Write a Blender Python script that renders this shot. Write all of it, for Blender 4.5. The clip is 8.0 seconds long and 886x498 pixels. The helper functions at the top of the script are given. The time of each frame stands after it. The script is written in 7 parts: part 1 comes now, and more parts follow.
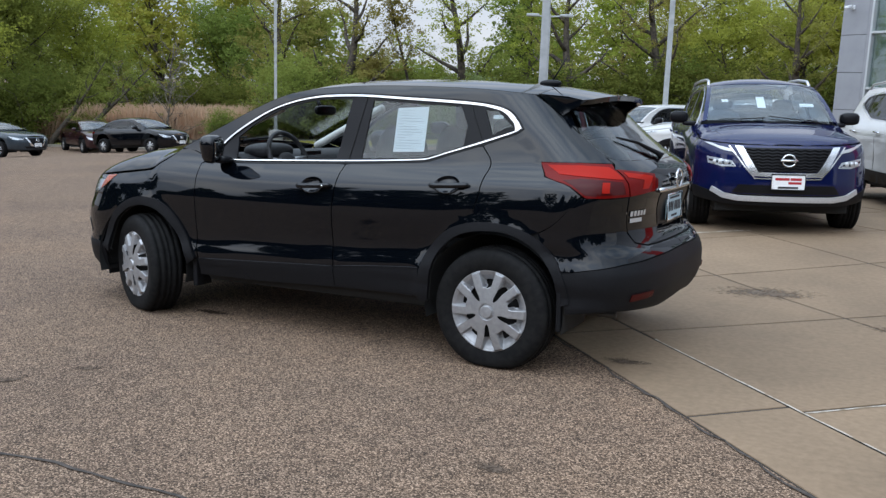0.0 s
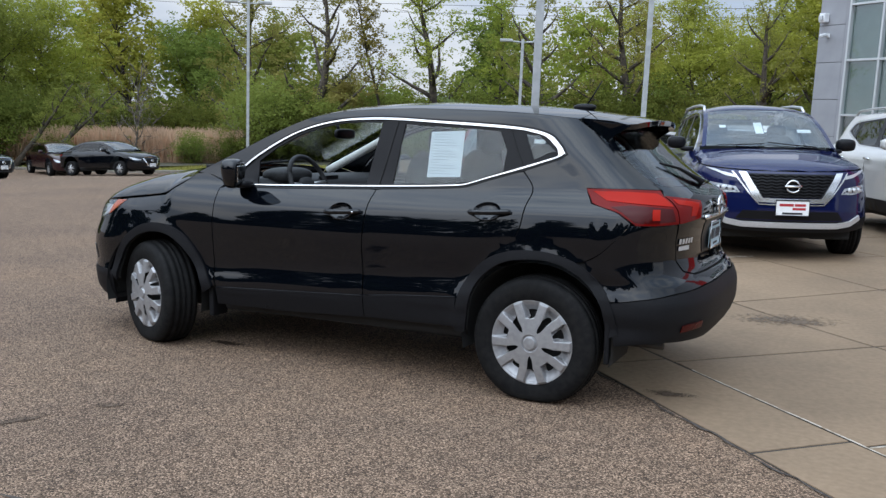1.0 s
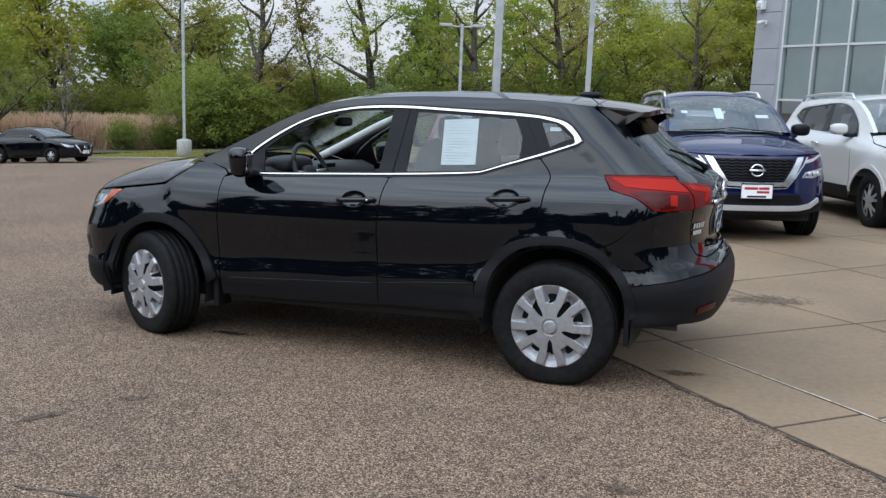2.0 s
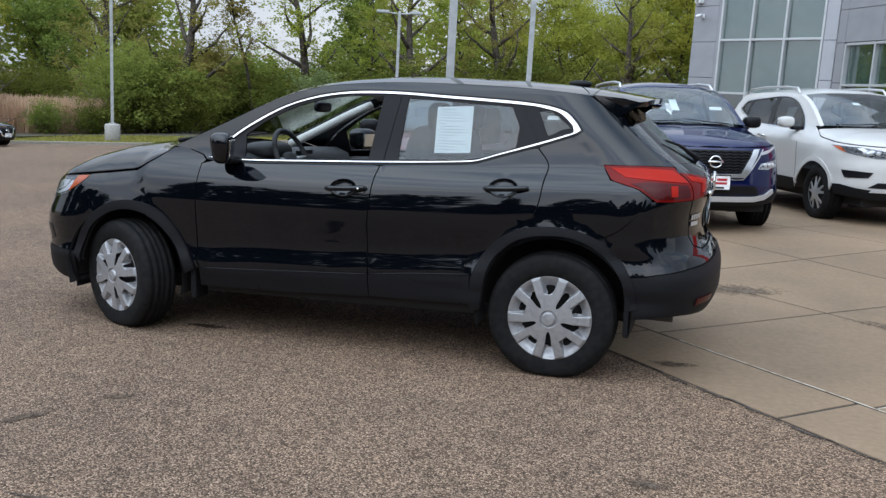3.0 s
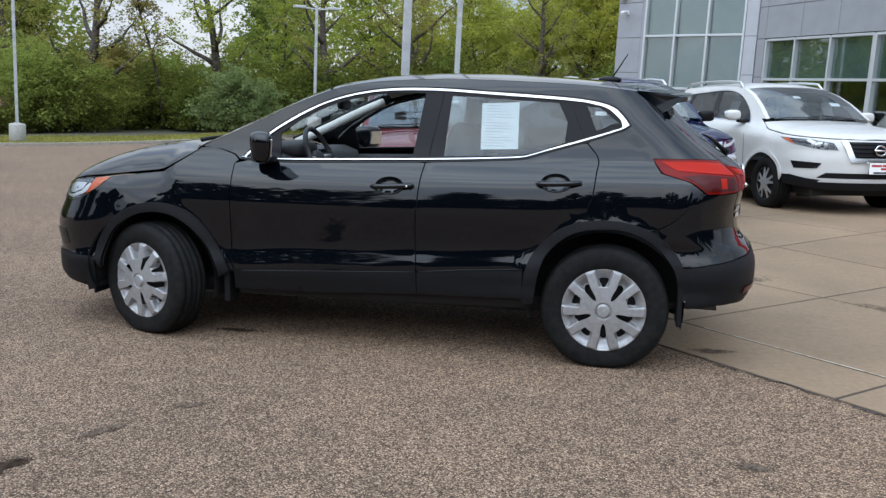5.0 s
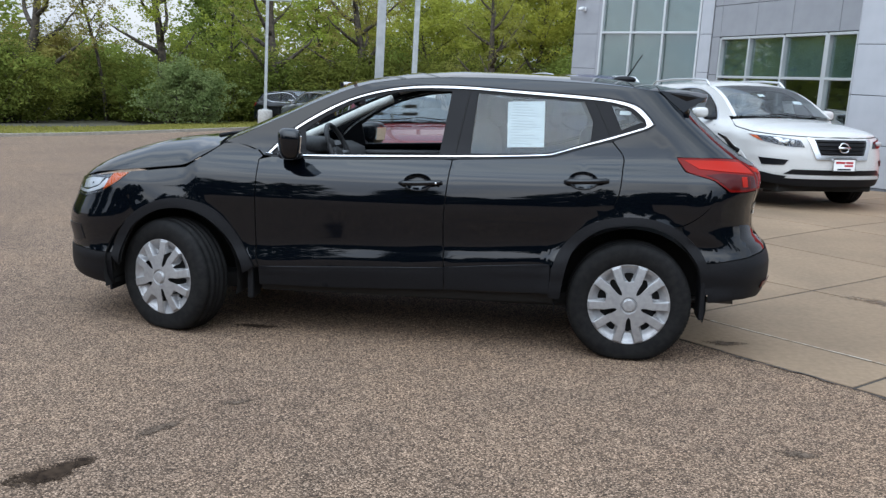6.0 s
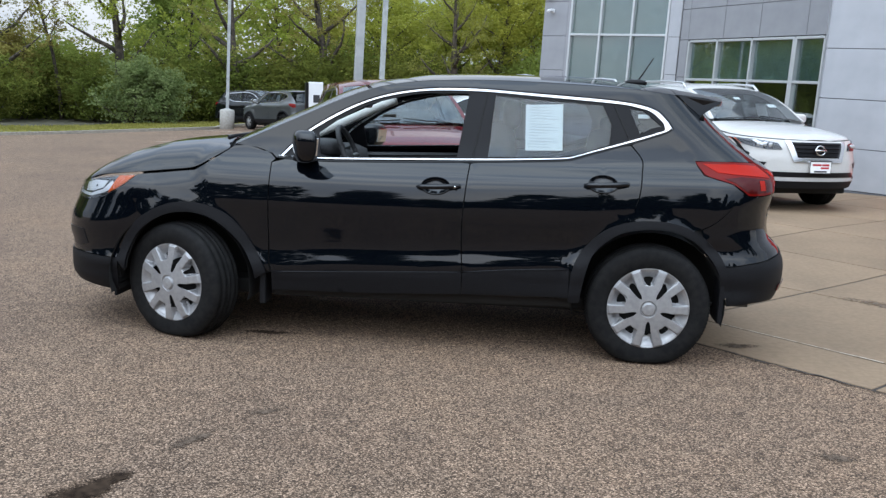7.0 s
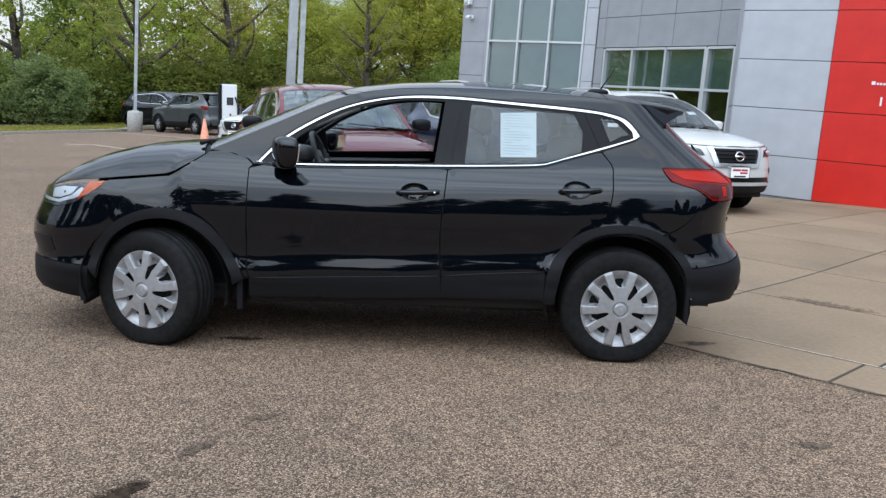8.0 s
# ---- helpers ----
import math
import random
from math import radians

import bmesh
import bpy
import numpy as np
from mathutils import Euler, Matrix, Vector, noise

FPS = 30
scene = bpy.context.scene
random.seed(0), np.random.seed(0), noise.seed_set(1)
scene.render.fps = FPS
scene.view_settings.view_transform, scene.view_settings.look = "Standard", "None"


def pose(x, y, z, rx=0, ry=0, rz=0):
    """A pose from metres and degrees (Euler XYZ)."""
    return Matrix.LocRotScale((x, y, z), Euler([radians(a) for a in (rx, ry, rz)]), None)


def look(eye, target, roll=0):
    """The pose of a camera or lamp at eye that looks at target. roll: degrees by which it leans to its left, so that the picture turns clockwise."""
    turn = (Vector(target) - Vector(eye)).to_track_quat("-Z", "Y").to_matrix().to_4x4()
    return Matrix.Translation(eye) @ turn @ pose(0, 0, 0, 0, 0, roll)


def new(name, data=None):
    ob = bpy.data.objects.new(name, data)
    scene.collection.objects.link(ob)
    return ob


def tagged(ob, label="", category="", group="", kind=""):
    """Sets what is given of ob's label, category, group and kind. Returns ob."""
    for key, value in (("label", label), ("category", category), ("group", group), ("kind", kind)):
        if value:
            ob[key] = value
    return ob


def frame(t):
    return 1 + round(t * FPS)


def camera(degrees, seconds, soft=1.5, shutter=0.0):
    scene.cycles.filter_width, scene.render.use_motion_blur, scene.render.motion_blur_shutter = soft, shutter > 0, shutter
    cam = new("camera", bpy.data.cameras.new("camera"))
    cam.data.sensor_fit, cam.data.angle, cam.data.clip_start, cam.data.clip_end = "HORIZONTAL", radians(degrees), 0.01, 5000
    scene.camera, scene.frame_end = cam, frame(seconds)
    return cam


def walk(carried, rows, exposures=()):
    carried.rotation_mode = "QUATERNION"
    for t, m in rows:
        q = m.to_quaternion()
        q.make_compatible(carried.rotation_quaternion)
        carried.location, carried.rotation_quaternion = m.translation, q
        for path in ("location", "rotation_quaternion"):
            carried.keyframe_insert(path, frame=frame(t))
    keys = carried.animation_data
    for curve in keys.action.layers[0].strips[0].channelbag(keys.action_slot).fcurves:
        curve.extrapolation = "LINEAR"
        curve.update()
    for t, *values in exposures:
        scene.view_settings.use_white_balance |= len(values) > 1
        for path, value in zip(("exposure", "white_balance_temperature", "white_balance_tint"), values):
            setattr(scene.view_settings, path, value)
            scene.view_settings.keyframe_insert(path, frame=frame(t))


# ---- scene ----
from mathutils.geometry import delaunay_2d_cdt

# Camera and walk. The lot falls gently, so its plane leans against true up by LOT.
cam = camera(53.0, 8.0, 1.4)
LOT = Matrix.Rotation(radians(1.8887), 4, (-0.4005, -0.9163, 0.0))
PATH = [
    (0, (3.362, -5.091, 1.393), (2.407, -3.362, 1.079), 0.70),
    (0.5, (3.146, -5.096, 1.37), (2.203, -3.355, 1.089), 0.70),
    (0.7, (3.064, -5.061, 1.389), (2.122, -3.316, 1.126), 0.48),
    (1, (2.924, -5.114, 1.386), (2.035, -3.342, 1.126), 1.00),
    (1.2, (2.85, -5.146, 1.384), (2.018, -3.347, 1.117), 1.16),
    (1.5, (2.694, -5.291, 1.391), (1.935, -3.461, 1.118), 1.00),
    (1.7, (2.626, -5.34, 1.397), (1.872, -3.509, 1.112), 1.00),
    (2.8, (2.216, -5.364, 1.387), (1.57, -3.496, 1.078), 1.20),
    (3, (2.148, -5.37, 1.384), (1.553, -3.486, 1.07), 1.70),
    (3.5, (1.935, -5.496, 1.395), (1.403, -3.595, 1.076), 1.80),
    (4, (1.766, -5.597, 1.394), (1.283, -3.683, 1.073), 1.80),
    (4.2, (1.709, -5.558, 1.37), (1.24, -3.64, 1.053), 1.47),
    (5.3, (1.232, -5.598, 1.373), (0.879, -3.656, 1.051), 1.33),
    (5.5, (1.126, -5.65, 1.386), (0.797, -3.704, 1.06), 1.30),
    (5.8, (1.024, -5.694, 1.381), (0.731, -3.742, 1.056), 1.40),
    (6, (0.935, -5.721, 1.385), (0.675, -3.765, 1.055), 1.80),
    (6.5, (0.748, -5.69, 1.365), (0.552, -3.726, 1.039), 1.80),
    (7, (0.592, -5.7, 1.386), (0.428, -3.734, 1.06), 2.10),
    (7.2, (0.534, -5.693, 1.379), (0.377, -3.725, 1.056), 1.90),
    (7.5, (0.37, -5.781, 1.393), (0.276, -3.808, 1.079), 2.20),
    (7.7, (0.301, -5.794, 1.395), (0.278, -3.818, 1.083), 2.24),
    (8, (0.194, -5.81, 1.392), (0.239, -3.835, 1.082), 2.60),
]
walk(cam, [(t, LOT @ look(eye, target, roll)) for t, eye, target, roll in PATH], [(0, .46, 6680, 11), (3, .48, 6720, 11), (4, .52, 6720, 11), (5.5, .64, 6680, 10), (8, .68, 6680, 10)])

# World: bright broken overcast with a soft sun behind the cloud.
world = bpy.data.worlds.new("overcast_sky")
scene.world = world
world.use_nodes = True
wn, wl = world.node_tree.nodes, world.node_tree.links
wn.clear()
SUN_EL, SUN_AZ = radians(51), radians(200)
sky = wn.new("ShaderNodeTexSky")
sky.sky_type = "NISHITA"
sky.sun_disc = False
sky.sun_elevation, sky.sun_rotation = SUN_EL, SUN_AZ
sky.dust_density = 1.0
sky_bg = wn.new("ShaderNodeBackground")
sky_bg.inputs["Strength"].default_value = 0.09
wl.new(sky.outputs["Color"], sky_bg.inputs["Color"])
co = wn.new("ShaderNodeTexCoord")
squash = wn.new("ShaderNodeMapping")
squash.inputs["Scale"].default_value = (1.0, 1.0, 2.6)
wl.new(co.outputs["Generated"], squash.inputs["Vector"])
cloud = wn.new("ShaderNodeTexNoise")
cloud.inputs["Scale"].default_value, cloud.inputs["Detail"].default_value = 3.2, 6.0
wl.new(squash.outputs["Vector"], cloud.inputs["Vector"])
ramp = wn.new("ShaderNodeValToRGB")
ramp.color_ramp.elements[0].position, ramp.color_ramp.elements[0].color = 0.40, (0.56, 0.68, 0.88, 1)
ramp.color_ramp.elements[1].position, ramp.color_ramp.elements[1].color = 0.62, (0.98, 1.05, 1.16, 1)
wl.new(cloud.outputs["Fac"], ramp.inputs["Fac"])
part_z = wn.new("ShaderNodeSeparateXYZ")
wl.new(co.outputs["Generated"], part_z.inputs[0])
rise = wn.new("ShaderNodeMath")
rise.operation = "MAXIMUM"
rise.inputs[1].default_value = 0.0
wl.new(part_z.outputs["Z"], rise.inputs[0])
# an overcast sky is brighter overhead than at the horizon
dome = wn.new("ShaderNodeMath")
dome.operation = "MULTIPLY_ADD"
dome.inputs[1].default_value, dome.inputs[2].default_value = 0.62, 0.56
wl.new(rise.outputs[0], dome.inputs[0])
# brighter towards the sun behind the cloud
toward = wn.new("ShaderNodeVectorMath")
toward.operation = "DOT_PRODUCT"
toward.inputs[1].default_value = (math.sin(SUN_AZ) * math.cos(SUN_EL), math.cos(SUN_AZ) * math.cos(SUN_EL), math.sin(SUN_EL))
wl.new(co.outputs["Generated"], toward.inputs[0])
lit = wn.new("ShaderNodeMath")
lit.operation = "MAXIMUM"
lit.inputs[1].default_value = 0.0
wl.new(toward.outputs["Value"], lit.inputs[0])
lobe = wn.new("ShaderNodeMath")
lobe.operation = "POWER"
lobe.inputs[1].default_value = 2.5
wl.new(lit.outputs[0], lobe.inputs[0])
glow = wn.new("ShaderNodeMath")
glow.operation = "MULTIPLY_ADD"
glow.inputs[1].default_value, glow.inputs[2].default_value = 1.75, 1.0
wl.new(lobe.outputs[0], glow.inputs[0])
shine = wn.new("ShaderNodeMath")
shine.operation = "MULTIPLY"
wl.new(dome.outputs[0], shine.inputs[0])
wl.new(glow.outputs[0], shine.inputs[1])
# cooler overhead
cool = wn.new("ShaderNodeValToRGB")
cool.color_ramp.elements[0].color, cool.color_ramp.elements[1].color = (1, 1, 1, 1), (0.82, 0.93, 1.0, 1)
wl.new(rise.outputs[0], cool.inputs["Fac"])
tint = wn.new("ShaderNodeMix")
tint.data_type, tint.blend_type = "RGBA", "MULTIPLY"
tint.inputs[0].default_value = 1.0
wl.new(ramp.outputs["Color"], tint.inputs[6])
wl.new(cool.outputs["Color"], tint.inputs[7])
cloud_bg = wn.new("ShaderNodeBackground")
wl.new(tint.outputs[2], cloud_bg.inputs["Color"])
wl.new(shine.outputs[0], cloud_bg.inputs["Strength"])
blend = wn.new("ShaderNodeMixShader")
blend.inputs["Fac"].default_value = 0.9
wl.new(sky_bg.outputs["Background"], blend.inputs[1])
wl.new(cloud_bg.outputs["Background"], blend.inputs[2])
wout = wn.new("ShaderNodeOutputWorld")
wl.new(blend.outputs["Shader"], wout.inputs["Surface"])
sun = new("sun", bpy.data.lights.new("sun", "SUN"))
sun.data.energy, sun.data.angle, sun.data.color = 0.5, radians(100), (1.0, 0.985, 0.96)
sun.matrix_world = look((math.sin(SUN_AZ) * math.cos(SUN_EL) * 60, math.cos(SUN_AZ) * math.cos(SUN_EL) * 60, math.sin(SUN_EL) * 60), (0, 0, 0))

# ---- materials ----
def material(name, color, rough=0.5, metal=0.0, coat=0.0, spec=0.5):
    m = bpy.data.materials.new(name)
    m.use_nodes = True
    b = m.node_tree.nodes["Principled BSDF"]
    b.inputs["Base Color"].default_value = (*color, 1)
    b.inputs["Roughness"].default_value = rough
    b.inputs["Metallic"].default_value = metal
    b.inputs["Coat Weight"].default_value = coat
    b.inputs["Coat Roughness"].default_value = 0.02
    b.inputs["Specular IOR Level"].default_value = spec
    return m


def node(m, kind, **values):
    n = m.node_tree.nodes.new(kind)
    for key, value in values.items():
        n.inputs[key.replace("_", " ")].default_value = value
    return n


def wire(m, a, out, b, into):
    m.node_tree.links.new(a.outputs[out], b.inputs[into])


def ramp_node(m, stops):
    r = m.node_tree.nodes.new("ShaderNodeValToRGB")
    e = r.color_ramp.elements
    while len(e) < len(stops):
        e.new(0.5)
    for el, (p, c) in zip(e, stops):
        el.position, el.color = p, (*c, 1)
    return r


def grain(m, scale, dark, light, bump=0.0, low=0.35, high=0.65, detail=6.0, big=0.0, big_dark=0.8, rough=None, dist=0.01):
    """Noise colour between dark and light, a second larger stain scale, and fine relief."""
    b = m.node_tree.nodes["Principled BSDF"]
    tc = node(m, "ShaderNodeTexCoord")
    n1 = node(m, "ShaderNodeTexNoise", Scale=scale, Detail=detail)
    wire(m, tc, "Object", n1, "Vector")
    r = ramp_node(m, [(low, dark), (high, light)])
    wire(m, n1, "Fac", r, "Fac")
    colour = r
    if big:
        n2 = node(m, "ShaderNodeTexNoise", Scale=big, Detail=4.0)
        wire(m, tc, "Object", n2, "Vector")
        r2 = ramp_node(m, [(0.3, (big_dark,) * 3), (0.7, (1.0, 1.0, 1.0))])
        wire(m, n2, "Fac", r2, "Fac")
        mix = m.node_tree.nodes.new("ShaderNodeMix")
        mix.data_type, mix.blend_type = "RGBA", "MULTIPLY"
        mix.inputs[0].default_value = 1.0
        m.node_tree.links.new(r.outputs["Color"], mix.inputs[6])
        m.node_tree.links.new(r2.outputs["Color"], mix.inputs[7])
        m.node_tree.links.new(mix.outputs[2], b.inputs["Base Color"])
    else:
        wire(m, colour, "Color", b, "Base Color")
    if bump:
        bp = node(m, "ShaderNodeBump", Strength=bump, Distance=dist)
        wire(m, n1, "Fac", bp, "Height")
        wire(m, bp, "Normal", b, "Normal")
    return m


def car_paint(name, color, metal=0.0, ior=1.5):
    m = material(name, color, 0.4, metal, 1.0, 0.0)
    b = m.node_tree.nodes["Principled BSDF"]
    b.inputs["Coat IOR"].default_value = ior
    tc = node(m, "ShaderNodeTexCoord")
    n = node(m, "ShaderNodeTexNoise", Scale=900.0, Detail=1.0)
    wire(m, tc, "Object", n, "Vector")
    r = ramp_node(m, [(0.45, color), (0.75, tuple(min(1, c * 1.5 + 0.001) for c in color))])
    wire(m, n, "Fac", r, "Fac")
    wire(m, r, "Color", b, "Base Color")
    dust = node(m, "ShaderNodeTexNoise", Scale=7.0, Detail=5.0)
    wire(m, tc, "Object", dust, "Vector")
    rr = ramp_node(m, [(0.35, (0.02,) * 3), (0.75, (0.06,) * 3)])
    wire(m, dust, "Fac", rr, "Fac")
    wire(m, rr, "Color", b, "Coat Roughness")
    return m


def glass_pane(name, tint, base=0.04):
    m = bpy.data.materials.new(name)
    m.use_nodes = True
    t = m.node_tree
    t.nodes.clear()
    tr = t.nodes.new("ShaderNodeBsdfTransparent")
    tr.inputs["Color"].default_value = (*tint, 1)
    gl = t.nodes.new("ShaderNodeBsdfGlossy")
    gl.inputs["Roughness"].default_value = 0.01
    lw = t.nodes.new("ShaderNodeLayerWeight")
    lw.inputs["Blend"].default_value = 0.5
    steep = t.nodes.new("ShaderNodeMath")
    steep.operation = "POWER"
    steep.inputs[1].default_value = 5.0
    fr = t.nodes.new("ShaderNodeMath")
    fr.operation = "MULTIPLY_ADD"
    fr.inputs[1].default_value, fr.inputs[2].default_value = 1.0 - base, base
    t.links.new(lw.outputs["Facing"], steep.inputs[0])
    t.links.new(steep.outputs[0], fr.inputs[0])
    mx = t.nodes.new("ShaderNodeMixShader")
    out = t.nodes.new("ShaderNodeOutputMaterial")
    t.links.new(fr.outputs[0], mx.inputs["Fac"])
    t.links.new(tr.outputs["BSDF"], mx.inputs[1])
    t.links.new(gl.outputs["BSDF"], mx.inputs[2])
    t.links.new(mx.outputs["Shader"], out.inputs["Surface"])
    return m


M = {}
M["black_paint"] = car_paint("black_car_paint", (0.0012, 0.0020, 0.0036), 0.0, 1.50)
M["blue_paint"] = car_paint("blue_car_paint", (0.005, 0.009, 0.052), 0.3)
M["white_paint"] = car_paint("white_car_paint", (0.50, 0.49, 0.47))
M["red_paint"] = car_paint("red_car_paint", (0.11, 0.010, 0.014), 0.2)
M["grey_paint"] = car_paint("grey_car_paint", (0.075, 0.08, 0.083), 0.5)
M["slate_paint"] = car_paint("slate_car_paint", (0.035, 0.048, 0.06), 0.5)
M["maroon_paint"] = car_paint("maroon_car_paint", (0.028, 0.010, 0.012), 0.4)
M["plastic"] = grain(material("black_textured_plastic", (0.02, 0.02, 0.022), 0.55, spec=0.14), 260.0, (0.006, 0.006, 0.007), (0.013, 0.013, 0.0145), 0.25, dist=0.001)
M["dark"] = material("dark_underbody", (0.014, 0.014, 0.014), 0.9)
M["trim_black"] = material("satin_black_trim", (0.009, 0.009, 0.0105), 0.30, spec=0.16)
M["rubber"] = grain(material("tyre_rubber", (0.02, 0.02, 0.02), 0.75, spec=0.15), 30.0, (0.007, 0.007, 0.0075), (0.015, 0.0145, 0.014), 0.1, big=4.0, big_dark=0.7, dist=0.002)
M["chrome"] = material("chrome", (0.66, 0.665, 0.67), 0.10, 1.0)
M["silver"] = grain(material("silver_painted_plastic", (0.5, 0.5, 0.5), 0.42, 0.6), 40.0, (0.37, 0.37, 0.38), (0.44, 0.44, 0.445), 0.0, big=6.0, big_dark=0.85)
M["alloy"] = material("alloy_metal", (0.60, 0.61, 0.62), 0.34, 0.7)
M["mirror"] = material("mirror_silvering", (0.75, 0.78, 0.80), 0.03, 1.0)
M["brake"] = material("brake_steel", (0.08, 0.075, 0.07), 0.6, 0.6)
M["window_glass"] = glass_pane("window_glass", (0.95, 0.97, 0.97))
M["tinted_glass"] = glass_pane("tinted_window_glass", (0.815, 0.855, 0.865), 0.042)
M["privacy_glass"] = glass_pane("privacy_window_glass", (0.50, 0.53, 0.54))
M["windscreen_glass"] = glass_pane("windscreen_glass", (0.90, 0.94, 0.945), 0.12)
M["lens_clear"] = glass_pane("clear_lens", (0.95, 0.96, 0.97), 0.025)
M["lens_red"] = material("red_lens", (0.15, 0.006, 0.005), 0.16, 0.0, 0.2, 0.03)
M["lens_dark_red"] = material("smoked_red_lens", (0.06, 0.005, 0.005), 0.16, 0.0, 0.3, 0.05)
M["lens_bright_red"] = material("bright_red_reflector", (0.36, 0.016, 0.009), 0.25, 0.0, 0.12, 0.03)
M["lens_orange"] = material("amber_lens", (0.46, 0.070, 0.006), 0.3, 0.0, 0.10, 0.15)
M["lamp_silver"] = material("lamp_reflector", (0.56, 0.57, 0.58), 0.30, 0.4)
M["skid_silver"] = grain(material("satin_silver_trim", (0.55, 0.55, 0.55), 0.35, 0.25), 60.0, (0.50, 0.50, 0.51), (0.58, 0.58, 0.59))
M["satin_chrome"] = material("satin_chrome", (0.80, 0.81, 0.82), 0.24, 0.9)
M["lamp_dark"] = material("smoked_lamp_housing", (0.055, 0.057, 0.062), 0.25, 0.6)
M["interior_dark"] = grain(material("charcoal_interior", (0.03, 0.03, 0.032), 0.7), 60.0, (0.036, 0.036, 0.038), (0.050, 0.050, 0.052))
M["interior_light"] = grain(material("light_grey_interior", (0.42, 0.41, 0.39), 0.8), 50.0, (0.40, 0.39, 0.37), (0.46, 0.45, 0.43), 0.1, dist=0.002)
M["pillar_grey"] = grain(material("pale_pillar_lining", (0.6, 0.6, 0.57), 0.8), 50.0, (0.56, 0.56, 0.53), (0.63, 0.63, 0.60), 0.1, dist=0.002)
M["paper"] = grain(material("white_paper", (0.8, 0.82, 0.83), 0.7), 25.0, (0.86, 0.86, 0.85), (0.92, 0.92, 0.91))
M["ink"] = material("grey_ink", (0.52, 0.53, 0.55), 0.8)
M["ink_dark"] = material("dark_ink", (0.03, 0.03, 0.035), 0.7)
M["plate_blue"] = material("pale_blue_plate", (0.42, 0.56, 0.62), 0.4)
M["badge_red"] = material("badge_red", (0.45, 0.03, 0.04), 0.4)

# ---- mesh tools ----
def mesh_of(name, verts, faces, mat, smooth=True, normals=None):
    me = bpy.data.meshes.new(name)
    me.from_pydata([tuple(map(float, v)) for v in verts], [], [tuple(map(int, f)) for f in faces])
    if mat:
        me.materials.append(mat)
    if smooth:
        me.polygons.foreach_set("use_smooth", [True] * len(me.polygons))
    me.update()
    if normals is not None:
        me.normals_split_custom_set_from_vertices([tuple(map(float, n)) for n in normals])
    return me


def empty(name, m=None):
    ob = new(name)
    ob.empty_display_size = 0.2
    if m is not None:
        ob.matrix_world = m
    return ob


def put(name, me, parent=None, m=None, label=""):
    ob = new(name, me)
    if parent is not None:
        ob.parent = parent
    if m is not None:
        ob.matrix_basis = m
    if label:
        tagged(ob, label)
    return ob


def from_bm(name, bm, mat, smooth=False):
    me = bpy.data.meshes.new(name)
    bm.to_mesh(me)
    bm.free()
    me.materials.append(mat)
    if smooth:
        me.polygons.foreach_set("use_smooth", [True] * len(me.polygons))
    return me


def box_bm(bm, lo, hi, bevel=0.0, m=None):
    c = [(a + b) / 2 for a, b in zip(lo, hi)]
    d = [abs(b - a) for a, b in zip(lo, hi)]
    r = bmesh.ops.create_cube(bm, size=1.0, matrix=Matrix.Translation(c) @ Matrix.Diagonal((*d, 1)))
    vs = r["verts"]
    if bevel:
        es = list({e for v in vs for e in v.link_edges})
        r2 = bmesh.ops.bevel(bm, geom=es, offset=min(bevel, min(d) * 0.45), segments=2, affect="EDGES", profile=0.6)
        vs = list({v for f in r2["faces"] for v in f.verts} | {v for v in vs if v.is_valid})
    if m is not None:
        bmesh.ops.transform(bm, matrix=m, verts=vs)
    return vs


def box(name, lo, hi, mat, parent=None, bevel=0.006, label="", m=None):
    bm = bmesh.new()
    box_bm(bm, lo, hi, bevel)
    return put(name, from_bm(name, bm, mat), parent, m, label)


def sweep(path, radius, sides=8, closed=False):
    """Verts and faces of a tube along a path; radius may be a list."""
    p = [Vector(q) for q in path]
    n = len(p)
    rad = radius if hasattr(radius, "__len__") else [radius] * n
    verts, faces = [], []
    for i in range(n):
        a = p[(i - 1) % n] if closed or i else p[i]
        b = p[(i + 1) % n] if closed or i < n - 1 else p[i]
        d = (b - a).normalized()
        up = Vector((0, 0, 1)) if abs(d.z) < 0.9 else Vector((1, 0, 0))
        u = d.cross(up).normalized()
        v = d.cross(u)
        for k in range(sides):
            ang = 2 * math.pi * k / sides
            verts.append(p[i] + (u * math.cos(ang) + v * math.sin(ang)) * rad[i])
    for i in range(n if closed else n - 1):
        j = (i + 1) % n
        for k in range(sides):
            l = (k + 1) % sides
            faces.append((i * sides + k, i * sides + l, j * sides + l, j * sides + k))
    if not closed:
        faces.append(tuple(range(sides))[::-1])
        faces.append(tuple((n - 1) * sides + k for k in range(sides)))
    return verts, faces


def tube(name, path, radius, mat, parent=None, sides=8, closed=False, label=""):
    v, f = sweep(path, radius, sides, closed)
    return put(name, mesh_of(name, v, f, mat), parent, None, label)


def lathe(name, profile, mat, sides=48, axis="y"):
    """A turned body: profile of (radius, offset along the axis)."""
    verts, faces = [], []
    n = len(profile)
    for k in range(sides):
        a = 2 * math.pi * k / sides
        for r, o in profile:
            c, s = r * math.cos(a), r * math.sin(a)
            verts.append((c, o, s) if axis == "y" else (c, s, o))
    for k in range(sides):
        l = (k + 1) % sides
        for i in range(n - 1):
            faces.append((k * n + i, k * n + i + 1, l * n + i + 1, l * n + i))
    return mesh_of(name, verts, faces, mat)


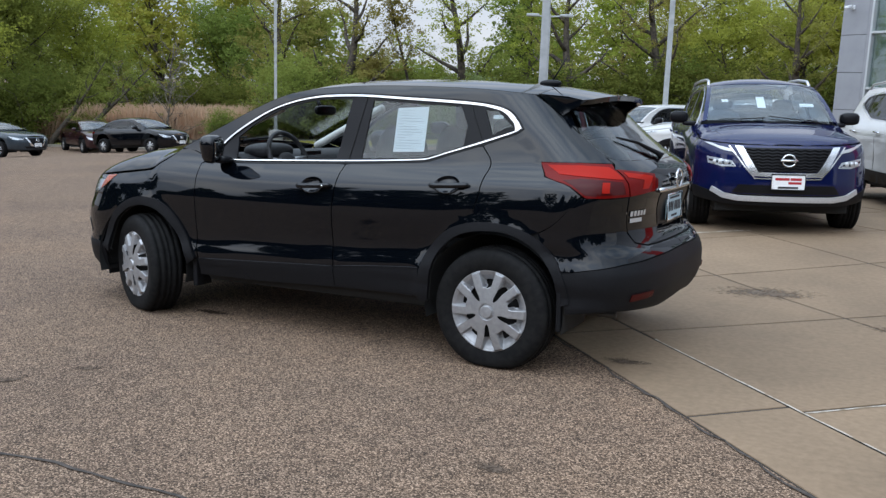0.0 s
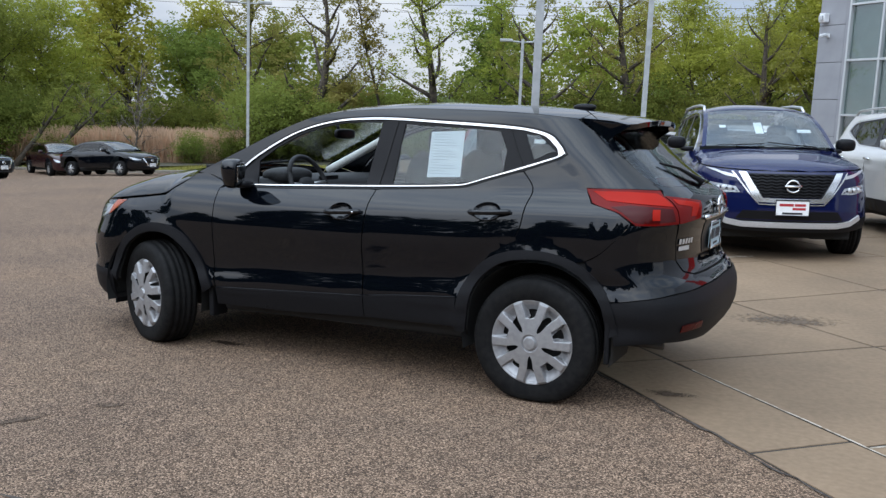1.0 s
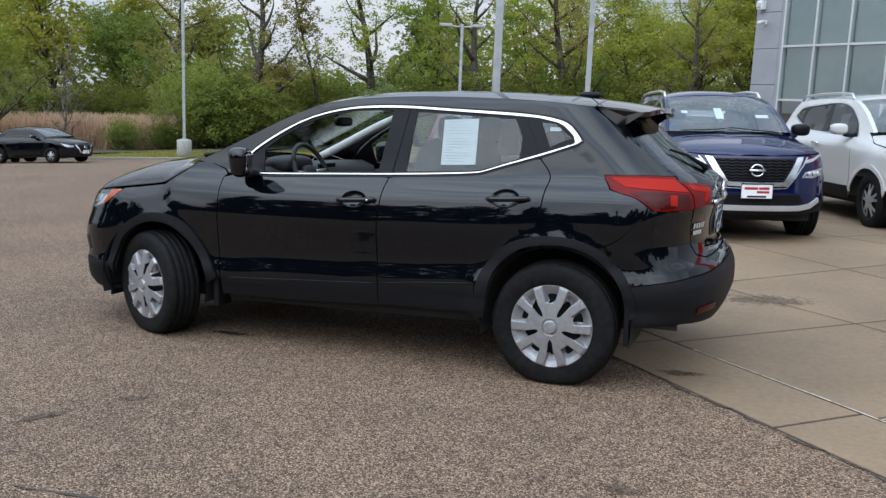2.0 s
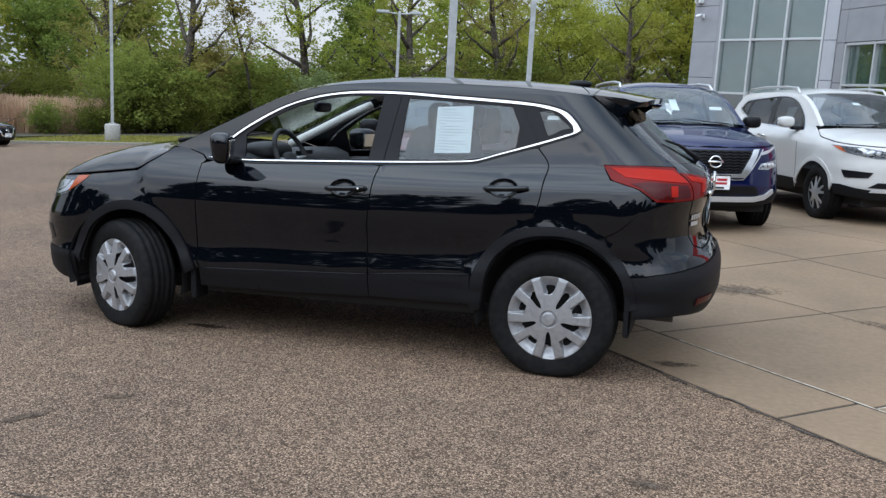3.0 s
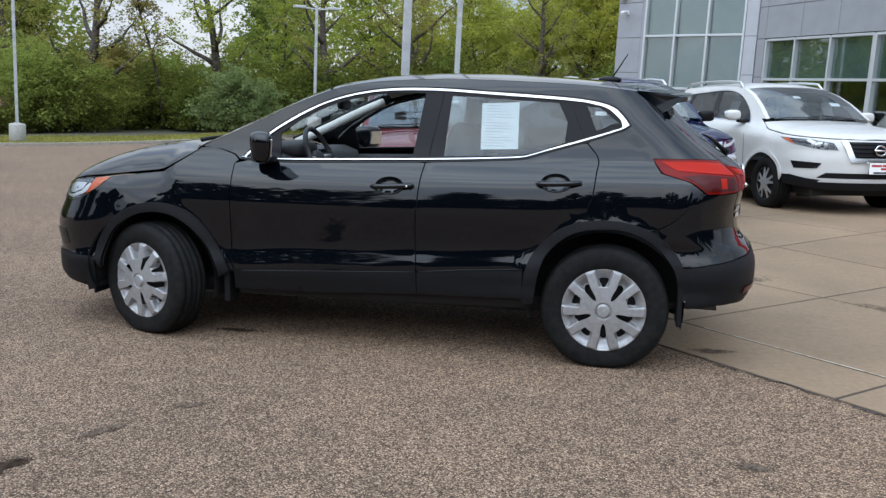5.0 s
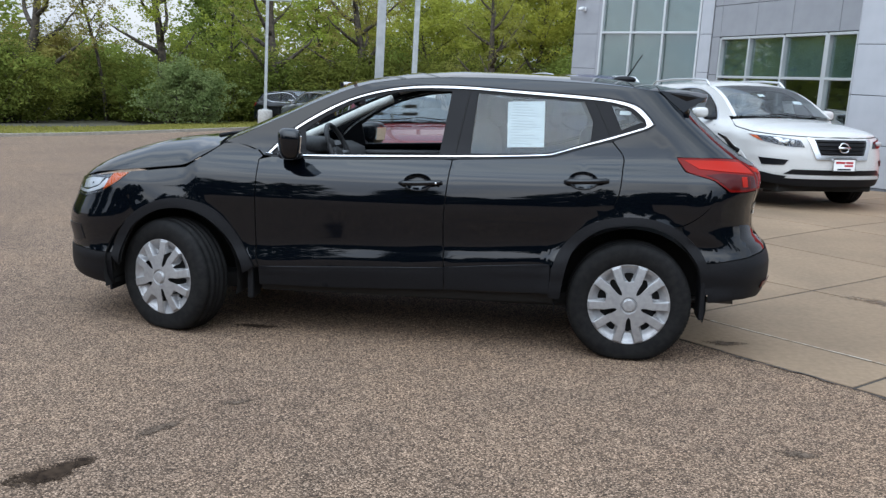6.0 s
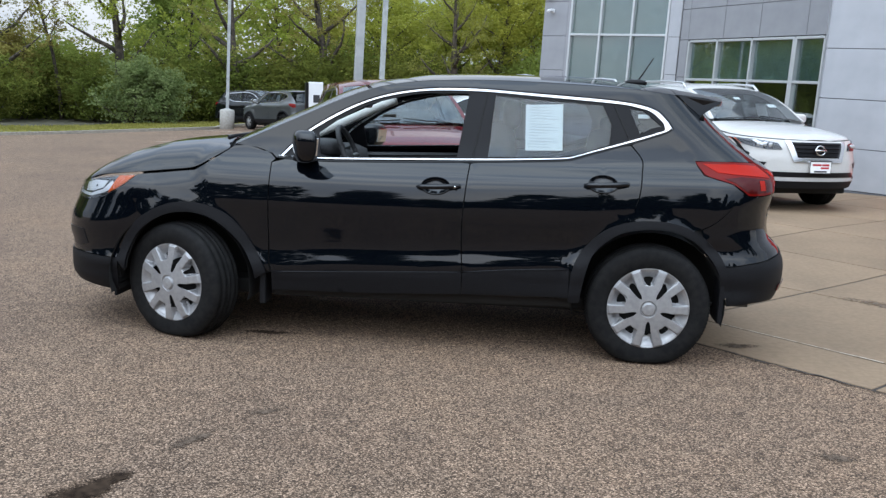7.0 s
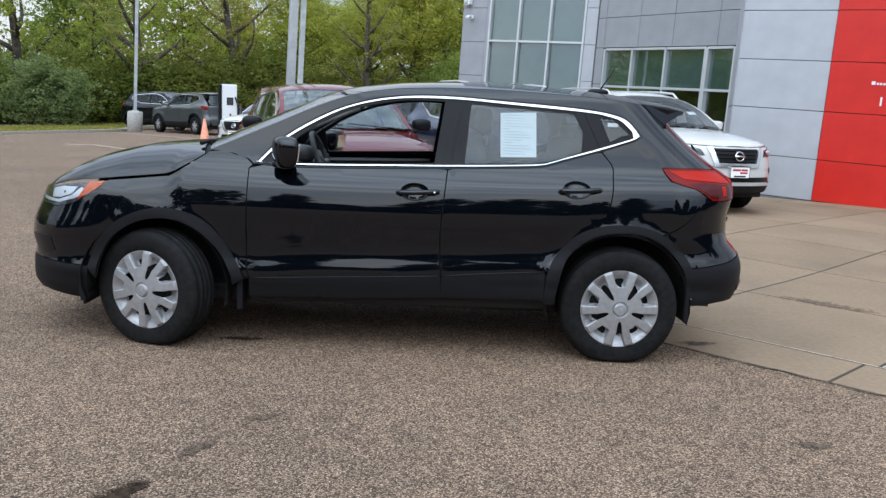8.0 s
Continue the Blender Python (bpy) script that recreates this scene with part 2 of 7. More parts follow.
def smooth_curve(points, sigma=0.03):
    """A rounded function through the given (x, y) points."""
    xs = np.array([p[0] for p in points], float)
    ys = np.array([p[1] for p in points], float)
    pad = 4 * sigma
    g = np.arange(xs[0] - pad, xs[-1] + pad, max(sigma / 6, 0.001))
    s0 = (ys[1] - ys[0]) / (xs[1] - xs[0])
    s1 = (ys[-1] - ys[-2]) / (xs[-1] - xs[-2])
    v = np.interp(g, xs, ys)
    v = np.where(g < xs[0], ys[0] + s0 * (g - xs[0]), np.where(g > xs[-1], ys[-1] + s1 * (g - xs[-1]), v))
    k = int(round(3 * sigma / (g[1] - g[0])))
    ker = np.exp(-0.5 * (np.arange(-k, k + 1) * (g[1] - g[0]) / sigma) ** 2)
    ker /= ker.sum()
    w2 = np.convolve(np.pad(v, k, mode="edge"), ker, "valid")
    return lambda q: np.interp(q, g, w2)


def ease(a, b, x):
    u = np.clip((np.asarray(x, float) - a) / (b - a), 0, 1)
    return u * u * (3 - 2 * u)


def resample(loop, step, closed=True):
    out = []
    n = len(loop)
    for i in range(n if closed else n - 1):
        a, b = np.array(loop[i], float), np.array(loop[(i + 1) % n], float)
        k = max(1, int(np.ceil(np.linalg.norm(b - a) / step)))
        out += [tuple(a + (b - a) * j / k) for j in range(k)]
    if not closed:
        out.append(tuple(loop[-1]))
    return out


def rounded(points, per=6, closed=False):
    """Catmull-Rom curve through points."""
    p = [np.array(q, float) for q in points]
    n = len(p)
    out = []
    for i in range(n if closed else n - 1):
        p0 = p[(i - 1) % n] if closed or i else 2 * p[0] - p[1]
        p1, p2 = p[i], p[(i + 1) % n]
        p3 = p[(i + 2) % n] if closed or i < n - 2 else 2 * p[-1] - p[-2]
        for j in range(per):
            t = j / per
            out.append(tuple(0.5 * (2 * p1 + (p2 - p0) * t + (2 * p0 - 5 * p1 + 4 * p2 - p3) * t * t + (3 * p1 - p0 - 3 * p2 + p3) * t ** 3)))
    if not closed:
        out.append(tuple(p[-1]))
    return out


def inside(loops, q):
    q = np.asarray(q, float)
    hit = np.zeros(len(q), bool)
    for lp in loops:
        a = np.asarray(lp, float)
        b = np.roll(a, -1, axis=0)
        for (x0, y0), (x1, y1) in zip(a, b):
            c = (y0 > q[:, 1]) != (y1 > q[:, 1])
            if y0 != y1:
                hit ^= c & (q[:, 0] < (x1 - x0) * (q[:, 1] - y0) / (y1 - y0) + x0)
    return hit


def fill(loops, step):
    """Triangulate flat loops (outer first, then holes) with inner points on a grid. Points, triangles, boundary loops of indices."""
    loops = [resample(lp, step) for lp in loops]
    pts, edges, rims = [], [], []
    for lp in loops:
        o = len(pts)
        pts += lp
        edges += [(o + i, o + (i + 1) % len(lp)) for i in range(len(lp))]
        rims.append(list(range(o, o + len(lp))))
    b = np.array(pts)
    lo, hi = b.min(0), b.max(0)
    gx, gy = np.meshgrid(np.arange(lo[0] + step / 2, hi[0], step), np.arange(lo[1] + step / 2, hi[1], step))
    g = np.c_[gx.ravel(), gy.ravel()]
    if len(g):
        g = g[inside(loops, g)]
    if len(g):
        keep = np.ones(len(g), bool)
        for q in b:
            keep &= ((g - q) ** 2).sum(1) > (0.5 * step) ** 2
        g = g[keep]
        pts = pts + [tuple(q) for q in g]
    res = delaunay_2d_cdt([Vector((p[0], p[1])) for p in pts], edges, [], 0, 1e-7)
    vo, fo, vmap = res[0], res[2], res[3]
    vv = np.array([(v.x, v.y) for v in vo])
    back = {}
    for i, src in enumerate(vmap):
        for q in src:
            back[q] = i
    fo = np.array([f for f in fo if len(f) == 3])
    cen = vv[fo].mean(1)
    fo = fo[inside(loops, cen)]
    return vv, fo, [[back[i] for i in r] for r in rims]


def shell(name, loops, fn, mat, step=0.04, thick=0.004, lift=0.0, flip=False, both=False, domain=None):
    """A skin with thickness: flat loops laid on the surface fn(a, b) -> points; its normal looks outwards.
    both: the same again mirrored in y, in one mesh."""
    vv, fo, rims = fill(loops, step)
    e = 0.0015
    a, b = vv[:, 0], vv[:, 1]
    p = fn(a, b)
    n = np.cross(fn(a + e, b) - fn(a - e, b), fn(a, b + e) - fn(a, b - e))
    n /= np.maximum(np.linalg.norm(n, axis=1), 1e-12)[:, None]
    if flip:
        n = -n
    p = p + n * lift
    q = p - n * thick
    k = len(p)
    t = p[fo]
    fn_ = np.cross(t[:, 1] - t[:, 0], t[:, 2] - t[:, 0])
    wrong = (fn_ * n[fo[:, 0]]).sum(1) < 0
    fo = np.where(wrong[:, None], fo[:, ::-1], fo)
    verts, norms = [*p, *q], [*n, *(-n)]
    faces = [*map(tuple, fo), *(tuple(f[::-1] + k) for f in fo)]
    for r in rims:
        o = len(verts)
        m_ = len(r)
        for i in r:
            verts += [p[i], q[i]]
            norms += [(0, 0, 0), (0, 0, 0)]
        for i in range(m_):
            j = (i + 1) % m_
            faces.append((o + 2 * i, o + 2 * j, o + 2 * j + 1, o + 2 * i + 1))
    if both:
        o = len(verts)
        verts += [(v[0], -v[1], v[2]) for v in verts]
        norms += [(v[0], -v[1], v[2]) for v in norms]
        faces += [tuple(i + o for i in f[::-1]) for f in faces]
    return mesh_of(name, verts, faces, mat, True, norms)


def mirrored(me):
    """The same mesh for the other side of a vehicle."""
    k = me.copy()
    nv = len(k.vertices)
    co = np.empty(nv * 3)
    k.vertices.foreach_get("co", co)
    co[1::3] *= -1
    fs = [tuple(p.vertices)[::-1] for p in me.polygons]
    out = bpy.data.meshes.new(me.name)
    out.from_pydata(co.reshape(-1, 3).tolist(), [], fs)
    for mt in me.materials:
        out.materials.append(mt)
    out.polygons.foreach_set("use_smooth", [True] * len(fs))
    out.update()
    bpy.data.meshes.remove(k)
    return out




# ---- vehicle body surfaces ----
class Body:
    """The outer skin of a vehicle whose nose points to -x: a side that wraps round both ends, a hood and a roof.
    k: plain stretch factors of the base shape along x, y, z."""

    def __init__(self, width, x_front, x_rear, hood_edge, hood_mid, roof_edge, crown, round_f=(0.62, 2.4), round_r=(0.45, 3.0), k=(1, 1, 1)):
        self.width, self.xf, self.xr, self.he, self.hm, self.ze, self.crown = width, x_front, x_rear, hood_edge, hood_mid, roof_edge, crown
        (self.rf, self.nf), (self.rr, self.nr), self.k, self.arc, self.drop = round_f, round_r, np.array(k, float), 1.15, 0.0
        self.bow = 0.0

    def settle(self, p):
        """A nose set lower than the base shape's."""
        p[..., 2] -= self.drop * ease(.42, .72, p[..., 2]) * ease(1.46, 1.12, p[..., 2]) * ease(-.5, -1.1, p[..., 0])
        return p * self.k

    def chart(self, s, z):
        s, z = np.asarray(s, float), np.asarray(z, float)
        a, b = self.xf(z) + self.rf, self.xr(z) - self.rr
        x = np.clip(s, a, b)
        y = self.width(x, z)
        t = np.clip((a - s) / self.arc, 0, 1.1) * math.pi / 2
        x = x - self.rf * np.sin(t) ** (2 / self.nf)
        y = y * np.sign(np.cos(t)) * np.abs(np.cos(t)) ** (2 / self.nf)
        t = np.clip((s - b) / self.arc, 0, 1.1) * math.pi / 2
        x = x + self.rr * np.sin(t) ** (2 / self.nr)
        y = y * np.sign(np.cos(t)) * np.abs(np.cos(t)) ** (2 / self.nr)
        return self.settle(np.stack([x, -y, z], -1))

    def at(self, p):
        """Chart place of (x, z) on the side, ('r', y, z) on the rear or ('f', y, z) on the front."""
        if p[0] == "r":
            z = p[2]
            b = self.xr(z) - self.rr
            return float(b + math.acos(min(1, (p[1] / self.width(b, z)) ** (self.nr / 2))) / (math.pi / 2) * self.arc), z
        if p[0] == "f":
            z = p[2]
            a = self.xf(z) + self.rf
            return float(a - math.acos(min(1, (p[1] / self.width(a, z)) ** (self.nf / 2))) / (math.pi / 2) * self.arc), z
        x, z = p
        a, b = self.xf(z) + self.rf, self.xr(z) - self.rr
        if x > b:
            return float(b + math.asin(min(1, ((x - b) / self.rr) ** (self.nr / 2))) / (math.pi / 2) * self.arc), z
        if x < a:
            return float(a - math.asin(min(1, ((a - x) / self.rf) ** (self.nf / 2))) / (math.pi / 2) * self.arc), z
        return x, z

    def on(self, pts):
        """Chart places of a loop; runs on one face are walked in small steps so that they stay straight."""
        out = []
        for p, q in zip(pts, [*pts[1:], pts[0]]):
            k = 1
            if p[0] == q[0] and p[0] in ("r", "f"):
                k = max(1, math.ceil(math.hypot(q[1] - p[1], q[2] - p[2]) / .04))
            for j in range(k):
                m_ = (p[0], p[1] + (q[1] - p[1]) * j / k, p[2] + (q[2] - p[2]) * j / k) if k > 1 else p
                s, z = self.at(m_)
                if m_[0] in ("r", "f") and m_[1] == 0:
                    s += .003 if m_[0] == "r" else -.003
                out.append((s, z))
        return out

    def half(self, x, z):
        return -float(self.chart(*self.at((x, z)))[1]) / self.k[1]

    def roof(self, x, y):
        x, y = np.asarray(x, float), np.asarray(y, float)
        e = self.ye(x)
        z = self.ze(x) + (self.crown + self.bow * ease(-.1, -.5, x)) * (1 - np.clip(np.abs(y) / e, 0, 1.2) ** 2.4)
        return self.settle(np.stack([x, y, z], -1))

    def hood(self, x, y):
        x, y = np.asarray(x, float), np.asarray(y, float)
        e = self.yh(x)
        h = self.he(x)
        z = h + (self.hm(x) - h) * np.clip(1 - np.clip(np.abs(y) / e, 0, 1) ** 2.6, 0, 1) ** 0.62
        return self.settle(np.stack([x, y, z], -1))

    def ready(self, roof_span, hood_span):
        g = np.linspace(*roof_span, 60)
        self.ye = smooth_curve([(x, self.half(x, float(self.ze(x)))) for x in g], 0.05)
        g = np.linspace(*hood_span, 50)
        self.yh = smooth_curve([(x, self.half(x, float(self.he(x)))) for x in g], 0.02)
        return self


# ---- the black hatchback crossover in front ----
def hero_body(k=(1, 1, 1)):
    base = smooth_curve([(0, .78), (.20, .80), (.30, .855), (.42, .885), (.485, .886), (.55, .871), (.60, .869), (.72, .880), (.79, .887), (.84, .884), (.90, .873), (.935, .864),
                         (.965, .848), (1.0, .826), (1.04, .785), (1.07, .764), (1.15, .735), (1.35, .68), (1.47, .645), (1.53, .60), (1.7, .44)], 0.012)
    he = smooth_curve([(-2.2, .78), (-2.05, .83), (-1.83, .895), (-1.55, .924), (-1.24, .960), (-1.12, 1.04), (-1.03, 1.10), (-.8, 1.12)], 0.03)

    def width(x, z):
        z2 = z - .035 * ease(.7, 1.6, x) * ease(.6, .95, z) - .045 * (x + .1) * ease(.75, .6, z) * ease(.36, .44, z)
        z2 = z2 - .030 * ease(-.3, 1.1, x) * ease(.72, .92, z) * ease(1.07, .98, z)
        z2 = z2 + np.clip(1.0 - he(np.minimum(x, -.85)), 0, .2) * ease(.78, .93, z) * ease(-.8, -1.15, x)
        pl = 1 - .06 * ease(1.0, 2.0, x) - .10 * (np.clip(-.4 - x, 0, 2) / 1.5) ** 2.2
        flare = .022 * (ease(.52, .40, np.hypot(x + 1.3235, z - .33)) + ease(.52, .40, np.hypot(x - 1.3235, z - .33)))
        return base(z2) * pl + flare

    xf = smooth_curve([(0, -2.12), (.22, -2.17), (.30, -2.22), (.40, -2.21), (.48, -2.20), (.56, -2.225), (.66, -2.21), (.74, -2.17), (.86, -2.12), (1.2, -2.0)], 0.02)
    xr = smooth_curve([(0, 2.0), (.30, 2.06), (.37, 2.12), (.45, 2.15), (.56, 2.15), (.61, 2.13), (.655, 2.115), (.69, 2.06), (.76, 2.045), (.86, 2.045), (.95, 2.07), (1.04, 2.065),
                       (1.09, 2.03), (1.12, 1.975), (1.22, 1.84), (1.33, 1.715), (1.45, 1.60), (1.6, 1.47)], 0.014)
    ze = smooth_curve([(-1.3, .98), (-1.05, 1.100), (-.83, 1.200), (-.665, 1.275), (-.5, 1.354), (-.334, 1.424), (-.2, 1.469), (0, 1.501), (.26, 1.517), (.5, 1.520), (.73, 1.516),
                       (1.0, 1.507), (1.2, 1.495), (1.43, 1.472), (1.6, 1.447), (1.9, 1.40)], 0.05)
    hm = smooth_curve([(-2.2, .77), (-2.11, .83), (-2.05, .875), (-1.99, .925), (-1.89, .985), (-1.75, 1.045), (-1.54, 1.10), (-1.36, 1.122), (-1.22, 1.136), (-.9, 1.15)], 0.03)
    body = Body(width, xf, xr, he, hm, ze, .050, k=k)
    body.bow = .03
    return body.ready((-1.2, 1.75), (-2.1, -.85))


def shrink(loop, d):
    """The loop moved inwards by d."""
    p = np.array(loop, float)
    area = 0.5 * np.sum(p[:, 0] * np.roll(p[:, 1], -1) - np.roll(p[:, 0], -1) * p[:, 1])
    t = np.roll(p, -1, 0) - np.roll(p, 1, 0)
    t /= np.maximum(np.linalg.norm(t, axis=1), 1e-9)[:, None]
    n = np.c_[-t[:, 1], t[:, 0]] * (1 if area > 0 else -1)
    return [tuple(q) for q in p + n * d]


def tyre_mesh(radius, width, drop, mat):
    """A tyre about the y axis, its foot pressed flat at z = -drop."""
    h = width / 2
    prof = [(.60 * radius, h * .80), (.64 * radius, h * .95), (.70 * radius, h * 1.02), (.80 * radius, h * 1.05), (.88 * radius, h * 1.02), (.94 * radius, h * .93), (.972 * radius, h * .80),
            (.988 * radius, h * .62), (.962 * radius, h * .60), (.962 * radius, h * .50), (.995 * radius, h * .48), (radius, h * .22), (.968 * radius, h * .20), (.968 * radius, h * .08),
            (radius, h * .06)]
    prof = prof + [(r, -o) for r, o in prof[::-1]]
    sides, n = 200, len(prof)
    verts, faces = [], []
    for k in range(sides):
        a = 2 * math.pi * k / sides
        for i, (r, o) in enumerate(prof):
            block = (k % 2 == 0) and r > .93 * radius
            r2 = r - .0035 if block else r
            x, z = r2 * math.cos(a), r2 * math.sin(a)
            knee = drop - .045
            if z < -knee:
                o = o * (1 + .05 * ease(knee, drop, -z))
                z = -(knee + .049 * math.tanh((-z - knee) / .049))
            verts.append((x, o, z))
    for k in range(sides):
        l = (k + 1) % sides
        for i in range(n - 1):
            faces.append((k * n + i, l * n + i, l * n + i + 1, k * n + i + 1))
    me = mesh_of("tyre", verts, faces, mat, True)
    return me


def circle(cx, cy, r, n=24, a0=0.0, rx=1.0):
    return [(cx + r * rx * math.cos(a0 + 2 * math.pi * i / n), cy + r * math.sin(a0 + 2 * math.pi * i / n)) for i in range(n)]


def hubcap_mesh(r, mat):
    """A plastic wheel cover with five forked spokes, facing -y; slots and windows cut through."""
    holes = []
    for i in range(5):
        a = math.pi / 2 + i * 2 * math.pi / 5
        c, s = math.cos(a), math.sin(a)
        w_ = [(.585, 0), (.605, .060), (.68, .102), (.755, .108), (.775, .0), (.755, -.108), (.68, -.102), (.605, -.060)]
        holes.append([(r * (u * c - v * s), r * (u * s + v * c)) for u, v in rounded(w_, 2, True)])
        a += math.pi / 5
        c, s = math.cos(a), math.sin(a)
        w_ = [(.30, 0), (.37, .045), (.47, .062), (.58, .072), (.67, .074), (.72, .0), (.67, -.074), (.58, -.072), (.47, -.062), (.37, -.045)]
        holes.append([(r * (u * c - v * s), r * (u * s + v * c)) for u, v in rounded(w_, 2, True)])

    def fn(a, b):
        q = np.hypot(a, b) / r
        ang = np.arctan2(b, a) - math.pi / 2
        fork = np.abs((ang + math.pi / 5) % (2 * math.pi / 5) - math.pi / 5)
        side_ = q * np.sin(np.clip(fork, 0, 1.2))
        arm_at = .10 + .335 * np.clip(q - .30, 0, 1)
        arm = ease(.116, .092, np.abs(side_ - arm_at)) * ease(.985, .955, q)
        web = ease(.615, .585, q) * ease(.02, -.01, side_ - arm_at)
        core = ease(.30, .24, q)
        up = np.maximum(np.maximum(arm, web), core)
        out = .010 * (1 - .5 * q * q) + (.030 - .012 * q) * up - .030 * (1 - up) * ease(.97, .72, q) + .005 * ease(.955, .975, q)
        out = out - .010 * ease(.205, .185, q) + .015 * ease(.165, .145, q)
        return np.stack([a, -out, b], -1)
    return shell("wheel_cover", [circle(0, 0, r, 90)] + holes, fn, mat, .0045, .004, 0.0)


def alloy_mesh(r, mat, spokes=5):
    """An alloy wheel with twin spokes, facing -y."""
    holes = []
    for i in range(spokes):
        for d, u0, v in ((0.0, .44, .12), (math.pi / spokes, .28, .21)):
            a = math.pi / 2 + i * 2 * math.pi / spokes + d
            c, s = math.cos(a), math.sin(a)
            w_ = [(u0, 0), (u0 + .12, v * .55), (.86, v * 1.35), (.88, 0), (.86, -v * 1.35), (u0 + .12, -v * .55)]
            holes.append([(r * (u * c - q * s), r * (u * s + q * c)) for u, q in w_])

    def fn(a, b):
        q = np.hypot(a, b) / r
        return np.stack([a, -.03 * (1 - ease(.1, .9, q)) - .012 * ease(.88, .96, q), b], -1)
    return shell("rim", [circle(0, 0, r, 48)] + holes, fn, mat, .03, .012, 0.0)


def ellipsoid(name, c, r, mat, parent=None, power=2.0, nu=20, nv=12, label="", m=None):
    """A soft box or egg about c."""
    verts, faces = [], []
    f = lambda q: math.copysign(abs(q) ** (2 / power), q)
    for j in range(nv + 1):
        v = -math.pi / 2 + math.pi * j / nv
        for i in range(nu):
            u = 2 * math.pi * i / nu
            verts.append((c[0] + r[0] * f(math.cos(v)) * f(math.cos(u)), c[1] + r[1] * f(math.cos(v)) * f(math.sin(u)), c[2] + r[2] * f(math.sin(v))))
    for j in range(nv):
        for i in range(nu):
            faces.append((j * nu + i, j * nu + (i + 1) % nu, (j + 1) * nu + (i + 1) % nu, (j + 1) * nu + i))
    return put(name, mesh_of(name, verts, faces, mat), parent, m, label)


def bars(name, rows, fn, mat, parent, lift=0.0015):
    """Flat marks: rows of (a0, a1, b0, b1) on fn(a, b); one mesh."""
    verts, faces = [], []
    for a0, a1, b0, b1 in rows:
        o = len(verts)
        verts += [fn(a0, b0), fn(a1, b0), fn(a1, b1), fn(a0, b1)]
        faces.append((o, o + 1, o + 2, o + 3))
    return put(name, mesh_of(name, verts, faces, mat, False), parent)


def hero_lines():
    """The panel lines of the car's side, front at -x, in metres."""
    L = {}
    top = rounded([(-.774, 1.044), (-.713, 1.116), (-.623, 1.203), (-.468, 1.303), (-.311, 1.380), (-.152, 1.431), (.008, 1.460), (.169, 1.472), (.389, 1.472), (.655, 1.459),
                   (.881, 1.448), (1.087, 1.435), (1.235, 1.416), (1.332, 1.384), (1.395, 1.325)], 5)
    low = rounded([(1.421, 1.285), (1.382, 1.258), (1.302, 1.229), (1.191, 1.192), (.985, 1.130), (.906, 1.105), (.827, 1.088), (.571, 1.072), (.309, 1.060), (.028, 1.050), (-.29, 1.039),
                   (-.512, 1.034), (-.774, 1.040)], 5)
    L["out_top"], L["out_low"] = top, low
    L["in"] = rounded([(-.742, 1.050), (-.681, 1.117), (-.59, 1.200), (-.435, 1.296), (-.294, 1.366), (-.151, 1.411), (.009, 1.440), (.17, 1.450), (.39, 1.450), (.656, 1.436), (1.087, 1.411),
                       (1.219, 1.393), (1.300, 1.367), (1.378, 1.297)], 5)[:-1] + rounded([(1.372, 1.280), (1.35, 1.265), (1.175, 1.208), (.985, 1.148), (.906, 1.122), (.795, 1.102), (.308, 1.078),
                                                                                     (.027, 1.068), (-.514, 1.050), (-.742, 1.050)], 4)
    L["arch_f"] = rounded([(-.806, .409), (-.84, .471), (-.923, .611), (-1.033, .719), (-1.16, .771), (-1.289, .780), (-1.42, .750), (-1.555, .671), (-1.643, .558), (-1.686, .428)], 4)
    L["arch_f_in"] = rounded([(-.872, .372), (-.886, .438), (-.955, .561), (-1.05, .654), (-1.161, .713), (-1.291, .726), (-1.422, .694), (-1.55, .605), (-1.622, .48), (-1.645, .37)], 4)
    L["arch_r"] = rounded([(.888, .33), (.900, .496), (.953, .620), (1.056, .728), (1.179, .780), (1.306, .794), (1.436, .782), (1.57, .729), (1.677, .634), (1.746, .507), (1.766, .40)], 4)
    L["arch_r_in"] = rounded([(.945, .33), (.975, .515), (1.032, .63), (1.152, .722), (1.31, .75), (1.44, .737), (1.558, .68), (1.649, .584), (1.690, .505), (1.71, .38)], 4)
    return L


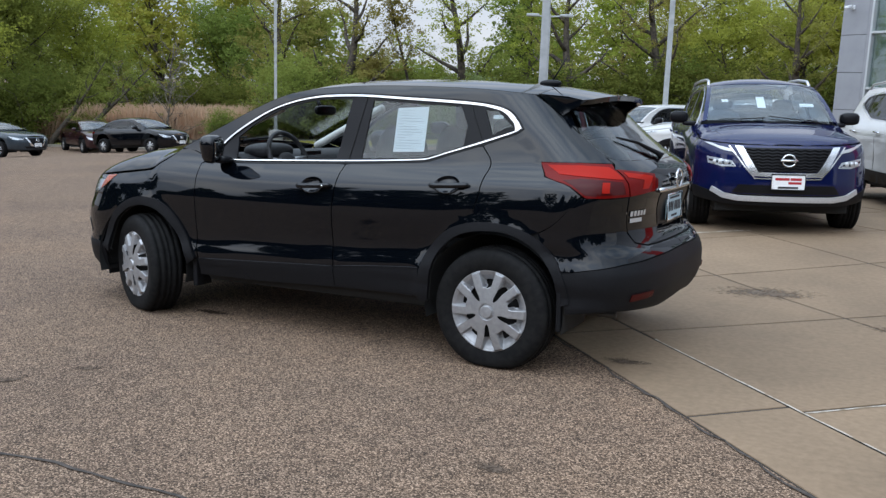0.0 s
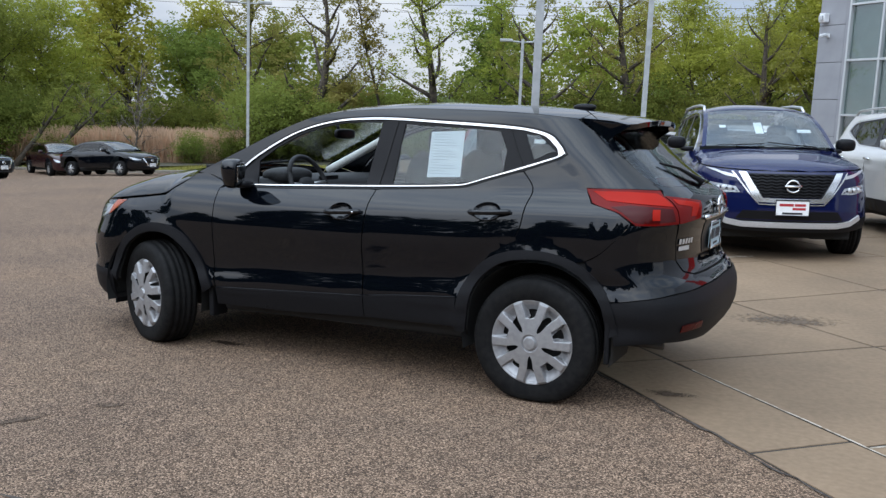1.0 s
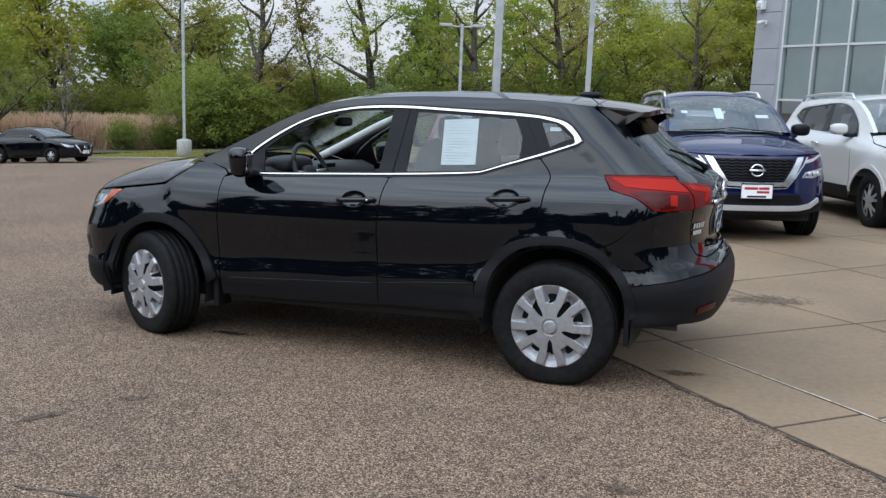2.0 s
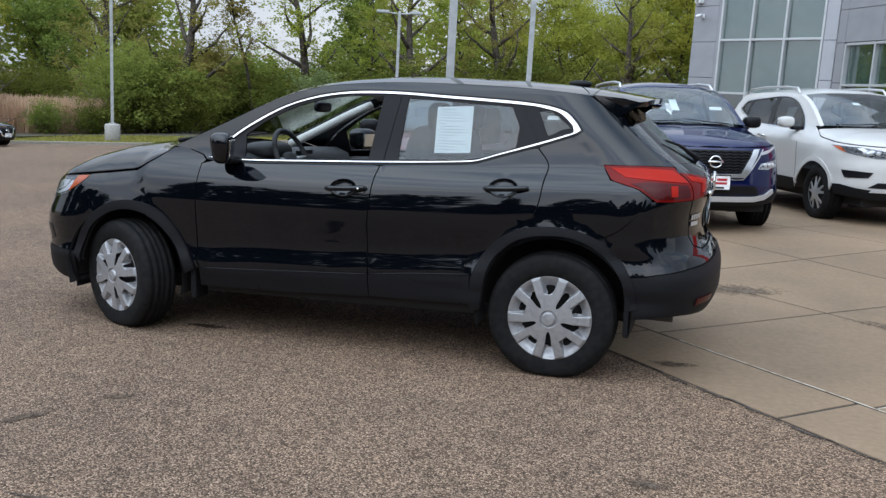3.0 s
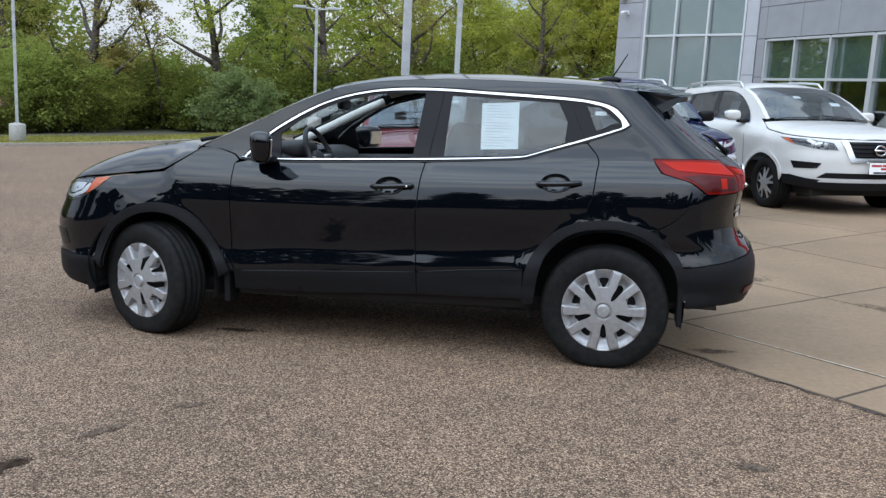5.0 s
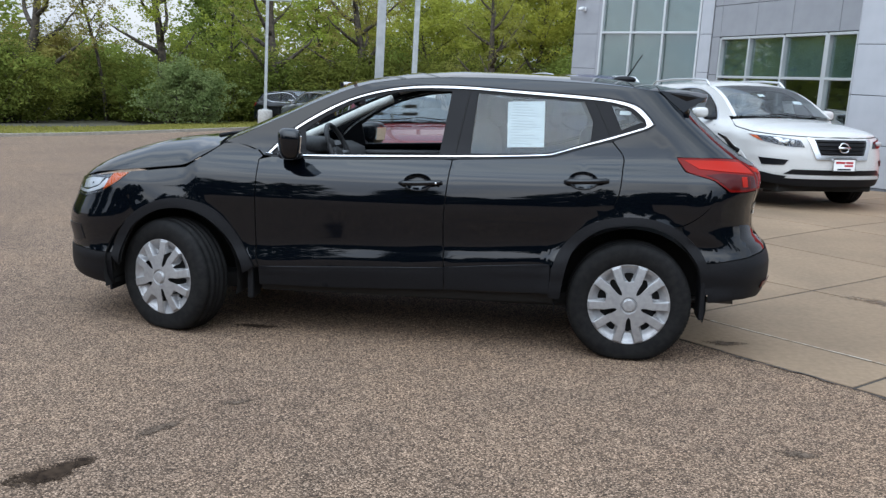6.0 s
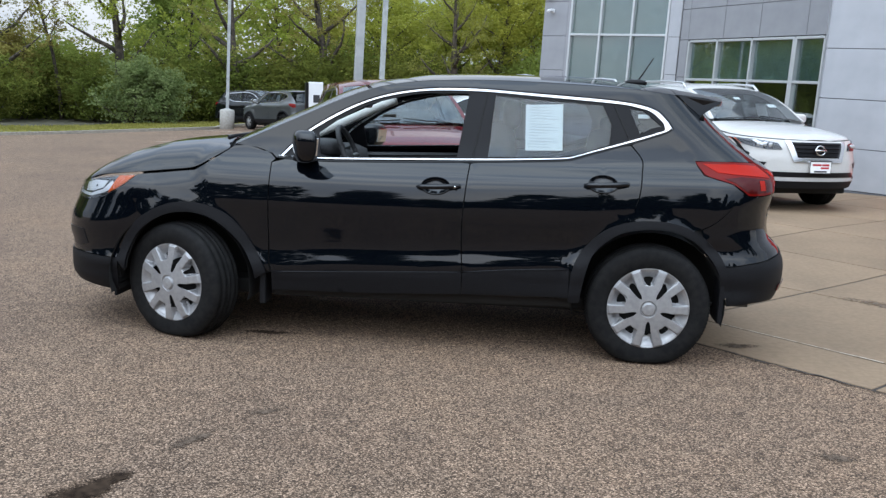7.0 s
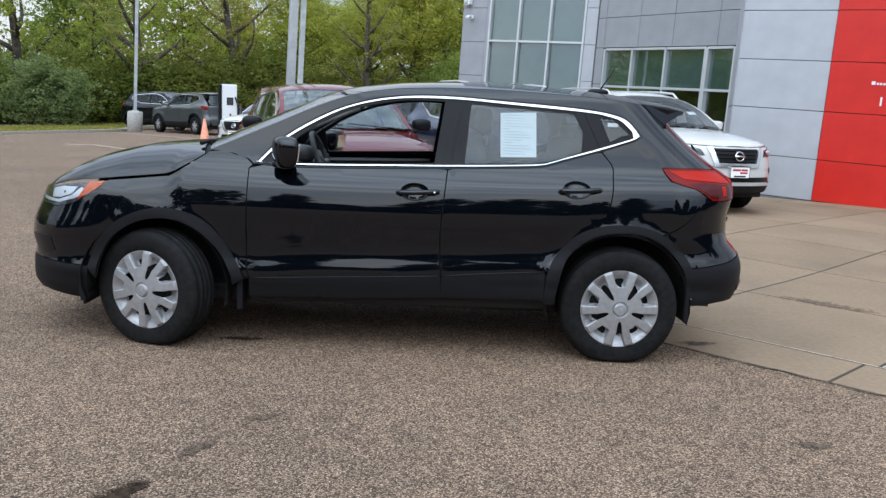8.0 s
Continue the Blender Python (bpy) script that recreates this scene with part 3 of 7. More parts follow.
def black_crossover(place):
    car = empty("car", place)
    tagged(car, "black compact crossover hatchback with silver wheel covers and chrome window trim", "car")
    B, L = hero_body(), hero_lines()
    P, ST = M["black_paint"], .035
    side = lambda name, pts, mat, step=ST, thick=.004, lift=0.0, holes=(): shell(name, [B.on(pts)] + [B.on(h) for h in holes], B.chart, mat, step, thick, lift)

    def pair(name, me, parent=car, label=""):
        a = put(name, me, parent, None, label)
        put(name, mirrored(me), parent, None, label)
        return a

    top, low = L["out_top"], L["out_low"]
    # one-piece body side: A-pillar, roof rail, rear quarter
    edge = [(x, float(B.ze(x)) - .002) for x in np.linspace(-1.02, 1.43, 50)]
    cline = [(1.224, .871), (1.242, .926), (1.254, 1.035), (1.258, 1.11), (1.197, 1.19)]
    tip = [p for p in low if p[0] > 1.197]
    quarter = (rounded(cline, 4) + tip[::-1] + top[::-1] + [(-.81, 1.072), (-.90, 1.098)] + edge
               + [(1.50, 1.418), (1.577, 1.358)] + rounded([(1.60, 1.338), (1.68, 1.268), (1.79, 1.180), (1.885, 1.116)], 4)
               + [(1.753, 1.121), (1.54, 1.119), (1.583, 1.043), (1.735, 1.001), (1.80, .953), (1.749, .893), (1.583, .759)]
               + [p for p in L["arch_r"][::-1] if 1.16 < p[0] < 1.56])
    pair("body_side", side("body_side", quarter, P))
    fender = ([(-1.585, .917), (-1.547, .921), (-1.40, .938), (-1.242, .957), (-1.19, .988), (-1.121, 1.036), (-1.03, 1.10), (-.96, 1.108), (-.905, 1.095), (-.815, 1.066), (-.784, 1.040)]
              + rounded([(-.802, 1.02), (-.799, .951), (-.801, .698), (-.797, .473), (-.785, .412)], 3) + L["arch_f"][1:-9] + [(-1.605, .625), (-1.66, .72), (-1.70, .828), (-1.648, .860)])
    pair("fender", side("fender", fender, P))
    mid = rounded([(.311, 1.055), (.300, .95), (.284, .744), (.287, .582), (.295, .472)], 4)
    door_f = [p for p in low[::-1] if -.77 < p[0] < .30] + mid + [(.295, .463), (-.264, .436), (-.772, .411)] + rounded([(-.790, .473), (-.795, .698), (-.793, .951), (-.796, 1.02)], 3)
    door_r = ([p for p in low[::-1] if .32 < p[0] < 1.19] + rounded([(1.19, 1.186), (1.251, 1.11), (1.247, 1.035), (1.235, .926), (1.218, .871), (1.195, .795)], 4)
              + [p for p in L["arch_r"][::-1] if .895 < p[0] < 1.17] + [(.885, .513), (.53, .488), (.302, .466)] + [(a + .007, b) for a, b in mid[::-1]])
    cups = [[(a0 + .10 + .080 * math.cos(t) , zc + .002 + .046 * math.sin(t)) for t in np.linspace(0, 2 * math.pi, 28, endpoint=False)] for a0, zc in ((.035, .932), (.942, .979))]
    df, dr = side("front_door", door_f, P, holes=[cups[0]]), side("rear_door", door_r, P, holes=[cups[1]])
    doors_f, doors_r = pair("front_door", df), pair("rear_door", dr)
    # cladding
    sill_f = [(-.775, .408), (-.5, .421), (-.264, .432), (.296, .460), (.299, .338), (-.264, .312), (-.78, .304)]
    sill_r = [(.303, .461), (.53, .484), (.885, .509), (.889, .352), (.303, .339)]
    pair("door_cladding", side("door_cladding", sill_f, M["plastic"], .03, .012, .006))
    pair("door_cladding", side("door_cladding", sill_r, M["plastic"], .03, .012, .006))
    for pts in ([(-.77, .410), (-.264, .435), (.294, .462)], [(.305, .464), (.53, .487), (.884, .512)]):
        line = [B.chart(*B.at(q)) + np.array([0, -.004, 0]) for q in resample(pts, .1, False)]
        for sgn in (1, -1):
            tube("cladding_edge", [(float(q[0]), float(q[1]) * sgn, float(q[2])) for q in line], .0045, M["trim_black"], car, 6)
    sill = [(-.79, .302), (.30, .332), (.90, .340), (.90, .25), (-.79, .225)]
    pair("sill", side("sill", sill, M["dark"], .06, .02, -.055))
    pair("front_arch_trim", side("front_arch_trim", L["arch_f"] + L["arch_f_in"][::-1], M["plastic"], .02, .02, .014))
    pair("rear_arch_trim", side("rear_arch_trim", L["arch_r"] + L["arch_r_in"][::-1], M["plastic"], .02, .02, .014))
    for key, cx in (("arch_f", -1.3235), ("arch_r", 1.3235)):
        outer = [(cx + (x - cx) * 1.17, .33 + (z - .33) * 1.12) for x, z in L[key]]
        pair("arch_backing", side("arch_backing", outer + L[key + "_in"][::-1], M["dark"], .04, .004, -.02))
    # front bumper, painted above and textured below
    bump_f = [(-1.605, .625), (-1.66, .72), (-1.70, .824), (-1.783, .782), (-1.896, .752), ("f", .42, .765), ("f", 0, .755), ("f", 0, .44), ("f", .5, .445), (-1.95, .447), (-1.69, .437)] + L["arch_f"][-2:-9:-1][:6]
    lip_f = [(-1.688, .432), (-1.95, .442), ("f", .5, .44), ("f", 0, .435), ("f", 0, .255), ("f", .5, .25), (-2.0, .262), (-1.71, .236), (-1.70, .31)]
    put("front_bumper", shell("front_bumper", [B.on(bump_f)], B.chart, P, .04, .004, 0, False, True), car)
    put("front_lip", shell("front_lip", [B.on(lip_f)], B.chart, M["plastic"], .04, .01, .004, False, True), car)
    fog = [(-1.93, .585), (-1.90, .50), (-1.97, .475), ("f", .62, .475), ("f", .58, .58)]
    pair("fog_recess", side("fog_recess", fog, M["trim_black"], .03, .004, .003))
    grille = [("f", 0, .73), ("f", .30, .735), ("f", .40, .75), ("f", .30, .60), ("f", 0, .58)]
    put("grille", shell("grille", [B.on(grille)], B.chart, M["trim_black"], .04, .004, .004, False, True), car)
    # lamps
    lamp = [(-1.588, .914), (-1.646, .861), (-1.70, .826), (-1.783, .785), (-1.896, .756), ("f", .42, .768), ("f", .42, .842), (-1.90, .872), (-1.846, .884), (-1.75, .899)]
    amber = [(-1.600, .910), (-1.655, .864), (-1.705, .832), (-1.760, .803), (-1.725, .862), (-1.695, .903)]
    for sgn in (1, -1):
        h = empty("headlight")
        h.parent = car
        for name, pts, mat, lift, th in (("lens", lamp, M["lens_clear"], .004, .002), ("reflector", lamp, M["lamp_dark"], -.008, .004), ("amber_lens", amber, M["lens_orange"], .0, .004)):
            me = side(name, pts, mat, .03, th, lift)
            put(name, me if sgn > 0 else mirrored(me), h)
        drl = [(-1.70, .846), (-1.79, .803), (-1.89, .776), ("f", .46, .782), ("f", .46, .796), (-1.89, .792), (-1.80, .822), (-1.74, .872)]
        me = side("light_strip", drl, M["lamp_silver"], .03, .004, -.002)
        put("light_strip", me if sgn > 0 else mirrored(me), h)
        bowl = [(-1.77, .872), (-1.80, .832), (-1.88, .806), (-1.95, .800), (-1.95, .846), (-1.87, .868)]
        me = side("reflector_bowl", bowl, M["lamp_silver"], .03, .004, -.004)
        put("reflector_bowl", me if sgn > 0 else mirrored(me), h)
        q = B.chart(*B.at((-1.84, .842)))
        ellipsoid("projector", (q[0] + .01, (q[1] + .03) * sgn, q[2] - .012), (.034, .028, .022), M["lamp_dark"], h, 2.2)
    tail_o = [(1.543, 1.114), (1.60, 1.116), (1.753, 1.116), (1.885, 1.110), ("r", .635, 1.085), ("r", .635, .952), (1.903, .947), (1.822, .947), (1.738, 1.004), (1.66, 1.025), (1.59, 1.047)]
    tail_i = [("r", .628, 1.085), ("r", .36, 1.055), ("r", .40, .97), ("r", .628, .952)]
    glow_o = [(1.58, 1.104), (1.753, 1.104), (1.88, 1.096), ("r", .645, 1.07), ("r", .645, 1.035), (1.86, 1.045), (1.75, 1.052), (1.66, 1.058)]
    dark_o = [(1.69, 1.030), (1.78, 1.040), (1.86, 1.036), ("r", .66, 1.024), ("r", .66, .965), (1.85, .958), (1.815, .962), (1.75, 1.008)]
    stop_o = [(1.885, 1.022), (1.915, 1.022), (1.92, .972), (1.89, .972)]
    glow_i = [("r", .61, 1.07), ("r", .40, 1.045), ("r", .47, .985), ("r", .53, .985), ("r", .50, 1.03), ("r", .61, 1.045)]
    for sgn in (1, -1):
        tl = empty("tail_light")
        tl.parent = car
        for name, pts, mat, lift in (("outer_lens", tail_o, M["lens_red"], .004), ("inner_lens", tail_i, M["lens_red"], .005), ("light_bar", glow_o, M["lens_bright_red"], .006),
                                     ("smoked_panel", dark_o, M["lens_dark_red"], .006), ("stop_lamp", stop_o, M["lens_bright_red"], .008), ("inner_bar", glow_i, M["lens_bright_red"], .007)):
            me = side(name, pts, mat, .025, .004, lift)
            put(name, me if sgn > 0 else mirrored(me), tl)
    # rear bumper
    bump_r = ([(1.799, .947), (1.747, .889), (1.583, .752)] + [(p[0] - .02, p[1] - .01) for p in L["arch_r"] if 1.60 < p[0] < 1.72] + [(1.705, .562), (1.85, .583), (1.941, .597), ("r", .72, .612), ("r", .45, .630), ("r", 0, .638),
              ("r", 0, .676), ("r", .46, .678), ("r", .56, .70), ("r", .612, .76), ("r", .622, .85), ("r", .64, .946), (1.903, .941)])
    put("rear_bumper", shell("rear_bumper", [B.on(bump_r)], B.chart, P, .03, .004, 0, False, True), car)
    lip_r = [(1.705, .556), (1.85, .577), (1.941, .591), ("r", .72, .606), ("r", .45, .624), ("r", 0, .632), ("r", 0, .37), ("r", .35, .345), ("r", .55, .36), ("r", .75, .37), (1.894, .366), (1.745, .345), (1.725, .46)]
    put("rear_lip", shell("rear_lip", [B.on(lip_r)], B.chart, M["plastic"], .03, .01, .006, False, True), car)
    for sgn in (1, -1):
        me = side("reflector", [("r", .70, .455), ("r", .54, .462), ("r", .54, .43), ("r", .70, .42)], M["lens_dark_red"], .03, .004, .014)
        put("reflector", me if sgn > 0 else mirrored(me), car, None, "red rear bumper reflector")
    # tailgate
    gate = [("r", 0, .684), ("r", .46, .686), ("r", .555, .708), ("r", .605, .765), ("r", .615, .85), ("r", .628, .95), ("r", .628, 1.088), (1.895, 1.112), (1.85, 1.142), ("r", .52, 1.128), ("r", 0, 1.118)]
    gmesh = shell("tailgate", [B.on(gate)], B.chart, P, .03, .004, 0, False, True)
    tg = put("tailgate", gmesh, car)
    strip = [(1.85, 1.146), (1.79, 1.184), (1.68, 1.272), (1.60, 1.342), (1.583, 1.358), ("r", .50, 1.37), ("r", .60, 1.22), ("r", .62, 1.16), ("r", .56, 1.135)]
    pair("rear_pillar", side("rear_pillar", strip, P, .03))
    rglass = [("r", 0, 1.122), ("r", .52, 1.132), ("r", .60, 1.155), ("r", .58, 1.23), ("r", .50, 1.36), ("r", .44, 1.40), ("r", 0, 1.42)]
    put("rear_window", shell("rear_window", [B.on(rglass)], B.chart, M["tinted_glass"], .04, .004, -.003, False, True), car)
    tube("rear_wiper", [(1.985, -.02, 1.132), (1.955, -.03, 1.155), (1.882, -.18, 1.215), (1.815, -.34, 1.243)], [.024, .015, .009, .005], M["trim_black"], car)
    # number plate and its recess, badges as plain marks
    rear = lambda y, z: B.chart(B.at(("r", abs(y), z))[0], z) * np.array([1, 1 if y < 0 else -1, 1])
    recess = [("r", 0, .955), ("r", .27, .955), ("r", .30, .93), ("r", .26, .775), ("r", 0, .765)]
    put("plate_recess", shell("plate_recess", [B.on(recess)], B.chart, M["trim_black"], .03, .004, .003, False, True), car)
    plate = box("number_plate", (2.055, -.152, .785), (2.064, .152, .925), M["plate_blue"], car, .004, "pale blue number plate with dark bars")
    bars("plate_mark", [(y, y + .026, .83, .885) for y in (-.12, -.085, -.05, .0, .035, .07, .105)] + [(-.06, .06, .797, .810), (-.10, .10, .90, .912)], lambda a, b: (2.0655, a, b), M["ink_dark"], plate)
    tube("plate_frame", [(2.066, -.155, .783), (2.066, .155, .783), (2.066, .155, .927), (2.066, -.155, .927)], .006, M["chrome"], plate, 6, True)
    tube("chrome_strip", [rear(y, .965) + np.array([.006, 0, 0]) for y in np.linspace(-.33, .33, 9)], .013, M["chrome"], car)
    badge = tube("badge", [(2.083, .058 * math.cos(a), 1.012 + .05 * math.sin(a)) for a in np.linspace(0, 2 * math.pi, 24, endpoint=False)], .009, M["chrome"], car, 6, True)
    box("badge_bar", (2.074, -.075, 1.000), (2.09, .075, 1.024), M["chrome"], badge, .003)
    letters = [(-.60 + .031 * i, -.60 + .031 * i + .022, .845, .872) for i in range(5)] + [(-.60, -.49, .812, .834)]
    bars("model_mark", letters, lambda a, b: rear(a, b) + np.array([.006, 0, 0]), M["lamp_silver"], car)
    # roof, spoiler, windscreen, hood
    xs = np.linspace(-.26, 1.44, 40)
    front = [(-.26 - .10 * (1 - t * t), t * float(B.ye(-.26))) for t in np.linspace(-1, 1, 17)]
    rloop = front + [(x, float(B.ye(x))) for x in xs[1:]] + [(x, -float(B.ye(x))) for x in xs[:0:-1]]
    put("roof", shell("roof", [rloop], B.roof, P, .06, .006), car)
    e0 = float(B.ye(1.44))
    sp_top = lambda a, b: np.stack([a, b, B.ze(a) + .050 * (1 - np.clip(np.abs(b) / e0, 0, 1.05) ** 2.4)], -1)
    sp = [(1.445, e0), (1.50, e0), (1.60, e0 - .008), (1.67, e0 - .03), (1.715, .46), (1.745, .30), (1.758, .14), (1.76, 0)]
    sploop = sp + [(a, -b) for a, b in sp[-2::-1]]
    put("spoiler", shell("spoiler", [sploop], sp_top, P, .04, .028), car)
    fin = lambda a, b: np.stack([a, -(e0 + .004) + .18 * (a - 1.43) + .10 * (b - 1.42), b], -1)
    pair("spoiler_fin", shell("spoiler_fin", [[(1.44, 1.474), (1.50, 1.42), (1.580, 1.358), (1.64, 1.40), (1.70, 1.438), (1.60, 1.46)]], fin, P, .03, .03, .012))
    box("brake_light", (1.715, -.14, 1.459), (1.748, .14, 1.475), M["lens_dark_red"], car, .004, "smoked red high brake light")
    wx = np.linspace(-1.03, -.30, 24)
    cowl = [(-1.03 - .11 * (1 - t * t), t * (float(B.ye(-1.03)) - .024)) for t in np.linspace(-1, 1, 17)]
    head = [(-.285 - .10 * (1 - t * t), t * (float(B.ye(-.30)) - .024)) for t in np.linspace(1, -1, 17)]
    wloop = cowl + [(x, float(B.ye(x)) - .024) for x in wx[1:-1]] + head + [(x, -float(B.ye(x)) + .024) for x in wx[-2:0:-1]]
    put("windscreen", shell("windscreen", [wloop], B.roof, M["window_glass"], .06, .004), car)
    for sgn in (1, -1):
        pil = [(x, float(B.ye(x)) * sgn) for x in wx] + [(-.26, float(B.ye(-.26)) * sgn), (-.285, (float(B.ye(-.285)) - .027) * sgn)] + [(x, (float(B.ye(x)) - .027) * sgn) for x in wx[-2::-1]]
        put("front_pillar", shell("front_pillar", [pil], B.roof, P, .03, .01), car)
    hx = np.linspace(-2.085, -1.06, 34)
    rear_e = [(-1.06 - .10 * (1 - t * t), t * (float(B.yh(-1.06)) - .01)) for t in np.linspace(1, -1, 17)]
    hl = [(x, float(B.yh(x)) - .004) for x in hx[:-1]] + rear_e + [(x, -float(B.yh(x)) + .004) for x in hx[-2::-1]]
    put("hood", shell("hood", [hl], B.hood, P, .04, .006), car)
    cl = [(-1.045 - .10 * (1 - t * t), t * .66) for t in np.linspace(-1, 1, 13)] + [(-1.17 - .06 * (1 - t * t), t * .66) for t in np.linspace(1, -1, 13)]
    put("cowl", shell("cowl", [cl], lambda a, b: B.hood(a, b) + np.array([0, 0, -.018]), M["plastic"], .05, .01), car)
    for y0 in (-.42, .10):
        tube("wiper", [(-1.13, y0 - .12, 1.135), (-1.09, y0, 1.15), (-1.05, y0 + .34, 1.165)], [.014, .009, .006], M["trim_black"], car)
    # windows: chrome ring, black frame, panes
    loop_in = L["in"]
    ring = top + low[:-1]
    slim = shrink(ring, .0115)
    pair("window_seal", side("window_seal", ring, M["trim_black"], .02, .008, .003, [slim]))
    pair("window_trim", side("window_trim", slim, M["chrome"], .02, .012, .009, [loop_in]), label="polished chrome window surround")
    open_f = [(-.53, 1.057), (-.548, 1.195)] + rounded([(-.434, 1.277), (-.246, 1.368), (-.023, 1.424), (.138, 1.438), (.287, 1.438)], 4) + [(.238, 1.090), (-.2, 1.070)]
    pane_r = [(.437, 1.433), (1.028, 1.402), (1.081, 1.296), (1.072, 1.186), (.985, 1.157), (.906, 1.130), (.795, 1.109), (.6, 1.102), (.411, 1.096)]
    pane_q = [(1.178, 1.386), (1.251, 1.380), (1.353, 1.298), (1.238, 1.252)]
    fr = side("window_frame", loop_in, M["trim_black"], .03, .01, -.001, [open_f, pane_r, pane_q])
    pair("window_frame", fr)
    put("side_window", side("side_window", pane_r, M["tinted_glass"], .06, .003, -.006), car, None, "tinted rear door window")
    # far rear panes: darker tint stands in for the dim cabin behind
    put("side_window", mirrored(side("side_window", pane_r, M["privacy_glass"], .06, .003, -.006)), car, None, "dark tinted rear door window")
    put("quarter_window", side("quarter_window", pane_q, M["tinted_glass"], .06, .003, -.006), car)
    put("quarter_window", mirrored(side("quarter_window", pane_q, M["privacy_glass"], .06, .003, -.006)), car)
    put("side_window", mirrored(side("side_window", open_f, M["window_glass"], .06, .003, -.006)), car, None, "closed front passenger window")
    for a, b, c, d in ((.325, 1.082, .39, 1.447), (1.19, 1.20, 1.087, 1.412)):
        me = side("pillar_seam", [(a - .003, b), (a + .003, b), (c + .003, d), (c - .003, d)], M["dark"], .05, .002, .003)
        pair("pillar_seam", me)
    # sheet of paper inside the rear door window, with its printed lines, and a small sticker
    glass = lambda lift: (lambda a, b: B.chart(a, b) + np.array([0, lift, 0]))
    pp = [(.606, 1.388), (.812, 1.398), (.819, 1.146), (.614, 1.138)]
    sheet = put("window_sheet", shell("window_sheet", [pp], glass(.012), M["paper"], .05, .001, 0), car, None, "white printed sheet taped inside the window")
    rows_ = []
    for i in range(15):
        z = 1.378 - i * .0155
        e_ = .79 if i % 5 else .72
        rows_.append((.63, e_ - .02 * ((i * 7) % 4), z - .003, z))
    bars("print_line", rows_, lambda a, b: B.chart(a, b) + np.array([0, .0105, 0]), M["ink"], sheet)
    far_sheet = [(.455, 1.392), (.625, 1.398), (.632, 1.150), (.462, 1.142)]
    put("window_sheet", mirrored(shell("window_sheet", [far_sheet], glass(.012), M["paper"], .05, .001, 0)), car, None, "white sheet taped inside the far rear window")
    put("sticker", shell("sticker", [[(1.225, 1.358), (1.268, 1.358), (1.268, 1.337), (1.225, 1.337)]], glass(.011), M["paper"], .05, .001, 0), car)
    # handles: a cup in the door skin and a grip across it
    for a0, a1, zc, sl, par in ((.035, .274, .932, .012, "f"), (.942, 1.180, .979, .012, "r")):
        for sgn in (1, -1):
            h = empty("door_handle")
            h.parent = car
            cx = a0 + .10
            cup = [(cx + .080 * math.cos(t), zc + .002 + .046 * math.sin(t)) for t in np.linspace(0, 2 * math.pi, 28, endpoint=False)]
            bowl = lambda a, b: B.chart(a, b) + np.stack([0 * a, .034 * np.clip(1 - (((a - cx) / .080) ** 2 + ((b - zc - .002) / .046) ** 2) ** 2, 0, 1), 0 * a], -1)
            me = shell("handle_cup", [cup], bowl, P, .012, .003, 0.0)
            put("handle_cup", me if sgn > 0 else mirrored(me), h)
            edge_c = [B.chart(a, b) + np.array([0, -.004, 0]) for a, b in cup[14:]]
            vv, ff = sweep([(p[0], p[1] * sgn, p[2]) for p in edge_c], .0045, 6)
            put("cup_edge", mesh_of("cup_edge", vv, ff, P), h)
            grip = []
            for t in np.linspace(0, 1, 13):
                q = B.chart(a0 + (a1 - a0) * t, zc + sl * (t - .5))
                grip.append((q[0], (q[1] - .012 - .03 * math.sin(math.pi * min(1, t * 1.15)) ** .5) * sgn, q[2]))
            vv, ff = sweep(grip, [.008] + [.015] * 11 + [.010], 10)
            put("grip", mesh_of("grip", vv, ff, P), h)
            if par == "f" and sgn > 0:
                q = B.chart(.245, zc + .003)
                ellipsoid("lock", (q[0], q[1] - .052, q[2]), (.007, .005, .007), M["chrome"], h)
    # mirrors
    for sgn in (1, -1):
        mi = empty("wing_mirror")
        mi.parent = car
        mx = -.578 if sgn > 0 else -.515
        skew = lambda p: ((p[0] - mx) * (1 + 1.6 * (p[2] - 1.122)) - .36 * sgn * (p[1] + .94 * sgn) + mx, (p[1] + .94 * sgn) * (1 + 1.2 * (p[2] - 1.122)) - .94 * sgn, p[2])
        housing = ellipsoid("housing", (mx, -.940 * sgn, 1.122), (.064, .092, .088), P, mi, 3.2, 36, 20)
        for v in housing.data.vertices:
            v.co = skew(v.co)
        mirror = box("mirror_glass", (mx + .054, -.940 * sgn - .060, 1.076), (mx + .0655, -.940 * sgn + .060, 1.170), M["mirror"], mi, .002)
        for v in mirror.data.vertices:
            v.co = skew(v.co)
        ellipsoid("mirror_foot", (-.60, -.84 * sgn, 1.052), (.065, .07, .022), M["trim_black"], mi, 3.0)
    # antenna, mud flaps, exhaust
    base = ellipsoid("antenna", (1.28, 0, 1.535 + .012), (.07, .03, .022), M["trim_black"], car, 2.2, label="short black roof antenna")
    tube("mast", [(1.285, 0, 1.55), (1.33, 0, 1.62), (1.378, 0, 1.70)], [.006, .0045, .0035], M["trim_black"], base, 6)
    for sgn in (1, -1):
        box("mud_flap", (1.70, -.87 * sgn, .245), (1.728, -.70 * sgn, .50), M["plastic"], car, .012)
        box("mud_flap", (-.852, -.86 * sgn, .215), (-.815, -.72 * sgn, .42), M["plastic"], car, .012)
        box("air_deflector", (-1.745, -.78 * sgn, .195), (-1.73, -.55 * sgn, .27), M["plastic"], car, .004)
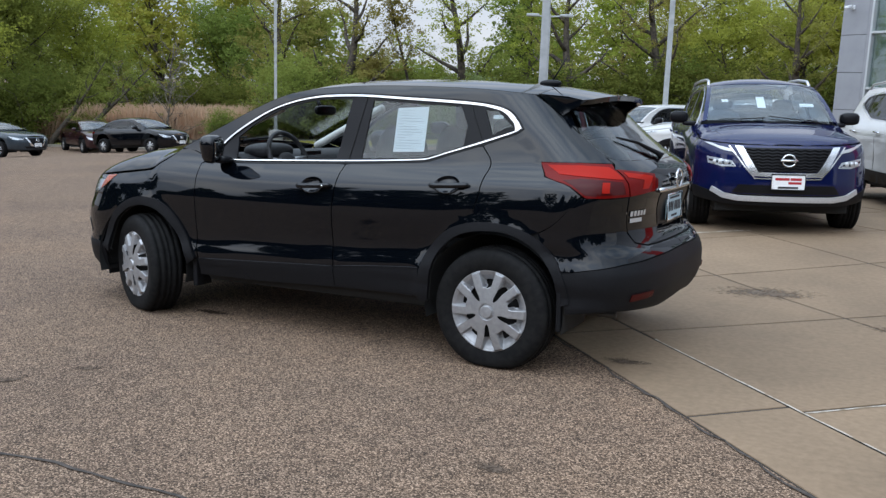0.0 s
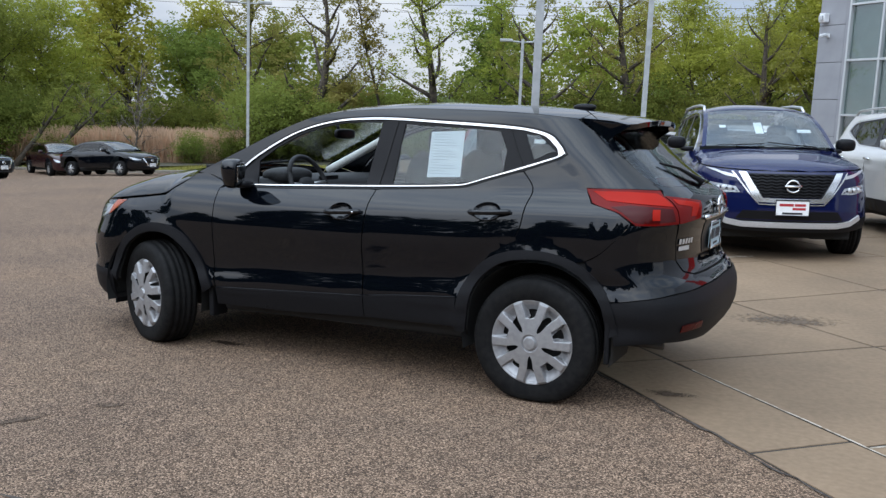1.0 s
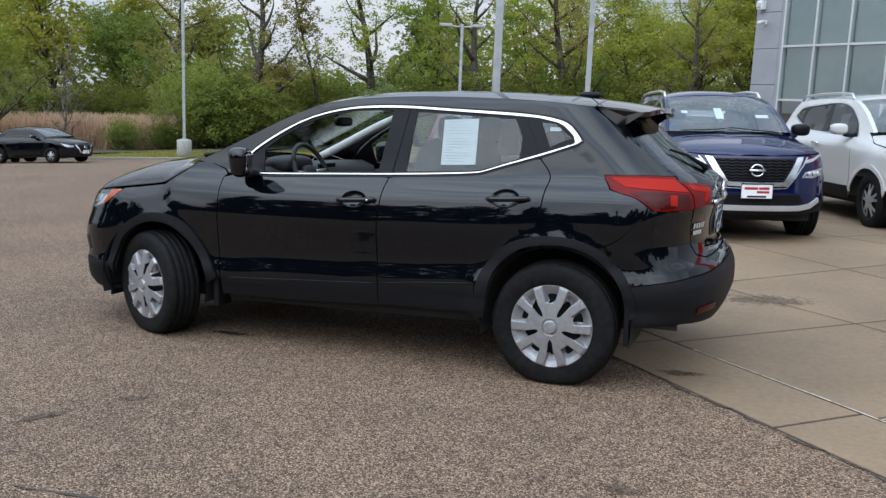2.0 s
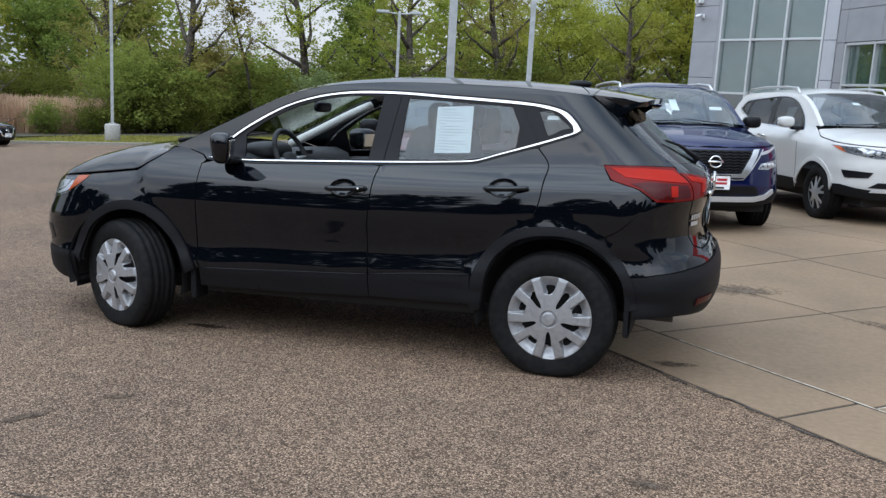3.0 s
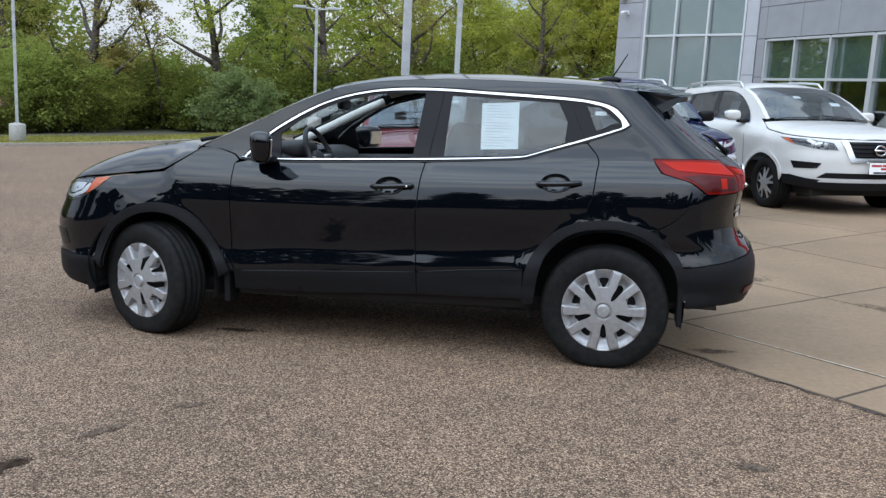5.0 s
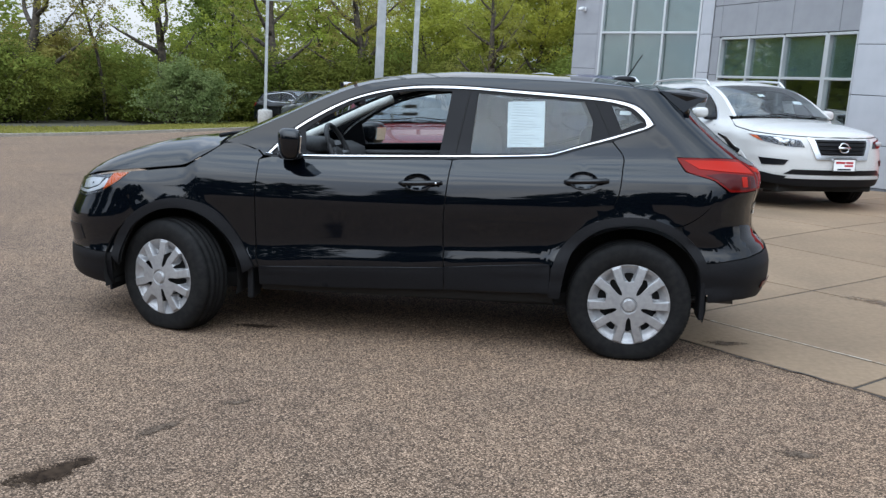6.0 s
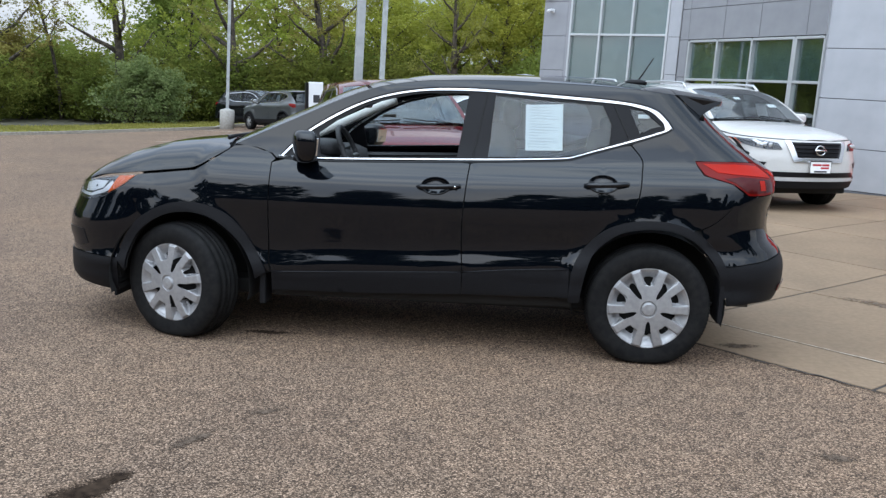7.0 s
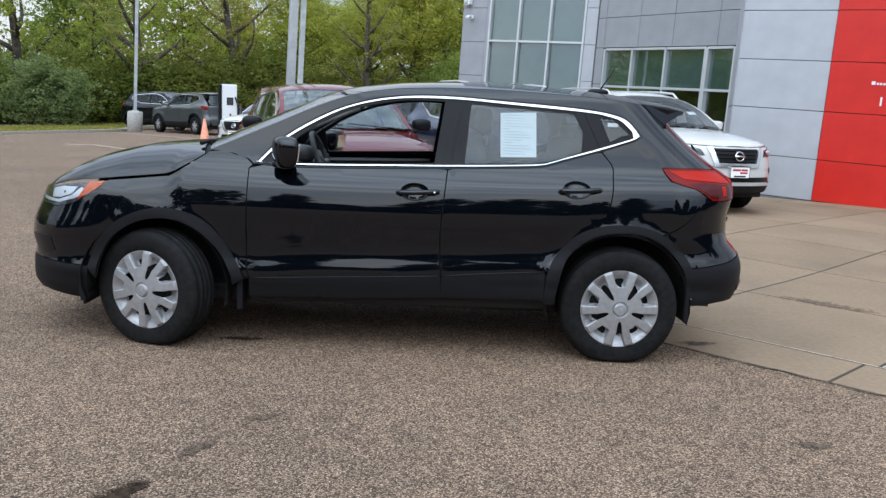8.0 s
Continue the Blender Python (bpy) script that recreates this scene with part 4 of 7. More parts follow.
    tube("exhaust", [(1.5, -.52, .28), (1.8, -.55, .30), (1.93, -.57, .305)], [.018, .018, .020], M["brake"], car)
    core_r = [(1.80, .93), (1.74, .60), (1.79, .40), ("r", .75, .40), ("r", .5, .39), ("r", 0, .40), ("r", 0, .70), ("r", .5, .72), ("r", .64, .93)]
    core_f = [(-1.72, .74), (-1.70, .30), ("f", .5, .29), ("f", 0, .29), ("f", 0, .74), ("f", .45, .75)]
    put("bumper_core", shell("bumper_core", [B.on(core_r)], B.chart, M["dark"], .06, .004, -.03, False, True), car)
    put("bumper_core", shell("bumper_core", [B.on(core_f)], B.chart, M["dark"], .06, .004, -.03, False, True), car)
    # floor pan, arches and inner skins
    box("floor_pan", (-1.70, -.66, .23), (1.50, .66, .32), M["dark"], car, .02)
    for sgn in (1, -1):
        for cx in (-1.3235, 1.3235):
            v, f = [], []
            n = 20
            for i in range(n + 1):
                a = math.pi * (-.08 + 1.16 * i / n)
                v += [(cx + .415 * math.cos(a), -.86 * sgn, .33 + .40 * math.sin(a)), (cx + .415 * math.cos(a), -.50 * sgn, .33 + .40 * math.sin(a)), (cx, -.50 * sgn, .33)]
            for i in range(n):
                f += [(3 * i, 3 * i + 1, 3 * i + 4, 3 * i + 3), (3 * i + 1, 3 * i + 2, 3 * i + 4)]
            put("wheel_liner", mesh_of("wheel_liner", v, f, M["dark"]), car)
    inner = [(-1.55, .86), (-1.2, .93), (-.85, 1.0), (-.60, 1.02), (.3, 1.04), (.85, 1.07), (1.2, 1.18), (1.42, 1.22), (1.6, 1.08), (1.78, 1.0), (1.72, .86), (1.60, .72), (1.45, .80), (1.3, .82), (1.1, .78), (.93, .66),
             (.86, .50), (.86, .32), (-.76, .30), (-.80, .50), (-.92, .66), (-1.1, .79), (-1.3, .80), (-1.5, .74)]
    pair("inner_panel", side("inner_panel", inner, M["interior_dark"], .08, .02, -.045))
    # cabin
    dash = [(-1.05, 1.04), (-.80, 1.085), (-.62, 1.09), (-.52, 1.05), (-.50, .96), (-.56, .80), (-.9, .70), (-1.1, .85)]
    bm = bmesh.new()
    vs = [[bm.verts.new((x, y, z - .02 * abs(y))) for x, z in dash] for y in (-.69, -.45, -.15, .15, .45, .69)]
    for r0, r1 in zip(vs, vs[1:]):
        for i in range(len(dash)):
            j = (i + 1) % len(dash)
            bm.faces.new((r0[i], r0[j], r1[j], r1[i]))
    put("dashboard", from_bm("dashboard", bm, M["interior_dark"], True), car)
    ellipsoid("instrument_hood", (-.60, -.37, 1.09), (.12, .19, .055), M["interior_dark"], car, 2.6)
    box("centre_screen", (-.545, -.10, .98), (-.53, .12, 1.08), M["trim_black"], car, .004)
    sw = empty("steering_wheel", None)
    sw.parent = car
    sw.matrix_basis = pose(-.43, -.37, 1.045, 0, -24, 0)
    tube("wheel_rim", [(0, .185 * math.cos(a), .185 * math.sin(a)) for a in np.linspace(0, 2 * math.pi, 36, endpoint=False)], .016, M["interior_dark"], sw, 8, True)
    ellipsoid("wheel_hub", (-.02, 0, -.01), (.03, .075, .06), M["interior_dark"], sw, 2.6)
    for a in (0, math.pi, -math.pi / 2):
        tube("wheel_spoke", [(-.02, .06 * math.cos(a), .06 * math.sin(a)), (0, .18 * math.cos(a), .18 * math.sin(a))], .014, M["alloy"], sw)
    rv = ellipsoid("rear_view_mirror", (-.40, 0, 1.365), (.022, .115, .034), M["trim_black"], car, 3.4)
    tube("mirror_stem", [(-.44, 0, 1.38), (-.47, 0, 1.44)], .012, M["trim_black"], rv)
    for y in (-.37, .37):
        for x0, nm in ((.36, "front_seat"), ):
            st = empty(nm)
            st.parent = car
            ellipsoid("cushion", (x0 - .22, y, .70), (.27, .25, .10), M["interior_dark"], st, 3.2)
            ellipsoid("backrest", (x0 + .10, y, .98), (.10, .24, .30), M["interior_dark"], st, 3.0, m=None)
            ellipsoid("headrest", (x0 + .17, y, 1.33), (.055, .125, .085), M["interior_dark"], st, 3.0)
    rs = empty("rear_seat")
    rs.parent = car
    ellipsoid("cushion", (.86, 0, .72), (.26, .62, .10), M["interior_dark"], rs, 4.0)
    ellipsoid("backrest", (1.12, 0, .98), (.10, .62, .27), M["interior_dark"], rs, 4.0)
    for y in (-.36, 0, .36):
        ellipsoid("headrest", (1.16, y, 1.27), (.05, .12, .06), M["interior_dark"], rs, 3.0)
    lin = [(x, float(B.ye(x)) - .02) for x in np.linspace(-.25, 1.42, 20)]
    put("headliner", shell("headliner", [lin + [(x, -y) for x, y in lin[::-1]]], lambda a, b: B.roof(a, b) - np.array([0, 0, .035]), M["interior_light"], .1, .006), car)
    for sgn in (1, -1):
        pts = [(x, float(B.ze(x)) - .05) for x in np.linspace(-.98, -.3, 10)]
        tube("pillar_lining", [(x, -(float(B.ye(x)) - .07) * sgn, z) for x, z in pts], .030, M["pillar_grey"], car, 10)
        me = side("door_lining", [(-.72, 1.035), (.22, 1.06), (.24, .60), (-.72, .50)], M["interior_dark"], .1, .03, -.05)
        put("door_lining", me if sgn > 0 else mirrored(me), car)
    # wheels
    ty = tyre_mesh(.343, .213, .3165, M["rubber"])
    cap = hubcap_mesh(.222, M["silver"])
    back = lathe("wheel_disc", [(0, 0), (.20, 0), (.225, -.02), (.225, .12)], M["dark"], 40)
    boss = lathe("centre_badge", [(0, -.006), (.022, -.006), (.027, 0), (.027, .01)], M["alloy"], 24)
    for x, st in ((-1.3235, -21), (1.3235, 0)):
        for sgn in (1, -1):
            hub = empty("wheel")
            hub.parent = car
            hub.matrix_basis = pose(x, -.785 * sgn, .3165, 0, 0, st + (0 if sgn > 0 else 180))
            put("tyre", ty, hub)
            put("wheel_cover", cap, hub, Matrix.Translation((0, -.093, 0)) @ pose(0, 0, 0, 0, -2 if x > 0 else -14, 0))
            put("wheel_disc", back, hub, Matrix.Translation((0, -.045, 0)))
            put("centre_badge", boss, hub, Matrix.Translation((0, -.128, 0)))
    return car


hero = black_crossover(LOT)

# ---- ground ----
def level(x, y):
    """Height of the ground: the lot falls away to the front of the black car and rises a little towards the building."""
    x, y = np.asarray(x, float), np.asarray(y, float)
    h = .0302 * np.clip(x, -60, 14) - .0132 * np.clip(y, -40, 45) - .0014 * np.clip(-x - 6, 0, 24) ** 2
    h = h - .22 * np.exp(-((x + 19) / 6) ** 2) * ease(12, 22, y)
    return h + .10 * ease(1.8, 5.2, y) * ease(-5, 0, x)


def standing(x, y, turn=0.0, dz=0.0):
    """A pose on the ground, following its slope."""
    z, e = float(level(x, y)), .8
    a, b = float(level(x + e, y) - level(x - e, y)) / (2 * e), float(level(x, y + e) - level(x, y - e)) / (2 * e)
    up = Vector((-a, -b, 1)).normalized()
    return Matrix.Translation((x, y, z + dz)) @ Vector((0, 0, 1)).rotation_difference(up).to_matrix().to_4x4() @ pose(0, 0, 0, 0, 0, turn)


def asphalt_material():
    m = material("asphalt", (0.15, 0.14, 0.13), 0.9, spec=0.3)
    b = m.node_tree.nodes["Principled BSDF"]
    tc = node(m, "ShaderNodeTexCoord")
    v = node(m, "ShaderNodeTexVoronoi", Scale=152.0)
    wire(m, tc, "Object", v, "Vector")
    sep = m.node_tree.nodes.new("ShaderNodeSeparateColor")
    wire(m, v, "Color", sep, "Color")
    stones = ramp_node(m, [(0.0, (0.055, 0.0365, 0.0245)), (0.30, (0.135, 0.089, 0.061)), (0.60, (0.262, 0.178, 0.123)), (0.85, (0.425, 0.298, 0.212)), (1.0, (0.60, 0.43, 0.31))])
    wire(m, sep, "Red", stones, "Fac")
    gaps = ramp_node(m, [(0.30, (1.0, 1.0, 1.0)), (0.72, (0.48, 0.47, 0.46))])
    wire(m, v, "Distance", gaps, "Fac")
    big = node(m, "ShaderNodeTexNoise", Scale=.55, Detail=6.0)
    wire(m, tc, "Object", big, "Vector")
    patches = ramp_node(m, [(0.3, (0.84, 0.83, 0.83)), (0.5, (1.0, 0.99, 0.97)), (0.72, (1.1, 1.06, 1.0))])
    wire(m, big, "Fac", patches, "Fac")
    fine = node(m, "ShaderNodeTexNoise", Scale=9.0, Detail=5.0)
    wire(m, tc, "Object", fine, "Vector")
    mottle = ramp_node(m, [(0.3, (0.86, 0.86, 0.86)), (0.7, (1.1, 1.08, 1.06))])
    wire(m, fine, "Fac", mottle, "Fac")
    last = stones.outputs["Color"]
    for r in (gaps, patches, mottle):
        mix = m.node_tree.nodes.new("ShaderNodeMix")
        mix.data_type, mix.blend_type = "RGBA", "MULTIPLY"
        mix.inputs[0].default_value = 1.0
        m.node_tree.links.new(last, mix.inputs[6])
        m.node_tree.links.new(r.outputs["Color"], mix.inputs[7])
        last = mix.outputs[2]
    m.node_tree.links.new(last, b.inputs["Base Color"])
    bp = node(m, "ShaderNodeBump", Strength=0.7, Distance=0.006)
    bp.invert = True
    wire(m, v, "Distance", bp, "Height")
    wire(m, bp, "Normal", b, "Normal")
    return m


def ground_sheet():
    near = np.r_[np.linspace(-14, 14, 57)]
    xs = np.r_[-900, -400, -200, -120, -80, np.arange(-60, -15, 2), near, 18, 24, 32, 45, 70, 120, 300, 900]
    ys = np.r_[-900, -300, -120, -70, -45, -32, -24, -18, near, np.arange(16, 60, 2), 60, 75, 100, 160, 300, 900]
    X, Y = np.meshgrid(xs, ys)
    v = np.c_[X.ravel(), Y.ravel(), level(X, Y).ravel()]
    n = len(xs)
    return v, [(j * n + i, j * n + i + 1, (j + 1) * n + i + 1, (j + 1) * n + i) for j in range(len(ys) - 1) for i in range(n - 1)]


M["asphalt"] = asphalt_material()
M["concrete"] = grain(material("concrete", (0.4, 0.36, 0.31), 0.8), 30.0, (0.224, 0.151, 0.090), (0.284, 0.195, 0.120), 0.15, .3, .7, 8.0, .9, .70, dist=.003)
slab_tone = node(M["concrete"], "ShaderNodeObjectInfo")
slab_ramp = ramp_node(M["concrete"], [(0.0, (0.88, 0.87, 0.86)), (1.0, (1.08, 1.08, 1.08))])
wire(M["concrete"], slab_tone, "Random", slab_ramp, "Fac")
slab_mix = M["concrete"].node_tree.nodes.new("ShaderNodeMix")
slab_mix.data_type, slab_mix.blend_type = "RGBA", "MULTIPLY"
slab_mix.inputs[0].default_value = 1.0
concrete_in = M["concrete"].node_tree.nodes["Principled BSDF"].inputs["Base Color"]
M["concrete"].node_tree.links.new(concrete_in.links[0].from_socket, slab_mix.inputs[6])
M["concrete"].node_tree.links.new(slab_ramp.outputs["Color"], slab_mix.inputs[7])
M["concrete"].node_tree.links.new(slab_mix.outputs[2], concrete_in)
M["joint"] = material("dirty_joint", (0.035, 0.028, 0.022), 0.9)
M["white_line"] = grain(material("white_line_paint", (0.7, 0.7, 0.68), 0.7), 20.0, (0.26, 0.19, 0.12), (0.50, 0.44, 0.36), 0.0, .38, .55)
M["stain"] = grain(material("oil_stain", (0.16, 0.13, 0.10), 0.6), 9.0, (0.085, 0.055, 0.033), (0.135, 0.092, 0.057), 0.0, .3, .7)
M["tar"] = grain(material("crack_filler", (0.03, 0.027, 0.025), 0.8), 30.0, (0.032, 0.025, 0.020), (0.085, 0.066, 0.052))
M["smear"] = grain(material("oily_smear", (0.09, 0.068, 0.052), 0.95, spec=0.1), 60.0, (0.05, 0.036, 0.027), (0.15, 0.11, 0.082))
M["grass"] = grain(material("verge_grass", (0.1, 0.12, 0.03), 0.9), 30.0, (0.11, 0.125, 0.032), (0.21, 0.205, 0.07), 0.0, .3, .7, 6.0, .5, .7)
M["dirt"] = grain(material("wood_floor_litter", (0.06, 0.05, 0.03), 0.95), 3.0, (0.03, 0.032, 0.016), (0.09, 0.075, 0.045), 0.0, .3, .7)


def fuzzy(m, cover=1.0, speck=110.0, full=2.1):
    """Let a stain thin out and break up towards its rim."""
    t = m.node_tree
    b, out = t.nodes["Principled BSDF"], t.nodes["Material Output"]
    tc = node(m, "ShaderNodeTexCoord")
    mid = t.nodes.new("ShaderNodeVectorMath")
    mid.operation = "DISTANCE"
    mid.inputs[1].default_value = (.5, .5, 0)
    flat_ = t.nodes.new("ShaderNodeVectorMath")
    flat_.operation = "MULTIPLY"
    flat_.inputs[1].default_value = (1, 1, 0)
    wire(m, tc, "Generated", flat_, 0)
    wire(m, flat_, 0, mid, 0)
    n1, n2 = node(m, "ShaderNodeTexNoise", Scale=9.0, Detail=4.0), node(m, "ShaderNodeTexNoise", Scale=speck, Detail=3.0)
    wire(m, tc, "Object", n1, "Vector")
    wire(m, tc, "Object", n2, "Vector")
    both_ = t.nodes.new("ShaderNodeMath")
    both_.operation = "ADD"
    wire(m, n1, "Fac", both_, 0)
    wire(m, n2, "Fac", both_, 1)
    twice = t.nodes.new("ShaderNodeMath")
    twice.operation = "MULTIPLY"
    twice.inputs[1].default_value = 2.2
    wire(m, both_, 0, twice, 0)
    edge = t.nodes.new("ShaderNodeMath")
    edge.operation = "MULTIPLY_ADD"
    edge.inputs[1].default_value = -3.4
    wire(m, mid, "Value", edge, 0)
    wire(m, twice, 0, edge, 2)
    fac = t.nodes.new("ShaderNodeMapRange")
    fac.inputs["From Min"].default_value, fac.inputs["From Max"].default_value, fac.inputs["To Max"].default_value = 1.0, full, cover
    wire(m, edge, 0, fac, "Value")
    clear = t.nodes.new("ShaderNodeBsdfTransparent")
    mx = t.nodes.new("ShaderNodeMixShader")
    wire(m, fac, "Result", mx, "Fac")
    wire(m, clear, 0, mx, 1)
    wire(m, b, 0, mx, 2)
    wire(m, mx, 0, out, "Surface")
    return m


M["spot"] = fuzzy(grain(material("black_oil_spot", (0.03, 0.027, 0.025), 0.95, spec=0.08), 30.0, (0.016, 0.010, 0.007), (0.050, 0.033, 0.022)), .97, 110.0, 1.5)
fuzzy(M["stain"], .85, 30.0)
fuzzy(M["smear"], .92, 110.0, 1.8)
ground = put("ground", mesh_of("ground", *ground_sheet(), M["asphalt"]))
tagged(ground, "worn grey-brown asphalt lot with coarse aggregate", "asphalt", kind="structure")

# Concrete apron: square slabs on a grid turned by 45 degrees; u runs away from the asphalt edge, v along it.
R2 = math.sqrt(.5)
uv = lambda u, v: ((u + v) * R2, (u - v) * R2)
apron = empty("pavement")
tagged(apron, "tan concrete apron of square slabs with dark joints", "pavement", kind="structure")
U0, G, V0 = .94, 1.56, 1.05


def slab(name, u0, u1, v0, v1, mat, top=.006, inset=.012, n=5):
    """A slab with rounded lip, following the ground."""
    us, vs = np.linspace(u0 + inset, u1 - inset, n + 1), np.linspace(v0 + inset, v1 - inset, n + 1)
    verts, faces = [], []
    for u in us:
        for v in vs:
            x, y = uv(u, v)
            verts.append((x, y, float(level(x, y)) + top))
    k = n + 1
    for i in range(n):
        for j in range(n):
            faces.append((i * k + j, i * k + j + 1, (i + 1) * k + j + 1, (i + 1) * k + j)[::-1])
    rim = [i * k for i in range(k)] + [n * k + j for j in range(1, k)] + [i * k + n for i in range(n - 1, -1, -1)] + [j for j in range(n - 1, 0, -1)]
    o = len(verts)
    cu, cv = (u0 + u1) / 2, (v0 + v1) / 2
    cx, cy = uv(cu, cv)
    for i in rim:
        x, y, z = verts[i]
        s = inset * .8 / max(math.hypot(x - cx, y - cy), .01)
        verts.append((x + (x - cx) * s, y + (y - cy) * s, z - top - .02))
    m_ = len(rim)
    for i in range(m_):
        faces.append((rim[i], rim[(i + 1) % m_], o + (i + 1) % m_, o + i))
    return put(name, mesh_of(name, verts, faces, mat, False), apron)


us = [U0, 1.50] + [1.50 + G * i for i in range(1, 8)]
for i, (a, b) in enumerate(zip(us, us[1:])):
    off = -.08 if i == 0 else 0.0
    for j in range(-6, 6):
        v0 = V0 + off + G * j
        if v0 > -7 and (a + v0) * R2 < 11:
            slab("slab", a, b, v0, v0 + G, M["concrete"])
slab("joint_bed", U0 + .004, us[-1], V0 - 4 * G, V0 + 5 * G, M["joint"], .002, .0, 90)


def ribbon(name, pts, width, mat, dz=.004, wob=0.0, parent=None):
    """A flat painted or sealed line along points, on the ground."""
    pts = resample(pts, .12, False)
    verts, faces = [], []
    for i, p in enumerate(pts):
        a, b = np.array(pts[max(0, i - 1)]), np.array(pts[min(len(pts) - 1, i + 1)])
        t = (b - a) / max(np.linalg.norm(b - a), 1e-9)
        nrm = np.array([-t[1], t[0]])
        w_ = width / 2 * (1 + wob * (random.random() - .5))
        c = np.array(p) + nrm * wob * width * (random.random() - .5)
        for s in (1, -1):
            q = c + nrm * s * w_
            verts.append((q[0], q[1], float(level(*q)) + dz))
    for i in range(len(pts) - 1):
        faces.append((2 * i, 2 * i + 1, 2 * i + 3, 2 * i + 2))
    return put(name, mesh_of(name, verts, faces, mat, False), parent)


def blot(name, x, y, rx, ry, turn, mat, dz, rough=.8, n=56):
    """An irregular stain."""
    verts, c, s = [(0, 0, dz)], math.cos(turn), math.sin(turn)
    z0 = float(level(x, y))
    for i in range(n):
        a = 2 * math.pi * i / n
        q = Vector((math.cos(a) * 1.6 + x * 3, math.sin(a) * 1.6, y * 3))
        k = max(.3, 1 + rough * (noise.noise(q * .8) * 1.5 + noise.noise(q * 2.3) * .5 + noise.noise(q * 7.0) * .18))
        px, py = rx * k * math.cos(a), ry * k * math.sin(a)
        verts.append((px, py, float(level(x + px * c - py * s, y + px * s + py * c)) - z0 + dz))
    return put(name, mesh_of(name, verts, [(0, i + 1, (i + 1) % n + 1) for i in range(n)], mat, False), None, pose(x, y, z0, 0, 0, math.degrees(turn)))


def mark(ob, label, category="stain"):
    return tagged(ob, label, category, kind="structure")


mark(ribbon("white_line", [uv(1.50, 1.25), uv(1.50, 5.0)], .011, M["white_line"], .009, .5), "thin worn white line along a slab joint", "line")
mark(ribbon("white_line", [uv(1.51, 2.63), uv(2.05, 2.63)], .014, M["white_line"], .009, .5), "thin worn white line along a slab joint", "line")
mark(ribbon("white_line", [uv(3.9, -2.38), uv(4.7, -2.38)], .05, M["white_line"], .009, .3), "short white stall line on the concrete", "line")
mark(ribbon("edge_crack", [uv(.93 + .010 * math.sin(v * 9.0) + .006 * math.sin(v * 23.0), v) for v in np.linspace(-3, 6, 140)], .013, M["tar"], .006, 1.6), "dark ragged crack where asphalt meets concrete", "crack")
mark(blot("oil_stain", 2.32, 2.02, .46, .22, .35, M["stain"], .009, .45), "brown oil stain on the concrete")
mark(blot("oil_stain", 1.55, 5.75, .60, .24, -.5, M["stain"], .009, .5), "brown oil stain on the concrete")
mark(blot("oil_stain", 3.35, 1.05, .55, .13, -.7, M["stain"], .009, .5), "brown oil stain on the concrete")
mark(blot("oil_stain", 1.9, -.40, .15, .08, .3, M["smear"], .009, .5), "small dark oil spot on the concrete")
mark(blot("tar_patch", -.89, -2.89, .22, .10, 1.08, M["spot"], .005, .5), "dark tar patch on the asphalt")
mark(blot("tar_patch", -.84, -.69, .18, .06, .1, M["spot"], .005, .5), "dark tar patch on the asphalt")
mark(blot("tar_patch", -.66, -2.34, .20, .045, 1.2, M["smear"], .005, .5), "dark oily smear on the asphalt")
mark(blot("tar_patch", -.50, -2.02, .12, .04, .7, M["smear"], .005, .5), "dark oily smear on the asphalt")
mark(blot("tar_patch", 1.95, -2.10, .12, .07, .4, M["smear"], .005, .5), "faint oil spot on the asphalt")
mark(ribbon("asphalt_crack", [(-.2, -3.02), (.18, -2.98), (.45, -2.93), (.76, -2.93), (1.09, -2.91), (1.5, -2.93)], .012, M["tar"], .005, 1.5), "fine crack across the asphalt", "crack")
mark(ribbon("stall_line", [(-9.9, 19.26), (-9.1, 19.3)], .16, M["white_line"], .005), "faded white stall line", "line")
mark(ribbon("stall_line", [(-9.1, 19.3), (-7.4, 17.4)], .10, M["white_line"], .005), "faded white stall line", "line")
mark(ribbon("stall_line", [(-12.6, 30.6), (-8.0, 25.6)], .10, M["white_line"], .005), "faded white stall line", "line")

# Verge beyond the lot: a kerb, a strip of grass and the floor of the woods.
EDGE = rounded([(-80, 6), (-50, 19), (-34, 25.5), (-25.5, 24.6), (-20.5, 25.6), (-15.6, 28.6), (-12.7, 31.6), (-13.2, 35), (-13.0, 40.5), (-7, 44.5), (2, 48), (20, 54)], 8)


def band(name, d0, d1, mat, dz0, dz1, steps=2, end=0.0):
    verts, faces = [], []
    for i, p in enumerate(EDGE):
        a, b = np.array(EDGE[max(0, i - 1)]), np.array(EDGE[min(len(EDGE) - 1, i + 1)])
        t = (b - a) / np.linalg.norm(b - a)
        nrm = np.array([-t[1], t[0]])
        for k in range(steps + 1):
            f = k / steps
            q = np.array(p) + nrm * (d0 + (d1 - d0) * f)
            verts.append((q[0], q[1], float(level(*q)) + dz0 + (dz1 - dz0) * f))
    n = steps + 1
    for i in range(len(EDGE) - 1):
        for k in range(steps):
            faces.append((i * n + k, (i + 1) * n + k, (i + 1) * n + k + 1, i * n + k + 1)[::-1])
    return put(name, mesh_of(name, verts, faces, mat, False))


